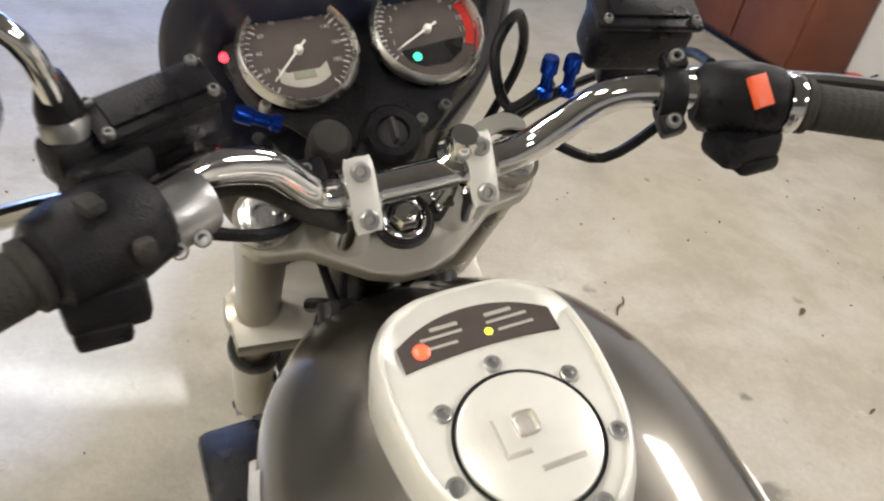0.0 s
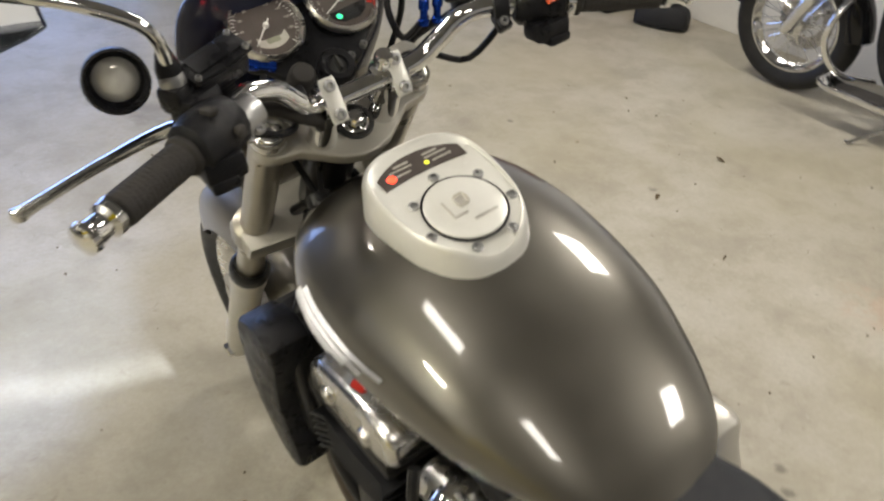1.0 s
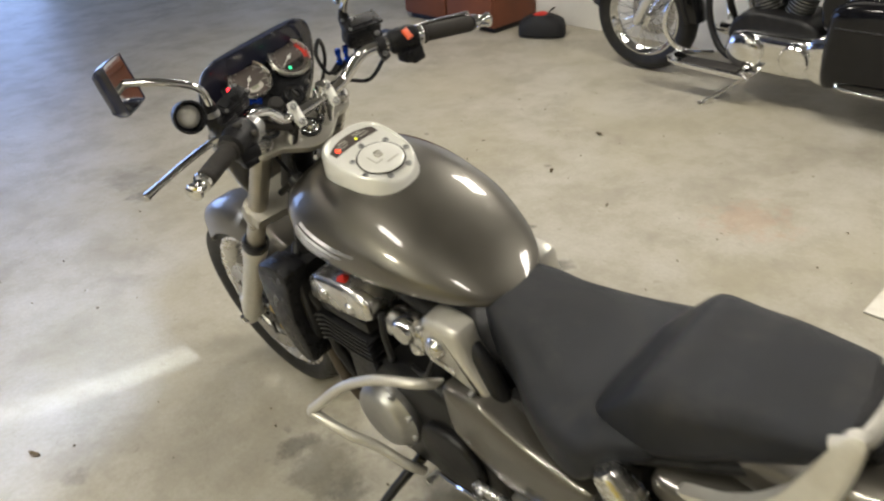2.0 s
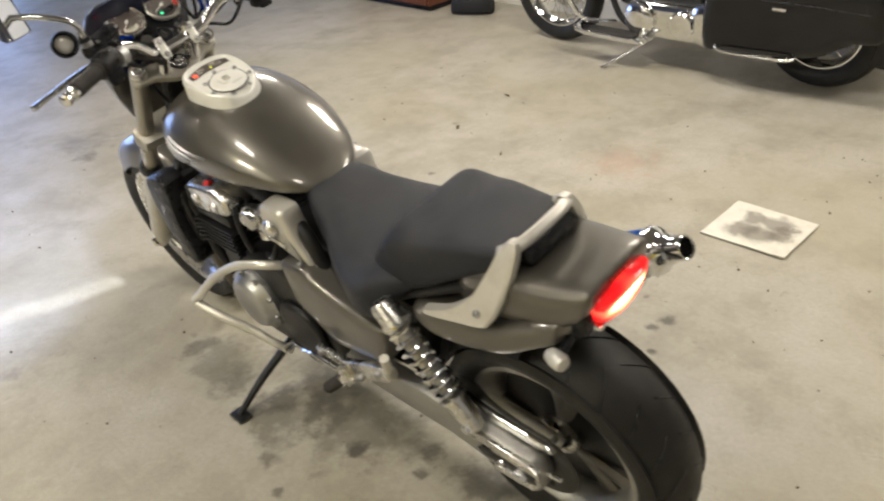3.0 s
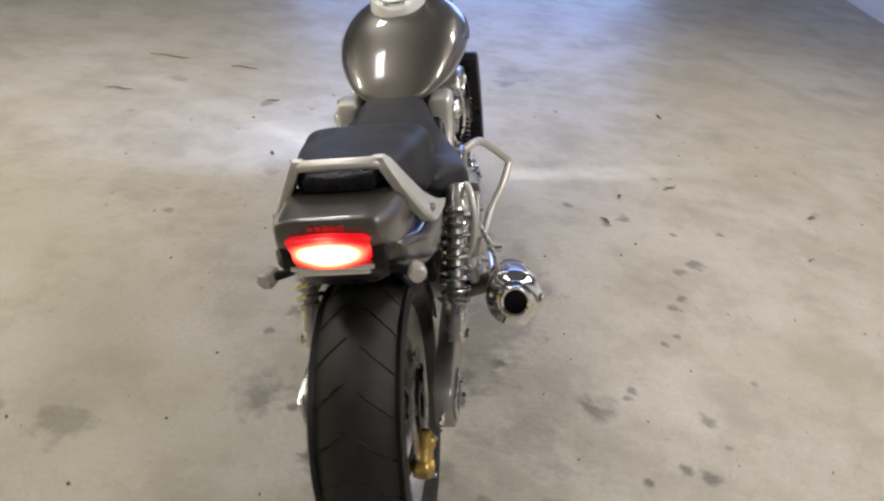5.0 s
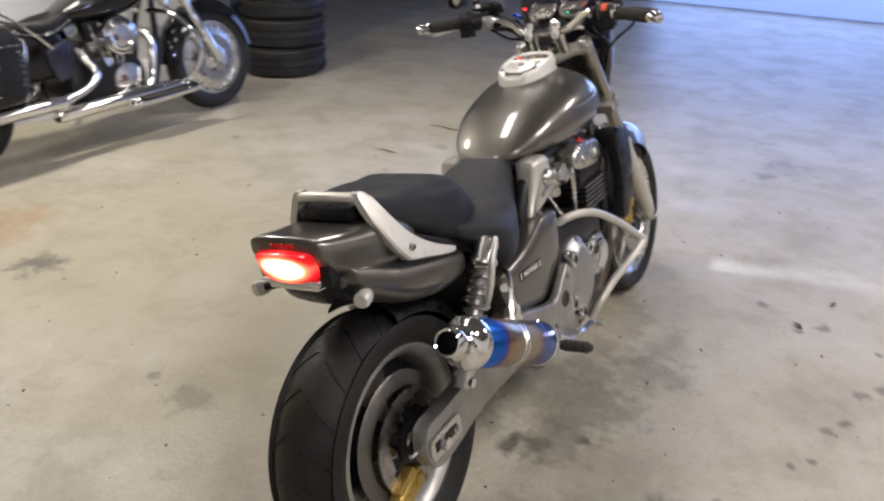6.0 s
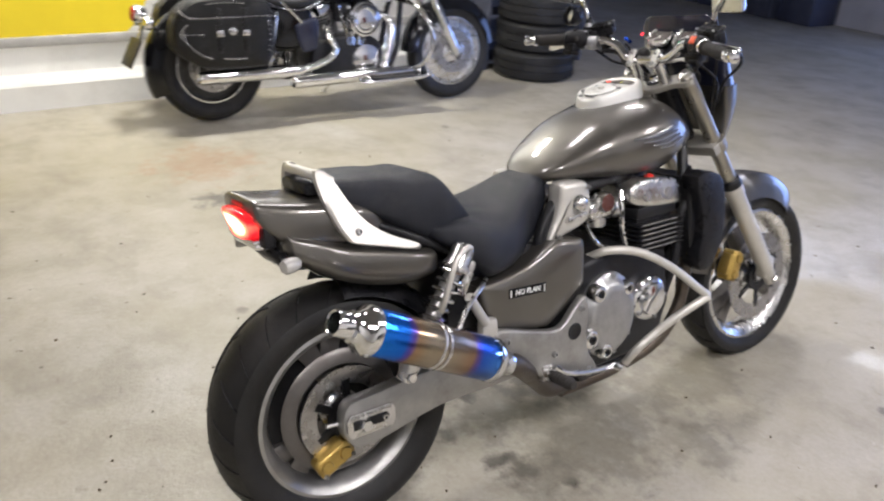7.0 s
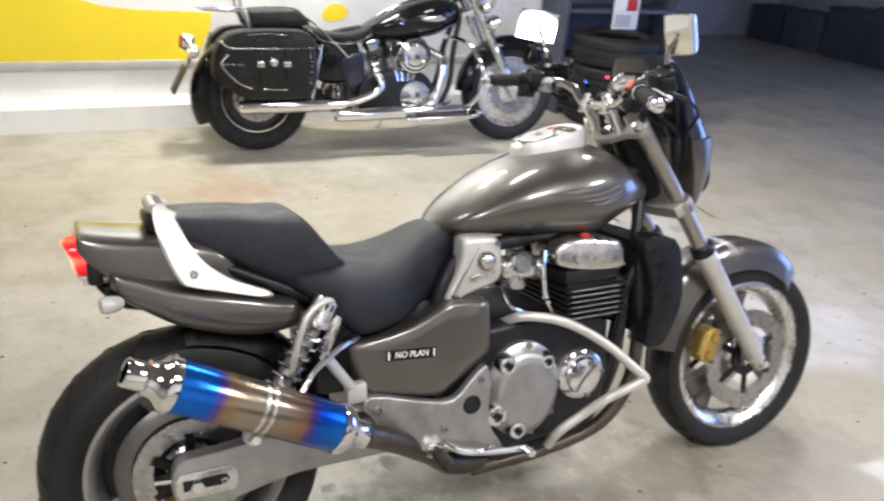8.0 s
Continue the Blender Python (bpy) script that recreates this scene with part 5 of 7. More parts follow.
part("dash_bolt", bolts(B(), [aim((0, 1.237, 1.131), NG) @ Vector((x, y, -.012)) for x, y in ((-.085, -.035), (.085, -.035), (.032, -.07), (.055, -.062))], NG, .005, .005), STEEL, dash, each=True)
part("dash_light", lathe(B(), [(0, .004), (.0026, .0035), (.0036, 0)], aim((-.109, 1.222, 1.142), NG), 14), LEDRED, dash, "lit red indicator lamp")
# cowl
def cowl(bm, st, n=4, seg=40):
    P = curve_pts([(a, b, c) for a, b, c, _ in st], n); Q = curve_pts([(d, 0, 0) for _, _, _, d in st], n)
    rs = []
    for p, q in zip(P, Q):
        z, yf, yb, w = p.x, p.y, p.z, q.x
        r = []
        for k in range(seg):
            a = 2 * pi * k / seg; ca, sa = cos(a), sin(a)
            x = w * (1 if ca >= 0 else -1) * abs(ca) ** .8
            dep = (yf - yb) if sa >= 0 else .012
            r.append((x, yb + dep * (1 if sa >= 0 else -1) * abs(sa) ** .9, z))
        rs.append(r)
    return rings(bm, rs)
part("windscreen", cowl(B(), [(1.196, 1.262, 1.252, .105), (1.18, 1.283, 1.258, .132), (1.15, 1.302, 1.268, .147), (1.10, 1.340, 1.285, .152), (1.04, 1.395, 1.30, .142), (.985, 1.440, 1.325, .130)]), NAVY, bike, "dark tinted fly screen")
bm = cowl(B(), [(.984, 1.454, 1.33, .132), (.93, 1.460, 1.345, .124), (.88, 1.458, 1.365, .108), (.82, 1.440, 1.385, .086), (.785, 1.425, 1.40, .065)], 6, 64)
bmesh.ops.delete(bm, geom=[f for f in bm.faces if (lambda q: q.y > 1.40 and q.x ** 2 + (q.z - .87) ** 2 < .072 ** 2)(f.calc_center_median())], context='FACES')
hs = part("headlamp_shell", bm, PAINT, bike, "bronze-grey headlamp cowl")
# lamp unit in the cowl: unseen bowl and disc, added to leave a ring of light round the beam
LM = Matrix.Translation((0, 1.43, .87)) @ Matrix.Rotation(radians(-3.5), 4, 'Z') @ Matrix.Rotation(radians(-90), 4, 'X')
part("ring_bowl", lathe(B(), [(0, -.03), (.03, -.026), (.048, 0), (.0555, .0325), (.0595, .0325), (.052, -.002), (.033, -.031), (0, -.036)], LM, 72), BLACKENGINE, hs, "unseen black bowl added to shape the headlight ring")
part("ring_disc", lathe(B(), [(0, .036), (.0495, .0335), (.0495, .0325), (0, .0345)], LM, 72), STEEL, hs, "unseen disc added to shape the headlight ring")

def lever(s):
    pts = [(s * .19, 1.075, 1.125), (s * .23, 1.10, 1.125), (s * .30, 1.10, 1.118), (s * .36, 1.095, 1.11), (s * .39, 1.093, 1.105)]
    if s > 0:
        pts = [(.185, 1.115, 1.118), (.23, 1.102, 1.122), (.28, 1.072, 1.124), (.335, 1.046, 1.120), (.385, 1.024, 1.113)]
    bm = tube(B(), pts, [.008, .007, .006, .006, .007], 10, 5, flat=1.5)
    lathe(bm, [(0, -.008), (.006, -.006), (.008, 0), (.006, .006), (0, .008)], Matrix.Translation(pts[-1]), 14)
    return part("clutch_lever" if s < 0 else "brake_lever", bm, CHROME, hb, "polished hand lever")
lever(-1); lever(1)
def grip(a, b, s):
    a, b = Vector(a), Vector(b); d = (b - a); L = d.length; m = aim(a, d)
    prof = [(0, 0), (.016, 0), (.0205, .003), (.0205, .008), (.0165, .011)]
    for k in range(14):
        z = .012 + (L - .018) * k / 14; prof += [(.0168, z), (.0173, z + .002), (.0173, z + .0055)]
    prof += [(.0165, L - .002), (.013, L), (0, L)]
    g = part("grip", lathe(B(), prof, m, 24), GRIP, hb, "worn black rubber grip")
    part("bar_end", lathe(B(), [(0, L), (.012, L), (.017, L + .004), (.017, L + .012), (.012, L + .016), (.013, L + .03), (.016, L + .034), (.015, L + .04), (.008, L + .044), (0, L + .044)], m, 24), CHROME, g, "chrome bar-end weight")
    part("grip_collar", lathe(B(), [(.014, -.012), (.021, -.010), (.0225, -.004), (.021, 0), (.014, .001)], m, 24), CHROME, g, "chrome collar")
grip((-.239, 1.0235, 1.137), (-.324, .978, 1.137), -1)
grip((.268, 1.045, 1.118), (.372, .996, 1.104), 1)
def switch_box(c, d, s):
    m = aim(c, d, (0, 0, 1))
    sw = part("switch_housing", lathe(B(), [(0, -.032), (.019, -.032), (.025, -.027), (.028, -.01), (.028, .012), (.025, .028), (.019, .032), (0, .032)], m @ Matrix.Diagonal((1.12, 1.05, 1.1, 1) if s < 0 else (1, .92, 1, 1)), 12), PLASTIC, hb, "black handlebar switch housing")
    return sw, m
sw, m = switch_box((-.210, 1.039, 1.136), (-.87, -.47, .02), -1)
bm = box(B(), (.03, -.01, .004), (.008, .016, .012), .003, m); box(bm, (.005, -.031, -.008), (.014, .01, .012), .004, m); box(bm, (-.035, -.008, 0), (.02, .016, .022), .004, m)
part("switch_button", bm, GRIP, sw, "worn switch button", each=True)
sw, m = switch_box((.232, 1.064, 1.120), (.89, -.45, -.02), 1)
part("kill_switch", plate(B(), [(-.0075, -.012), (-.0085, .011), (.0075, .012), (.0085, -.011)], 0, .006, .002, 2, aim((.228, 1.044, 1.136), (.1, -.75, .65)), 'Z'), ORANGE, sw, "orange-red kill switch")
part("starter_button", box(B(), (-.03, -.014, .0), (.016, .014, .02), .003, m), GRIP, sw)
part("switch_base", box(box(B(), (.232, 1.05, 1.092), (.05, .036, .026), .007), (.238, 1.042, 1.08), (.034, .026, .014), .005), PLASTIC, sw, "black lower half of the switch")
def reservoir(c, d, s, lid, name, deep=.030):
    m = aim(c, (0, -.35, .94), d) @ Matrix.Diagonal((.86 if s < 0 else .95, .66 if s < 0 else .84, 1, 1))
    r = part(name, box(B(), (0, 0, -deep / 2), (.085, .05, deep), .009, m, 3), PLASTIC, hb, "black fluid reservoir")
    part("reservoir_lid", box(box(B(), (0, 0, .003), (.090, .054, .008), .004, m), (0, 0, .008), (.066, .034, .004), .0015, m), lid, r, "dusty black reservoir lid" if s < 0 else "black lid reflecting blue light")
    part("lid_screw", bolts(B(), [m @ Vector((x, y, .0075)) for x in (-.037, .037) for y in (-.02, .02)], (0, -.35, .94), .0035, .003), STEEL, r, each=True)
    bm = box(B(), (0, -.005, -.05), (.04, .034, .045), .008, m)
    part("master_cylinder", bm, PLASTIC, r); return m
reservoir((-.166, 1.104, 1.175), (.95, .30, .02), -1, PLASTIC, "clutch_reservoir")
reservoir((.200, 1.150, 1.158), (.96, -.24, -.02), 1, PLASTIC, "brake_reservoir", .046)
# rubber cap on the dash, hose guide beside the clamp and the lower half of the left switch
part("rubber_cap", lathe(B(), [(0, .014), (.012, .013), (.0155, .009), (.0165, 0), (.0165, -.02)], aim((-.051, 1.163, 1.090), NG), 24), GRIP, dash, "round black rubber cap")
gm = aim((-.074, 1.131, 1.076), (0, -.6, .8))
guide = part("hose_guide", box(box(B(), (0, .004, 0), (.026, .036, .02), .006, gm), (.006, -.012, -.004), (.016, .02, .02), .005, gm), PLASTIC, hb, "black hose guide beside the clamp")
part("guide_screw", bolts(B(), [gm @ Vector((-.002, .012, .010))], (0, -.6, .8), .004, .003), STEEL, guide)
part("clutch_hose", tube(B(), [(-.165, 1.10, 1.10), (-.145, 1.122, 1.098), (-.123, 1.130, 1.092), (-.104, 1.125, 1.084), (-.085, 1.114, 1.071), (-.066, 1.110, 1.060), (-.05, 1.14, 1.03)], .0075, 10), GRIP, hb, "thick black rubber hose")
part("switch_base", box(box(B(), (-.214, 1.020, 1.114), (.044, .032, .028), .006), (-.219, 1.012, 1.100), (.030, .022, .014), .004), PLASTIC, hb, "black lower half of the left switch")
pm_ = aim((-.200, 1.088, 1.145), (-.87, -.47, .02), (0, 0, 1))
perch = part("lever_perch", box(box(B(), (0, 0, 0), (.036, .034, .05), .008, pm_), (.014, .010, .012), (.03, .03, .03), .008, pm_), PLASTIC, hb, "scuffed black clutch lever perch")
part("perch_knob", lathe(B(), [(0, .026), (.011, .025), (.0135, .02), (.0135, .004), (.015, 0), (.015, -.012)], aim((-.214, 1.095, 1.160), (0, -.1, 1)), 20), STEEL, perch, "grey mirror mounting nut")
part("perch_clamp", lathe(B(), [(.0125, -.016), (.020, -.015), (.021, -.010), (.021, .010), (.020, .015), (.0125, .016)], aim((-.166, 1.066, 1.126), (.87, .47, -.02)), 24), STEEL, perch, "worn metal clamp on the bar")
part("perch_bolt", bolts(B(), [(-.158, 1.048, 1.116), (-.172, 1.044, 1.114)], (0, -.8, .6), .0055, .006), STEEL, perch, each=True)
# chrome riser and cable bracket beside the clamp
part("bar_riser", lathe(B(), [(0, .03), (.010, .029), (.0125, .024), (.0125, .012), (.017, .008), (.018, -.012), (.014, -.02), (.014, -.04)], aim((.034, 1.122, 1.080), (.05, -.35, .93)), 22), CHROME, hb, "chrome handlebar riser")
part("cable_bracket", plate(B(), smooth2([(-.03, -.006), (-.01, .008), (.016, .012), (.03, .002), (.028, -.006), (.012, -.002), (-.008, -.008), (-.026, -.014)], 3), -.002, .002, .0006, 1, aim((.082, 1.165, 1.072), (0, -.5, .86)), 'Z'), SILVER, hb, "bent pale metal cable bracket")
# two-bolt clamp that holds the brake reservoir to the bar
cd = Vector((.89, -.45, -.02)).normalized(); cc = Vector((.232, 1.064, 1.120)) - cd * .049
cn = Vector((-.30, -.60, .74)); cn = (cn - cd * cn.dot(cd)).normalized(); cv = cn.cross(cd)
bm = lathe(B(), [(.012, -.009), (.019, -.009), (.020, -.006), (.020, .006), (.019, .009), (.012, .009)], aim(cc, cd), 22)
for s in (-1, 1):
    box(bm, (0, 0, 0), (.018, .016, .016), .003, aim(cc + cv * s * .024 + cn * .004, cn))
cl = part("reservoir_clamp", bm, PLASTIC, hb, "black two-bolt reservoir clamp")
part("clamp_bolt", bolts(B(), [cc + cv * s * .024 + cn * .012 for s in (-1, 1)], cn, .0055, .005), STEEL, cl, each=True)
for c, dd in (((-.108, 1.150, 1.132), (-.9, .25, .35)), ((.123, 1.152, 1.124), (.05, -.1, 1)), ((.140, 1.147, 1.124), (.05, -.1, 1))):
    bm = lathe(B(), [(0, .012), (.0075, .012), (.0085, .008), (.0085, -.004), (.006, -.006), (.006, -.02), (.0085, -.022), (.0085, -.03), (0, -.03)], aim(c, dd) @ Matrix.Scale(.75 if c[0] < 0 else .8, 4), 12)
    part("banjo_fitting", bm, BLUEANO, hb, "blue anodised hose fitting")
bm = B()
tube(bm, [(.128, 1.155, 1.11), (.105, 1.18, 1.08), (.10, 1.2, 1.12), (.13, 1.22, 1.14), (.15, 1.25, 1.08), (.12, 1.28, .98), (.08, 1.31, .85)], .0045, 8)
tube(bm, [(.15, 1.16, 1.10), (.13, 1.2, 1.06), (.15, 1.26, 1.0), (.1, 1.30, .88)], .0045, 8)
tube(bm, [(.215, 1.10, 1.10), (.17, 1.13, 1.045), (.12, 1.16, 1.06), (.10, 1.24, 1.02), (.05, 1.27, .92)], .0045, 8)
tube(bm, [(-.17, 1.07, 1.11), (-.12, 1.10, 1.07), (-.09, 1.12, 1.06), (-.08, 1.18, 1.04), (-.06, 1.25, .97), (-.05, 1.2, .90)], .0045, 8)
tube(bm, [(-.105, 1.14, 1.12), (-.09, 1.17, 1.08), (-.09, 1.25, 1.0), (-.09, 1.29, .86)], .0045, 8)
tube(bm, [(.25, 1.12, 1.12), (.27, 1.18, 1.10), (.24, 1.24, 1.06), (.15, 1.29, 1.0), (.1, 1.33, .93)], .0045, 8)
tube(bm, [(-.03, 1.17, .99), (-.04, 1.2, .93), (-.05, 1.17, .86), (-.06, 1.1, .80)], .004, 8)
tube(bm, [(.03, 1.2, .97), (.02, 1.24, .90), (.06, 1.2, .83)], .007, 8)
part("control_cable", bm, PLASTIC, hb, "black cable", each=True)
# front signals and mirrors
for s in (-1,):
    c = Vector((-.267, 1.075, 1.205))
    t = part("front_signal", lathe(B(), [(0, -.032), (.012, -.032), (.026, -.018), (.0295, .005), (.0295, .018), (.027, .019), (.025, .004), (0, .004)], aim(c, (s * .2, -1, .25)), 28), PLASTIC, bike, "round black turn signal")
    part("signal_lens", lathe(B(), [(0, .011), (.010, .010), (.017, .008), (.0205, .004)], aim(c, (s * .2, -1, .25)), 28), LENS, t, "clear round lens")
def mirror(base, pts, c, n, w, h, s):
    st = part("mirror_stalk", tube(B(), [base, *pts, c], .0068, 10, 5), CHROME, bike, "chrome mirror stalk")
    part("mirror_mount", lathe(B(), [(0, -.012), (.012, -.012), (.013, .01), (.009, .024), (.007, .03), (0, .03)], aim(base, (0, 0, 1)), 18), PLASTIC, st, "black mirror mount")
    m = aim(c, n, (1, 0, 0))
    ol = smooth2([(-w, -h * .8), (-w * .9, -h), (w * .8, -h), (w, -h * .7), (w, h * .8), (w * .85, h), (-w * .8, h), (-w, h * .7)], 3)
    def lay(k, d):
        return [m @ Vector((x * k, y * k, d)) for x, y in ol]
    part("mirror_shell", rings(B(), [lay(.35, -.034), lay(.75, -.027), lay(.95, -.014), lay(1, -.002), lay(.99, .003), lay(.94, .003), lay(.93, .0)]), NAVY if s < 0 else POLISHED, st, "dark blue-black mirror shell" if s < 0 else "silver mirror shell")
    part("mirror_glass", plate(B(), [(x * .93, y * .93) for x, y in ol], .0005, .0018, 0, 1, m, 'Z'), MIRROR, st, "rectangular mirror glass")
mirror((-.214, 1.095, 1.178), [(-.222, 1.085, 1.232), (-.270, 1.100, 1.268)], (-.328, 1.125, 1.29), (.81, -.57, .15), .058, .044, -1)
mirror((.185, 1.185, 1.16), [(.19, 1.18, 1.195), (.205, 1.172, 1.22)], (.232, 1.172, 1.25), (-.15, -.975, -.13), .055, .047, 1)

# ---- two parked black cruisers
def cruiser_wheel(parent, name, c, r, w, rim, style, label):
    hw = w * .7
    lip = [(rim + .004, -hw), (rim - .01, -hw), (rim - .02, -hw * .6), (rim - .035, -hw * .2), (rim - .035, hw * .2), (rim - .02, hw * .6), (rim - .01, hw), (rim + .004, hw)]
    wh = part(name, lathe(B(), lip, xat(c), 48, True), CHROME, parent, label)
    part("tyre", lathe(B(), tyre_profile(r, w, rim), xat(c), 56, True), RUBBER, wh, "black cruiser tyre")
    part("hub", lathe(B(), [(0, -.08), (.02, -.08), (.03, -.06), (.05, -.05), (.05, .05), (.03, .06), (.02, .08), (0, .08)], xat(c), 28), CHROME, wh)
    if style == "disc":
        for s in (-1, 1):
            part("wheel_cover", lathe(B(), [(.02, .06), (.06, .055), (.10, .04), (rim - .06, .026), (rim - .03, .022), (rim - .022, .03), (rim - .012, .03)], Matrix.Translation(c) @ Matrix.Rotation(radians(90 * s), 4, 'Y'), 48), DARKMETAL if name == "rear_wheel" else POLISHED, wh, "dark wheel disc" if name == "rear_wheel" else "polished solid wheel disc")
    else:
        bm = B()
        for k in range(40):
            a = 2 * pi * k / 40; s = 1 if k % 2 else -1; b = a + (.35 if (k // 2) % 2 else -.35)
            p = Vector(c) + Vector((s * .045, cos(b) * .048, sin(b) * .048)); q = Vector(c) + Vector((s * .008, cos(a) * (rim - .02), sin(a) * (rim - .02)))
            tube(bm, [p, q], .0024, 5, 1)
        tagged(part("spokes", bm, CHROME, wh, "chrome wire spokes"), kind="stuff")
    d = part("brake_disc", lathe(B(), [(.085, -.0025), (.145, -.0025), (.145, .0025), (.085, .0025)], xat((c[0] + .072, c[1], c[2])), 48, True), DISC, wh)
    return wh

def saddlebag(parent, s, studs, dy=.01, dz=-.02):
    move = Matrix.Translation((0, dy, dz))
    ol = smooth2([(-.28, .53), (-.25, .66), (-.13, .735), (.15, .745), (.25, .73), (.30, .66), (.318, .52), (.28, .385), (.18, .36), (-.08, .365), (-.20, .42), (-.27, .48)], 4)
    cy, cz_ = .0, .57
    rs = [[(s * x, cy + (y - cy) * k, cz_ + (z - cz_) * k) for y, z in ol] for x, k in ((.12, .96), (.14, 1.0), (.25, 1.0), (.275, .97), (.29, .88), (.294, .6), (.295, .2))]
    bag = part("saddlebag", rings(B(), rs), LEATHER, parent, "black leather saddlebag with chrome studs", 60)
    bag.matrix_local = move
    rs = [[(s * x, .0 + (y - .0) * k, .67 + (z - .67) * k) for y, z in smooth2([(-.25, .66), (-.22, .70), (-.13, .745), (.15, .755), (.255, .74), (.305, .68), (.30, .645), (.0, .64), (-.22, .64)], 4)] for x, k in ((.12, 1.0), (.262, 1.0), (.285, .97), (.296, .9), (.299, .5))]
    part("bag_lid", rings(B(), rs), LEATHER, bag, "black leather lid")
    bm = B()
    for y in (-.02, .13):
        plate(bm, [(y - .014, .70), (y + .014, .70), (y + .014, .46), (y - .014, .46)], s * .294, s * .303, .003)
    part("strap", bm, LEATHER, bag, "black leather strap", each=True)
    bm = B()
    for y in (-.02, .13):
        box(bm, (s * .306, y, .565), (.006, .04, .035), .003)
    plate(bm, smooth2([(.03, .575), (.055, .60), (.08, .575), (.055, .55)], 3), s * .297, s * .304, .002)
    part("buckle", bm, CHROME, bag, "chrome buckle", each=True)
    bm = B()
    if studs:
        line = curve_pts([(s * .3005, y, z) for y, z in ((-.235, .69), (-.19, .655), (-.1, .65), (.0, .65), (.1, .65), (.28, .655))], 6)
        line += curve_pts([(s * .2985, y, z) for y, z in ((-.08, .725), (.02, .732), (.12, .725))], 5)
        line += curve_pts([(s * .2955, y, z) for y, z in ((-.20, .615), (-.235, .57), (-.20, .51), (-.14, .455), (-.08, .43))], 5)
        line += curve_pts([(s * .2955, y, z) for y, z in ((.0, .425), (.06, .42), (.12, .42))], 5)
        line += curve_pts([(s * .2955, y, z) for y, z in ((.262, .46), (.272, .55), (.268, .62))], 3)
        line += curve_pts([(s * .2965, y, z) for y, z in ((-.22, .565), (-.12, .56))], 4)
        for p in line:
            lathe(bm, [(0, .007), (.0045, .0055), (.0062, 0)], aim(p, (s, 0, 0)), 8)
        tagged(part("studs", bm, CHROME, bag, "rows of chrome studs"), kind="stuff")
    else:
        bm.free()

def finned_cylinder(parent, a, d, r=.062):
    m = aim(a, d); L = .25
    cyl = part("cylinder", lathe(B(), [(0, 0), (r * .82, 0), (r * .82, L * .7), (0, L * .7)], m, 24), BLACKENGINE, parent, "black finned cylinder")
    bm = B()
    for k in range(8):
        z = .03 + k * .018
        lathe(bm, [(r * .8, z), (r * 1.12, z), (r * 1.12, z + .006), (r * .8, z + .006)], m, 20, True)
    tagged(part("fins", bm, FINM, cyl, "bare fin edges"), kind="stuff")
    part("rocker_cover", plate(B(), smooth2([(-.07, -.055), (-.075, 0), (-.05, .06), (.05, .06), (.075, 0), (.07, -.055)], 3), L * .7, L * .98, .012, 2, m, 'Z'), CHROME, cyl, "chrome rocker cover")

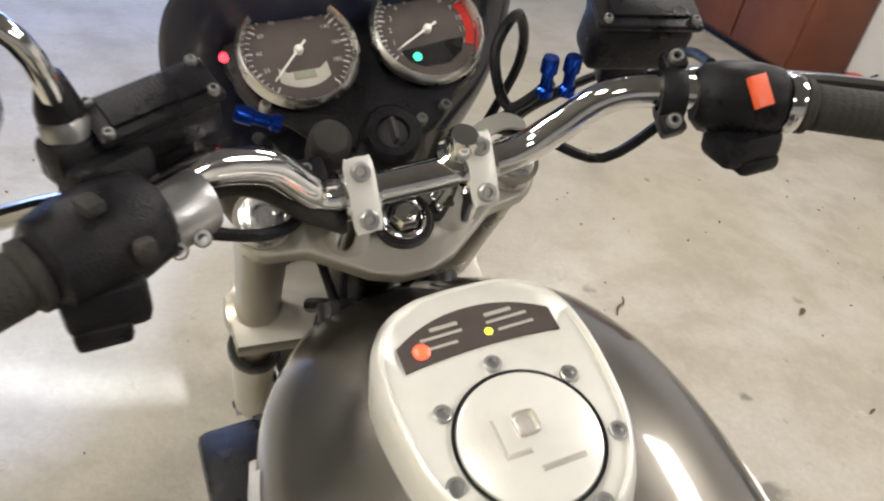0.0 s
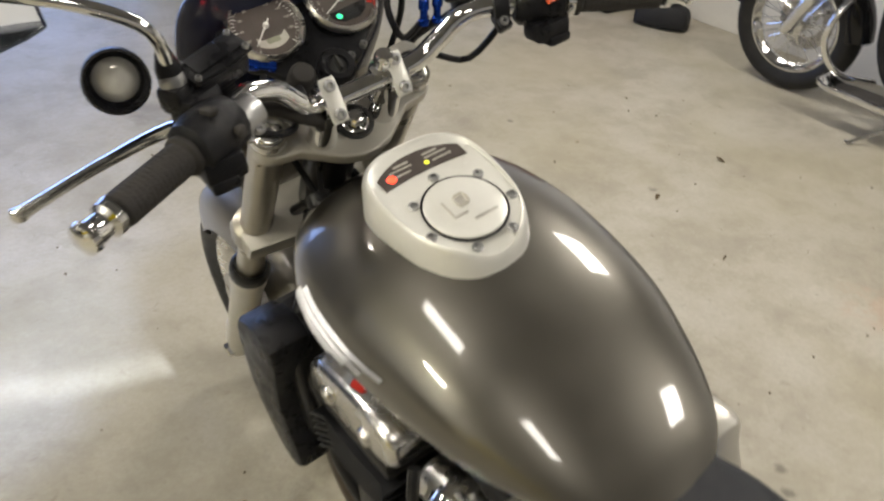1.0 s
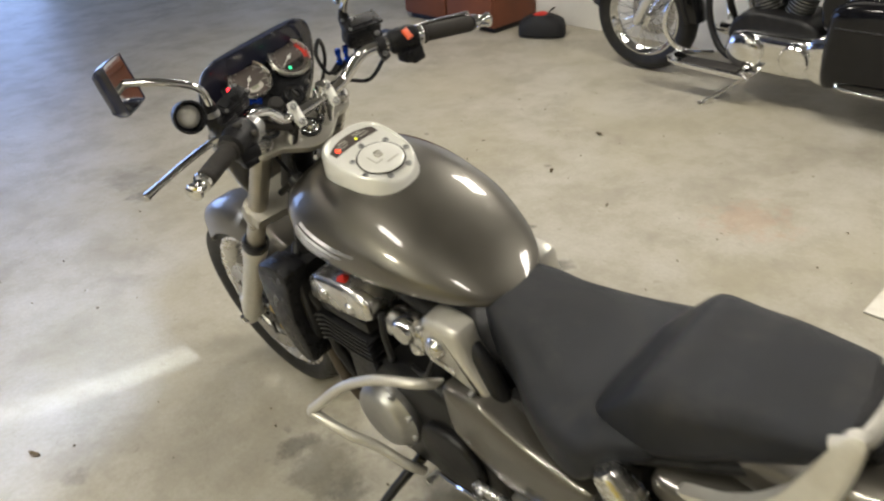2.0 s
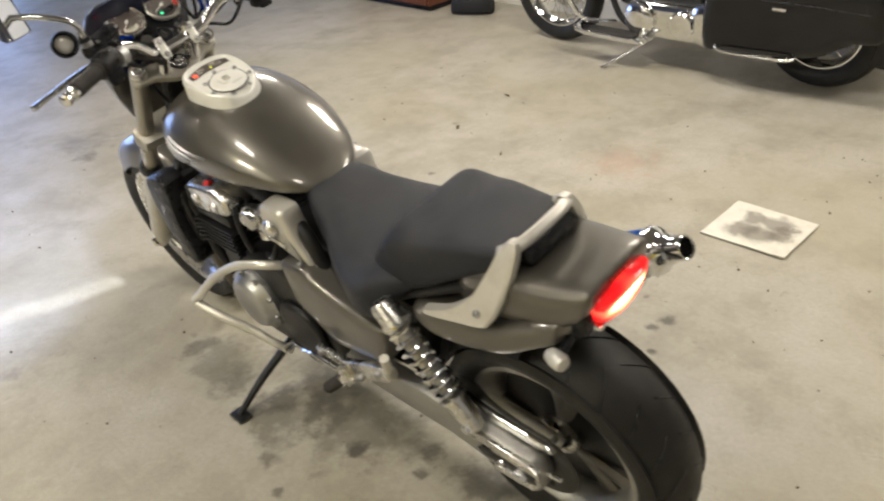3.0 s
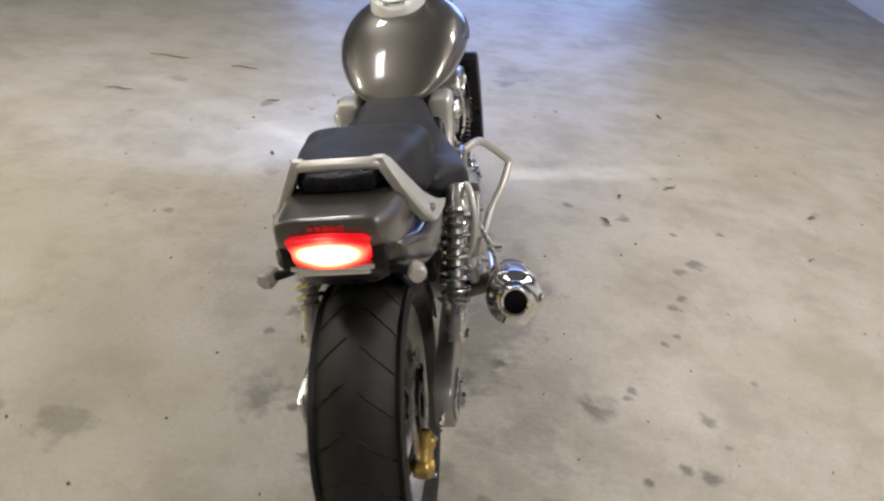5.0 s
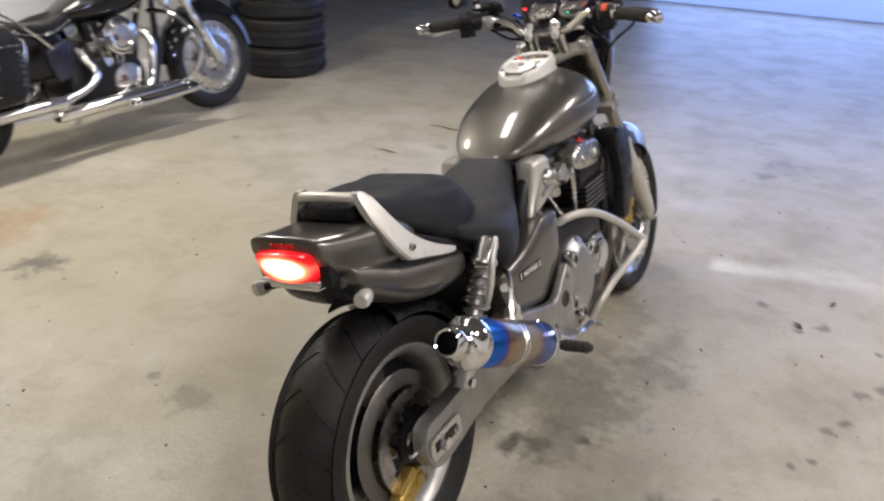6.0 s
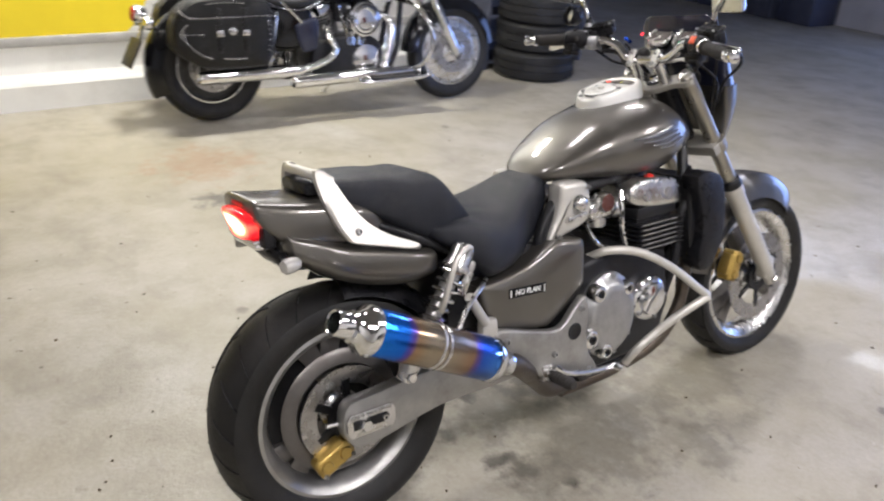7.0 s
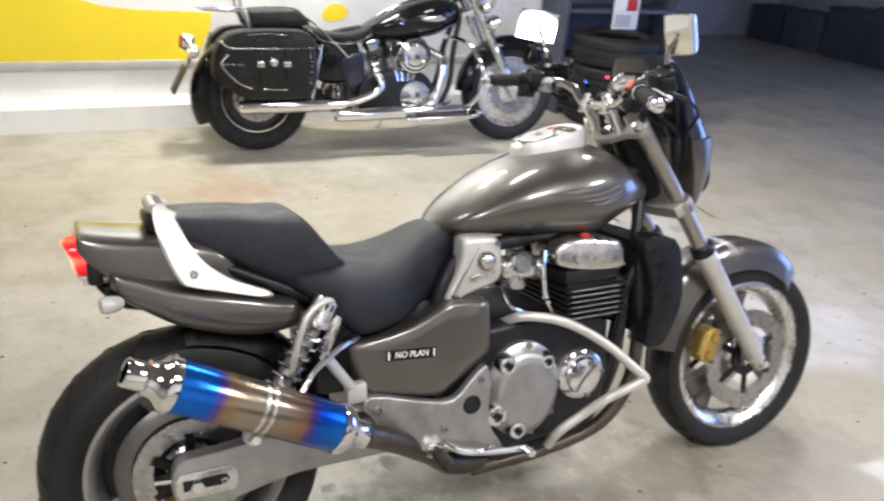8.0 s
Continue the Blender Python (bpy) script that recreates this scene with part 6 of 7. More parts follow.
def cruiser(label, m, style, soft_bags, yaw=0.0):
    """A heavy black cruiser: y forward, standing on its rear tyre at the origin."""
    t = thing("cruiser_motorcycle", label, "motorcycle", m)
    R, F = (0, 0, .325), (0, 1.685, .33)
    cruiser_wheel(t, "rear_wheel", R, .325, .078, .215, "wire" if style == "wire" else "disc", "chrome rear wheel")
    cruiser_wheel(t, "front_wheel", F, .33, .06, .235, style, "chrome wire front wheel" if style == "wire" else "chrome front wheel with solid disc")
    part("rear_fender", arc_fender(B(), R, .385, .105, 20, 205, .09), BLACKPAINT, t, "gloss black rear fender", 50)
    part("front_fender", arc_fender(B(), F, .372, .082, 8, 178, .085), BLACKPAINT, t, "gloss black front fender", 50)
    bm = tube(B(), [(0, 1.30, .93), (0, 1.15, .82), (0, .75, .74), (0, .45, .68), (0, .30, .50), (0, .42, .28)], .024, 10)
    for s in (-1, 1):
        tube(bm, [(s * .02, 1.32, .86), (s * .09, 1.25, .62), (s * .12, 1.20, .36), (s * .13, 1.05, .215), (s * .13, .60, .215), (s * .13, .42, .30), (s * .13, .02, .325)], .019, 10)
        tube(bm, [(s * .12, .42, .70), (s * .135, .2, .5), (s * .13, .0, .33)], .017, 10)
    part("main_frame", bm, BLACKENGINE, t, "black tubular frame")
    # fork
    for s in (-1, 1):
        m2 = aim((s * .105, 1.34, .98), Vector((s * .105, 1.685, .33)) - Vector((s * .105, 1.34, .98))); L = sqrt(.345 ** 2 + .65 ** 2)
        part("fork_leg", lathe(B(), [(0, -.02), (.03, -.02), (.033, 0), (.033, L * .45), (.026, L * .46), (.026, L * .52), (.034, L * .54), (.034, L * .97), (.02, L * 1.03), (0, L * 1.03)], m2, 20), CHROME, t, "chrome telescopic fork leg")
    bm = box(box(B(), (0, 1.345, .965), (.27, .06, .035), .012), (0, 1.42, .83), (.27, .06, .04), .012)
    part("fork_clamp", bm, CHROME, t, "chrome fork clamps")
    hl = part("headlight", lathe(B(), [(0, -.14), (.04, -.13), (.075, -.09), (.092, -.03), (.096, 0), (.09, .012)], aim((0, 1.52, .94), (0, 1, -.05)), 32), CHROME, t, "chrome headlight bucket")
    part("headlight_lens", lathe(B(), [(0, .03), (.05, .024), (.088, .006)], aim((0, 1.52, .94), (0, 1, -.05)), 32), LENS, hl, "clear headlight lens")
    bm = tube(B(), [(-.42, 1.02, 1.04), (-.30, 1.10, 1.06), (-.16, 1.30, 1.10), (-.09, 1.34, 1.03), (.09, 1.34, 1.03), (.16, 1.30, 1.10), (.30, 1.10, 1.06), (.42, 1.02, 1.04)], .013, 10)
    hb_ = part("handlebar", bm, CHROME, t, "wide chrome handlebar")
    for s in (-1, 1):
        part("grip", lathe(B(), [(0, -.07), (.018, -.07), (.018, .05), (0, .05)], aim((s * .37, 1.055, 1.048), (s * .8, -.55, -.1)), 16), GRIP, hb_, "black rubber grip")
        ps = tube(B(), [(s * .2, 1.22, 1.07), (s * .27, 1.25, 1.16), (s * .33, 1.25, 1.22)], .006, 8)
        st = part("mirror_stalk", ps, CHROME, hb_)
        part("turn_signal", lathe(B(), [(0, -.05), (.03, -.04), (.04, -.01), (.036, .01), (0, .02)], aim((s * .21, 1.42, .88), (0, 1, 0)), 20), CHROME, t, "chrome bullet turn signal")
        part("passing_lamp", lathe(B(), [(0, -.06), (.035, -.05), (.052, -.01), (.054, .01), (.04, .022), (0, .03)], aim((s * .17, 1.49, .78), (0, 1, -.05)), 22), CHROME, t, "chrome auxiliary lamp")
    # tank, console, seat
    tk = part("fuel_tank", hull(B(), [(.62, .04, .725, .71, .69), (.68, .09, .757, .72, .675), (.77, .135, .81, .745, .662), (.89, .165, .878, .775, .66), (1.03, .172, .922, .80, .672), (1.15, .155, .938, .82, .70), (1.25, .11, .918, .83, .75), (1.30, .06, .88, .84, .79)], 4, 36, 2.3, 2.2), BLACKPAINT, t, "gloss black teardrop fuel tank", 60)
    part("tank_console", hull(B(), [(.76, .02, .815, .80, .79), (.85, .05, .872, .85, .83), (1.0, .062, .93, .905, .885), (1.13, .062, .95, .925, .91), (1.22, .03, .935, .92, .91)], 3, 20, 3, 2), CHROME, tk, "chrome tank console")
    for s in (-1, 1):
        part("tank_badge", plate(B(), smooth2([(.99, .795), (1.04, .815), (1.13, .818), (1.16, .80), (1.09, .785)], 3), s * .160, s * .176, .002), CHROME, tk, "chrome tank badge")
    st_ = part("seat", hull(B(), [(.74, .08, .785, .73, .69), (.66, .125, .735, .70, .655), (.54, .165, .71, .68, .63), (.42, .175, .717, .69, .64), (.34, .17, .745, .70, .655), (.27, .13, .765, .72, .68)], 4, 30, 3.2, 2.6), LEATHER, t, "black leather rider saddle", 60)
    bm = B()
    for s in (-1, 1):
        for p in curve_pts([(s * .150, .31, .725), (s * .168, .36, .675), (s * .172, .44, .655), (s * .166, .54, .648), (s * .148, .62, .67), (s * .125, .69, .70)], 5):
            lathe(bm, [(0, .007), (.0045, .0055), (.0062, 0)], aim(p, (s, 0, .15)), 8)
    tagged(part("saddle_studs", bm, CHROME, st_, "chrome studs along the saddle skirt"), kind="stuff")
    part("pillion_pad", hull(B(), [(.318, .09, .775, .76, .73), (.30, .112, .795, .765, .72), (.24, .12, .845, .775, .715), (.12, .12, .848, .775, .71), (-.015, .115, .84, .775, .71), (-.035, .095, .82, .77, .72)], 3, 28, 4.5, 3.4), LEATHER, t, "thick black leather pillion pad", 60)
    bm = tube(B(), [(-.125, .02, .62), (-.125, -.03, .71), (-.125, -.082, .84), (-.11, -.095, .94), (-.07, -.10, 1.0), (0, -.10, 1.02), (.07, -.10, 1.0), (.11, -.095, .94), (.125, -.082, .84), (.125, -.03, .71), (.125, .02, .62)], .010, 10)
    sb = part("sissy_bar", bm, CHROME, t, "chrome passenger backrest bar")
    bm = B()
    for s in (-1, 1):
        plate(bm, [(-.045, .735), (-.075, .815), (-.30, .822), (-.31, .832), (-.09, .842), (-.06, .835), (-.025, .745)], s * .112, s * .122, .002)
    for y in (-.12, -.2, -.29):
        tube(bm, [(-.115, y, .828), (.115, y, .828)], .006, 8, 1)
    part("luggage_rack", bm, CHROME, sb, "small chrome luggage rack")
    for s in (-1, 1):
        part("bag_guard", tube(B(), [(s * .17, .37, .64), (s * .225, .352, .615), (s * .235, .30, .36), (s * .19, .285, .33)], .009, 10), CHROME, t, "chrome saddlebag guard bar")
        part("grab_strap", tube(B(), [(s * .118, .285, .80), (s * .16, .36, .74), (s * .18, .46, .64), (s * .172, .53, .57)], .008, 8, flat=.5), CHROME, t, "studded bright grab strap")
    # tail
    tl_ = part("tail_lamp", lathe(B(), [(0, -.03), (.045, -.03), (.05, .01), (.045, .035), (0, .042)], aim((0, -.375, .64), (0, -1, .15)), 24), CHROME, t, "chrome tail lamp housing")
    part("tail_lens", lathe(B(), [(.044, .034), (.035, .045), (0, .05)], aim((0, -.375, .64), (0, -1, .15)), 24), REDP, tl_, "red tail lamp lens")
    for s in (-1, 1):
        part("rear_signal", lathe(B(), [(0, -.03), (.03, -.025), (.04, 0), (.037, .02), (0, .03)], aim((s * .14, -.36, .60), (0, -1, 0)), 20), CHROME, t, "chrome rear turn signal")
    bm = tube(tube(B(), [(-.15, -.36, .60), (.15, -.36, .60)], .009, 8, 1), [(0, -.35, .62), (0, -.39, .50)], .012, 8, 1)
    part("signal_bar", bm, CHROME, t)
    pl = part("plate_holder", box(B(), (0, 0, 0), (.24, .012, .17), .004, Matrix.Translation((0, -.44, .43)) @ Matrix.Rotation(radians(-28), 4, 'X')), DARKMETAL, t, "dark number plate holder")
    # V-twin
    en = part("engine", plate(B(), smooth2([(.62, .25), (.60, .36), (.66, .45), (.80, .48), (1.0, .48), (1.1, .40), (1.09, .27), (1.0, .205), (.72, .205)], 3), -.13, .13, .025, 3), BLACKENGINE, t, "black V-twin engine with chrome covers")
    finned_cylinder(en, (0, .80, .44), (0, -.36, .93)); finned_cylinder(en, (0, .93, .44), (0, .36, .93))
    ac = part("air_cleaner", lathe(B(), [(.11, .07), (.115, .09), (.115, .145), (.105, .165), (.07, .175), (.06, .168), (.03, .172), (0, .172)], xat((0, .963, .578)), 36), CHROME, en, "round chrome air cleaner")
    part("air_cleaner_trim", lathe(B(), [(.085, .171), (.09, .176), (.095, .171)], xat((0, .963, .578)), 36), BLACKENGINE, ac)
    part("cam_cover", lathe(B(), [(.10, .10), (.105, .13), (.095, .15), (.05, .158), (0, .16)], xat((0, .975, .325)), 32), CHROME, en, "chrome cam cover")
    for k, y in enumerate((.80, .87, .96, 1.03)):
        part("pushrod_tube", tube(B(), [(.135, .9 + (y - .9) * .4, .42), (.115, y, .66)], .010, 8, 1), CHROME, en, "chrome pushrod tube")
    mm_ = Matrix.Rotation(radians(-90), 4, 'Y')
    def stadium(y0, y1, z, r, n=12):
        return [(y1 + r * sin(a), z + r * cos(a)) for a in [pi * k / n for k in range(n + 1)]] + [(y0 - r * sin(a), z - r * cos(a)) for a in [pi * k / n for k in range(n + 1)]]
    st0 = stadium(.66, .98, .30, .105)
    cy, cz_ = .82, .30
    prim = part("primary_cover", rings(B(), [[(-x, cy + (y - cy) * k, cz_ + (z - cz_) * k) for y, z in st0] for x, k in ((.12, 1), (.175, 1), (.195, .95), (.205, .85), (.208, .4))]), CHROME, en, "long chrome primary cover")
    part("derby_cover", lathe(B(), [(.075, 0), (.075, .012), (.068, .02), (.03, .024), (0, .024)], Matrix.Translation((-.205, .70, .30)) @ mm_, 32), CHROME, en, "round chrome clutch cover")
    part("alternator_cover", lathe(B(), [(.095, 0), (.095, .03), (.08, .045), (.03, .05), (0, .05)], Matrix.Translation((-.20, .96, .31)) @ mm_, 32), CHROME, en, "round chrome alternator cover")
    part("transmission_cover", lathe(B(), [(.125, 0), (.125, .04), (.11, .055), (.05, .062), (0, .062)], Matrix.Translation((-.15, .55, .31)) @ mm_, 32), CHROME, en, "large domed chrome side cover")
    part("intake", box(B(), (0, .875, .62), (.15, .16, .13), .02), BLACKENGINE, en, "black intake between the cylinders")
    part("side_cover", plate(B(), smooth2([(.49, .53), (.50, .565), (.60, .60), (.635, .585), (.635, .44), (.60, .405), (.54, .395), (.515, .43)], 3), .13, .176, .012, 3), NAVY, t, "glossy dark side cover", 50)
    part("oil_tank", plate(B(), smooth2([(.34, .44), (.32, .6), (.38, .68), (.56, .68), (.62, .6), (.6, .46), (.48, .41)], 3), -.16, .16, .03, 3), BLACKPAINT, t, "rounded black oil tank")
    # exhausts on the right, one over the other
    bm = tube(B(), [(.09, 1.05, .62), (.15, 1.13, .57), (.175, 1.142, .49), (.19, 1.10, .34), (.205, 1.04, .255), (.21, .94, .24)], .024, 12)
    tube(bm, [(.09, .74, .56), (.16, .70, .50), (.19, .735, .42), (.212, .70, .365), (.225, .6, .325), (.235, .46, .298)], .025, 12)
    ex = part("exhaust_pipe", bm, CHROME, t, "chrome exhaust pipes")
    part("muffler", lathe(B(), [(0, 0), (.026, 0), (.034, .06), (.039, .15), (.039, .62), (.034, .635), (.02, .62), (0, .6)], aim((.235, .50, .300), (0, -1, -.012)), 24), CHROME, ex, "long chrome upper muffler")
    part("lower_muffler", lathe(B(), [(0, 0), (.024, 0), (.034, .12), (.042, .26), (.042, .86), (.036, .88), (.02, .86), (0, .84)], aim((.215, 1.32, .250), (0, -1, -.022)), 24), CHROME, ex, "long chrome lower muffler")
    # footboards, crash bar, stand
    for s in (-1, 1):
        part("floorboard", plate(B(), smooth2([(.93, .215), (1.30, .225), (1.36, .245), (1.36, .232), (1.30, .20), (.93, .19)], 2), s * .20, s * .31, .005), CHROME, t, "chrome edged floorboard")
        part("board_rubber", box(B(), (s * .255, 1.12, .223), (.085, .33, .010), .004), GRIP, t, "black rubber board mat")
        bm = tube(B(), [(s * .05, 1.25, .68), (s * .20, 1.30, .66), (s * .31, 1.34, .56), (s * .335, 1.36, .42), (s * .27, 1.30, .28), (s * .1, 1.2, .22)], .015, 12)
        part("crash_bar", bm, CHROME, t, "chrome engine crash bar")
        sh = part("rear_strut", tube(B(), [(s * .145, .28, .66), (s * .14, .05, .35)], .022, 12, 1), CHROME, t, "chrome rear strut")
        if soft_bags:
            saddlebag(t, s, True)
        else:
            ol = smooth2([(-.38, .40), (-.36, .60), (-.25, .66), (.30, .66), (.50, .62), (.54, .50), (.54, .24), (.44, .225), (.20, .235), (-.02, .255), (-.12, .29), (-.24, .36)], 4)
            rs = [[(s * x, .08 + (y - .08) * k, .44 + (z - .44) * k) for y, z in ol] for x, k in ((.13, .97), (.24, 1.0), (.275, .98), (.292, .92), (.30, .7), (.302, .3))]
            bg = part("pannier", rings(B(), rs), BLACKPAINT, t, "large black hard pannier", 60)
            part("pannier_rail", tube(B(), [(s * .29, .45, .26), (s * .315, .40, .245), (s * .315, .1, .245), (s * .285, .03, .25)], .010, 10), CHROME, bg, "thin chrome pannier rail")
            part("pannier_seam", tube(B(), [(s * .295, -.3, .52), (s * .305, .08, .535), (s * .295, .49, .53)], .004, 6), PLASTIC, bg)
            part("pannier_latch", box(B(), (s * .302, .12, .50), (.012, .07, .02), .004), CHROME, bg, "chrome latch")
    return t

def stand_leg(t, m, foot):
    f = m.inverted() @ Vector(foot); a = Vector((-.12, .88, .20))
    bm = tube(B(), [a, a.lerp(f, .6), f], .010, 10, 3)
    lathe(bm, [(0, -.006), (.022, -.006), (.022, .004), (.012, .008), (0, .008)], Matrix.Translation(f), 16)
    part("side_stand", bm, CHROME, t, "chrome side stand")
MB = Matrix.Translation((-3.30, .89, 0)) @ Matrix.Rotation(radians(-3.5), 4, 'Z') @ Matrix.Rotation(radians(-6), 4, 'Y')
cb_ = cruiser("black chrome-laden cruiser with studded leather saddlebags by the wall", MB, "disc", True)
stand_leg(cb_, MB, (-3.62, 1.80, .008))
MA = Matrix.Translation((3.15, .71, 0)) @ Matrix.Rotation(radians(0), 4, 'Z') @ Matrix.Rotation(radians(-6), 4, 'Y')
ca_ = cruiser("black touring cruiser with large black panniers and chrome engine", MA, "wire", False)
stand_leg(ca_, MA, (2.776, 1.816, .008))

# ---- things along the walls and on the floor
def tyre_stack(x, y):
    for k in range(3):
        m = Matrix.Translation((x + rnd.uniform(-.02, .02), y + rnd.uniform(-.02, .02), .113 + k * .215)) @ Matrix.Rotation(rnd.uniform(0, 6), 4, 'Z')
        t = thing("car_tyre", "used black car tyre lying in a stack", "tyre", m, "stacked tyres")
        r, w = .325, .112
        prof = [(.20, -w * .75), (.215, -w * .92), (.26, -w), (.295, -w * .95), (r - .006, -w * .82), (r, -w * .72), (r, -w * .3), (r - .008, -w * .28), (r - .008, -w * .2), (r, -w * .18), (r, w * .18), (r - .008, w * .2), (r - .008, w * .28), (r, w * .3), (r, w * .72), (r - .006, w * .82), (.295, w * .95), (.26, w), (.215, w * .92), (.20, w * .75), (.21, w * .5), (.29, w * .3), (.29, -w * .3), (.21, -w * .5)]
        part("tyre_body", lathe(B(), prof, Matrix(), 56, True), RUBBER, t, "black rubber tyre")
        bm = B()
        for q in range(56):
            a = 2 * pi * q / 56
            for z in (-.06, .06):
                box(bm, (r + .001, 0, z), (.006, .018, .042), .0015, Matrix.Rotation(a + (.03 if z > 0 else 0), 4, 'Z'), 1)
        tagged(part("tread", bm, RUBBER, t, "worn tread blocks"), kind="stuff")
tyre_stack(-3.52, 3.66)

def banner():
    t = thing("wall_banner", "yellow and white printed banner hanging on the wall", "banner", Matrix.Translation((-4.074, 0, 0)))
    part("sheet", box(B(), (0, -.75, .98), (.006, 6.0, 1.16), .002), WALLW, t, "white vinyl sheet")
    edge = [(-3.7, .40), (.62, .40), (.70, .47), (.76, .60), (.78, .70), (.55, .71), (.32, .715), (.12, .735), (-.02, .775), (-.14, .86), (-.22, 1.0), (-.3, 1.5), (-3.7, 1.5)]
    part("yellow_field", plate(B(), smooth2(edge[:10], 1) + [(-.14, .86), (-.22, 1.0), (-.3, 1.5), (-3.7, 1.5)], .004, .007, 0), YELLOW, t, "bright yellow printed field")
    part("yellow_patch", plate(B(), smooth2([(1.53, .67), (1.60, .65), (1.69, .67), (1.71, .73), (1.63, .77), (1.55, .74)], 3), .004, .007, 0), YELLOW, t, "small yellow printed patch")
    part("grommet", lathe(B(), [(.008, .004), (.014, .008), (.014, .012), (.008, .012)], aim((0, 2.2, .45), (1, 0, 0)), 16, True), STEEL, t)
banner()

def shelf():
    t = thing("dark_shelf", "dark grey metal shelf unit with a leaflet taped on", "shelf", Matrix.Translation((-3.98, 3.86, 0)))
    part("carcass", plate(B(), [(-.53, 0), (.53, 0), (.53, 1.7), (-.53, 1.7)], -.12, -.10, .004), BOXM, t, "dark back panel")
    for y in (-.52, .52):
        part("side_panel", box(B(), (.06, y, .85), (.34, .03, 1.7), .005), BOXM, t, "dark side panel")
    for z in (.06, .42, .78, 1.2, 1.65):
        part("shelf_board", box(B(), (.06, 0, z), (.33, 1.0, .03), .005), BOXM, t, "dark shelf board")
    part("leaflet", box(B(), (.236, .0, .80), (.003, .24, .30), .001), WHITE, t, "white paper leaflet")
    part("leaflet_print", box(B(), (.239, .05, .86), (.002, .10, .14), .0005), REDP, t, "red printed block")
    bm = B()
    for k in range(5):
        box(bm, (.239, -.02, .68 + k * .018), (.002, .14, .006), 0)
    tagged(part("leaflet_bars", bm, BOXM, t, "grey lines of print"), kind="stuff")
shelf()

def crate(x, y, z, sx, sy, sz, rot, material, label):
    m = Matrix.Translation((x, y, z)) @ Matrix.Rotation(radians(rot), 4, 'Z')
    t = thing("crate", label, "crate", m, "crates at the end of the bay")
    part("crate_body", box(B(), (0, 0, sz * .46), (sx, sy, sz * .92), .012), material, t, "")
    bm = box(B(), (0, 0, sz * .95), (sx * 1.04, sy * 1.04, sz * .09), .01)
    part("crate_rim", bm, material, t)
    for k in range(4):
        part("rib", box(B(), (sx * (-.36 + .24 * k), -sy / 2 - .006, sz * .45), (.03, .014, sz * .8), .004), material, t)
BLUEC = surf("grey_blue_plastic", (.05, .055, .085), .5, 0, .2, 8, 150, .2)
xs = -7.0
for k in range(5):
    w_ = .46 + .16 * rnd.random(); h_ = .42 + .3 * rnd.random()
    crate(xs + w_ / 2, 8.68 + .1 * rnd.random(), 0, w_, .5, h_, rnd.uniform(-5, 5), BOXM if k % 2 else BLUEC, "dark plastic storage crate on the floor" if k % 2 else "grey-blue plastic storage crate on the floor")
    xs += w_ + .05

def cabinet():
    t = thing("brown_cabinet", "reddish-brown wooden cabinet on the floor", "cabinet", Matrix.Translation((3.40, 4.12, 0)))
    part("body", box(B(), (.0, 0, .47), (.46, .92, .86), .006), BROWN, t, "reddish-brown board body")
    part("plinth", box(B(), (.01, 0, .02), (.42, .88, .04), .003), PLASTIC, t, "dark plinth")
    for y in (-.23, .23):
        d_ = part("door", box(B(), (-.241, y, .47), (.02, .44, .82), .004), BROWN, t, "reddish-brown door")
        part("knob", lathe(B(), [(0, .022), (.01, .02), (.012, .012), (.006, 0)], aim((-.251, y * .3, .55), (-1, 0, 0)), 14), STEEL, d_, "steel knob")
    part("top", box(B(), (-.01, 0, .92), (.50, .96, .04), .006), BROWN, t, "brown top board")
cabinet()

def bag():
    t = thing("tool_bag", "black nylon bag with red panel on the floor", "bag", Matrix.Translation((3.33, 3.36, 0)) @ Matrix.Rotation(radians(25), 4, 'Z') @ Matrix.Scale(.8, 4))
    part("bag_body", hull(B(), [(-.2, .06, .10, .06, .005), (-.17, .1, .16, .08, .002), (-.05, .13, .2, .09, 0), (.08, .13, .19, .09, 0), (.17, .1, .15, .08, .002), (.2, .05, .1, .06, .005)], 3, 24, 2.6, 3.5), BAGM, t, "slumped black nylon")
    part("red_panel", hull(B(), [(-.05, .04, .20, .19, .17), (-.02, .06, .212, .19, .17), (.03, .06, .208, .19, .17), (.07, .04, .195, .18, .16)], 3, 20, 2.4, 2.4), REDP, t, "red fabric panel")
    part("carry_strap", tube(B(), [(-.1, -.05, .19), (-.05, -.1, .25), (.05, -.1, .24), (.1, -.05, .19)], .009, 8, flat=.4), BAGM, t, "black carry strap")
bag()

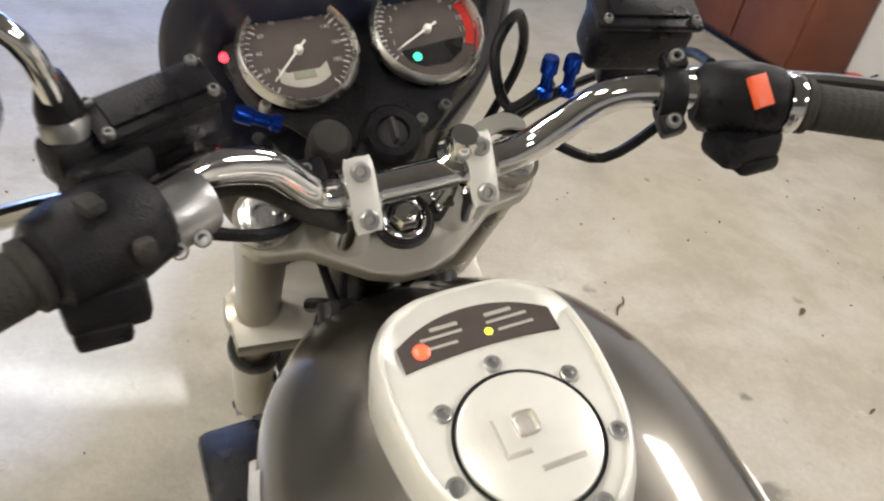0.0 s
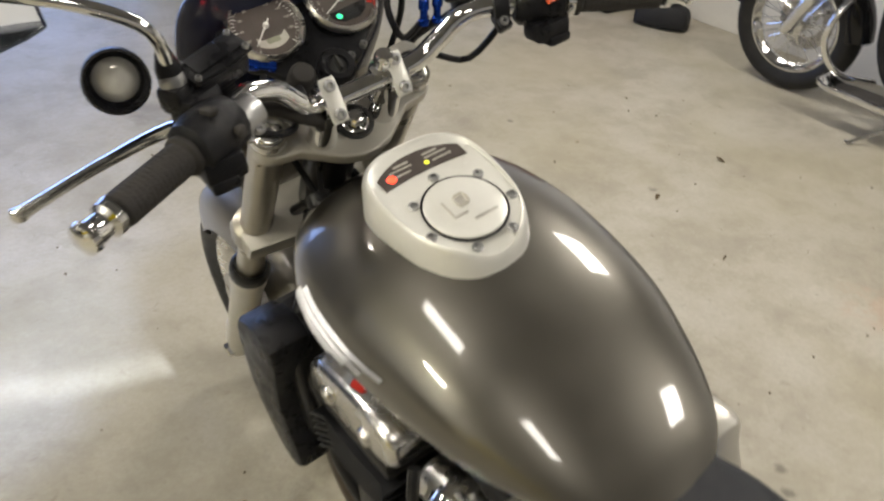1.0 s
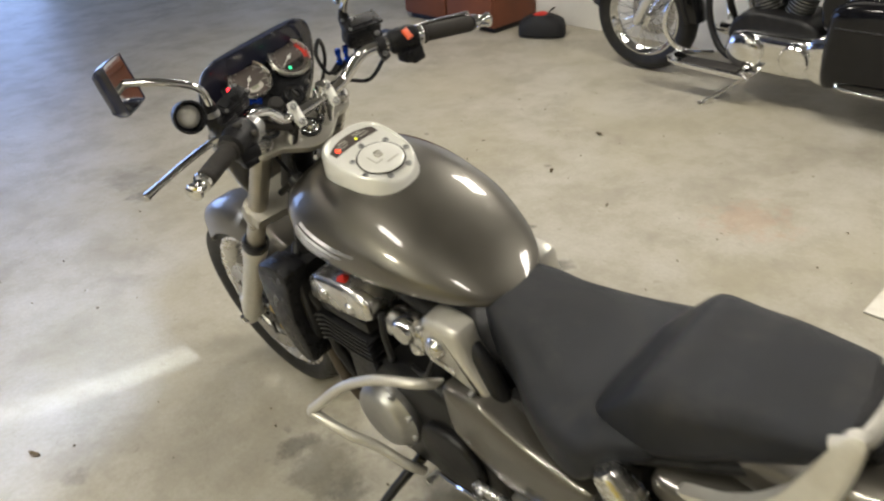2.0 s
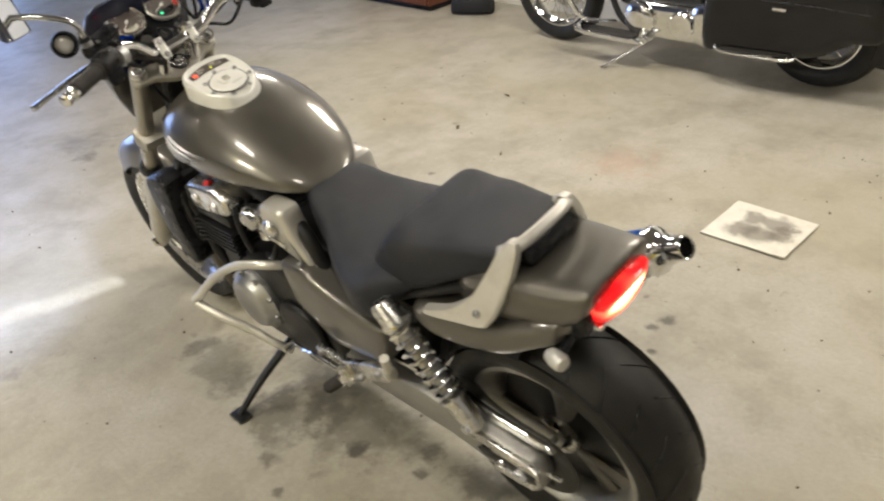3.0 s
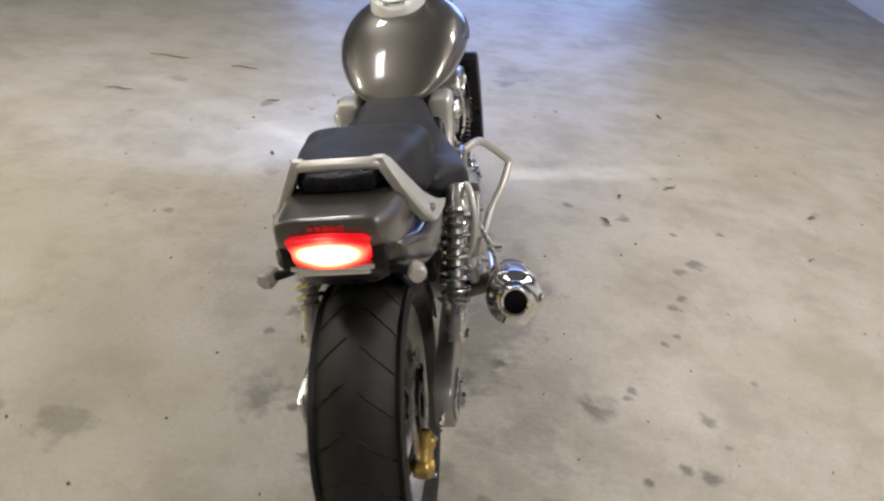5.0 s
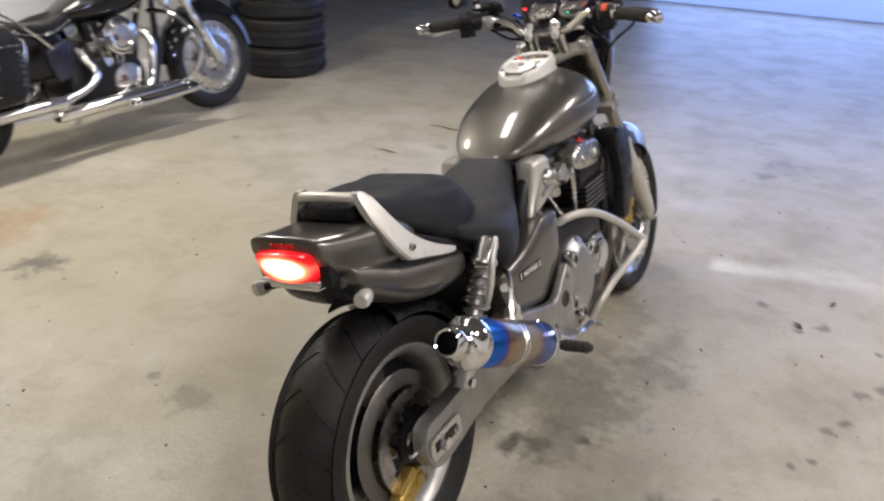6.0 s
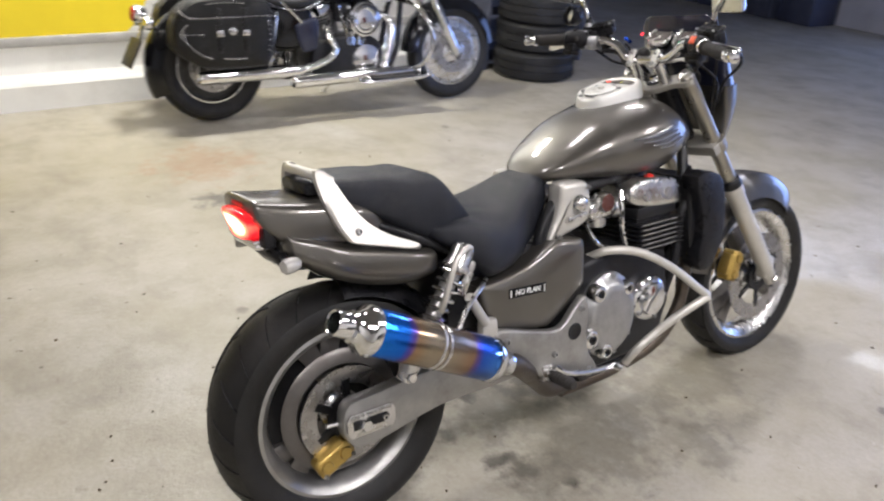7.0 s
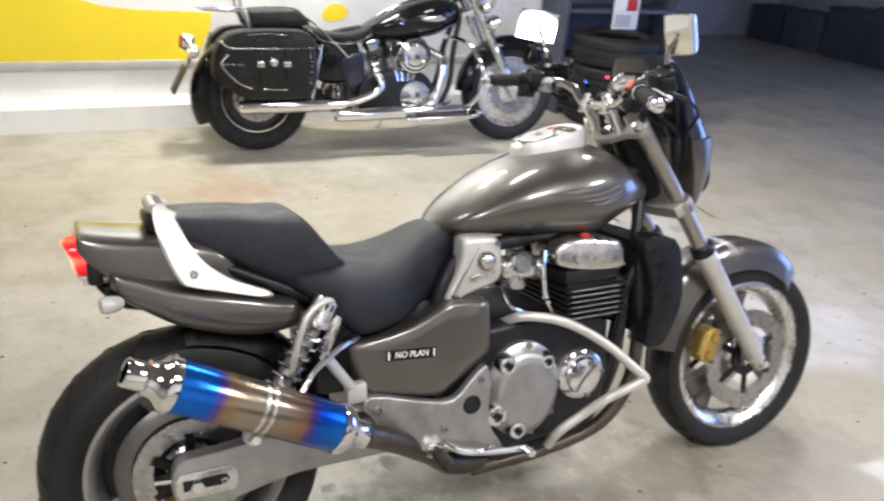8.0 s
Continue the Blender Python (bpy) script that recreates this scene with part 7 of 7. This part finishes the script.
def cardboard_material():
    m, nt, b = nodes_of("oily_cardboard")
    tc = nt.nodes.new("ShaderNodeTexCoord"); P = tc.outputs["Object"]
    nz = add(nt, "ShaderNodeTexNoise", Scale=14.0, Detail=6.0, Roughness=.65); nt.links.new(P, nz.inputs["Vector"])
    sub = nt.nodes.new("ShaderNodeVectorMath"); sub.operation = 'SUBTRACT'; sub.inputs[1].default_value = (.5, .5, .5); nt.links.new(nz.outputs[1], sub.inputs[0])
    sc = nt.nodes.new("ShaderNodeVectorMath"); sc.operation = 'SCALE'; sc.inputs[3].default_value = .12; nt.links.new(sub.outputs[0], sc.inputs[0])
    ad = nt.nodes.new("ShaderNodeVectorMath"); ad.operation = 'ADD'; nt.links.new(P, ad.inputs[0]); nt.links.new(sc.outputs[0], ad.inputs[1])
    c = mixed(nt, spread(nt, nz.outputs[0], .35, .65), (.62, .58, .50), (.72, .69, .61))
    for x, y, r in ((-.05, .05, .075), (-.055, -.02, .08), (-.03, -.085, .06), (.055, .04, .06), (.065, -.05, .075), (.03, -.09, .05)):
        di = nt.nodes.new("ShaderNodeVectorMath"); di.operation = 'DISTANCE'; di.inputs[1].default_value = (x, y, 0); nt.links.new(ad.outputs[0], di.inputs[0])
        c = mixed(nt, spread(nt, di.outputs[1], r, r * .55, 0, .75), c, (.16, .14, .115))
    nt.links.new(c, b.inputs["Base Color"]); b.inputs["Roughness"].default_value = .85
    return m
bm = box(B(), (0, 0, .004), (.309, .325, .006), .0015)
for v in bm.verts:
    v.co.z += .006 * max(0, v.co.x * v.co.y * 30)
tagged(part("cardboard_sheet", bm, cardboard_material()), "whitish cardboard sheet with dark oil stains on the floor", "cardboard").location = (1.52, .262, .002)

def leaves():
    spots = [(1.61, 1.92), (1.48, 1.52), (.75, 1.9), (-.8, 1.9), (1.1, 3.0), (2.1, 2.0), (.66, 1.65)]
    for k, (x, y) in enumerate(spots):
        a = rnd.uniform(0, 6.28); L = rnd.uniform(.014, .03); w = L * rnd.uniform(.25, .5)
        bm = B(); rs = []
        for q in range(6):
            t = q / 5; ww = w * sin(pi * min(.97, t * .95 + .04)) ; zc = .004 + .004 * sin(t * 4 + k)
            rs.append([(-L + 2 * L * t, -ww, zc + .003), (-L + 2 * L * t, 0, zc), (-L + 2 * L * t, ww, zc + .003), (-L + 2 * L * t, 0, zc + .0015)])
        rings(bm, rs)
        o = part("dry_leaf", bm, LEAF); o.matrix_world = Matrix.Translation((x, y, 0)) @ Matrix.Rotation(a, 4, 'Z')
        tagged(o, "small curled brown dry leaf on the concrete", "leaf", "dry leaves")
leaves()
for x, y, L, a in ((-1.67, 3.02, .11, .0), (-1.235, 2.98, .07, .05), (-1.72, 2.44, .06, .1), (-.96, 2.53, .04, .6), (1.0, 2.05, .05, .8)):
    bm = tube(B(), [(-L, 0, .006), (-L * .3, .006, .009), (L * .4, -.005, .007), (L, .004, .006)], [.002, .003, .003, .0015], 6, 4)
    o = part("twig", bm, LEAF); o.matrix_world = Matrix.Translation((x, y, 0)) @ Matrix.Rotation(a, 4, 'Z')
    tagged(o, "thin dark dry twig on the concrete", "twig", "twigs on the floor")
def crumbs():
    bm = B()
    for k in range(260):
        x, y = rnd.uniform(-2.6, 2.6), rnd.uniform(-.8, 3.2); s = rnd.uniform(.0015, .0045)
        g = bmesh.ops.create_icosphere(bm, subdivisions=1, radius=s, matrix=Matrix.Translation((x, y, s * .6)))
        for v in g["verts"]:
            v.co += Vector((rnd.uniform(-1, 1), rnd.uniform(-1, 1), 0)) * s * .5
    tagged(part("grit", bm, LEAF), "scattered dark grit on the floor", "grit", kind="stuff")
crumbs()
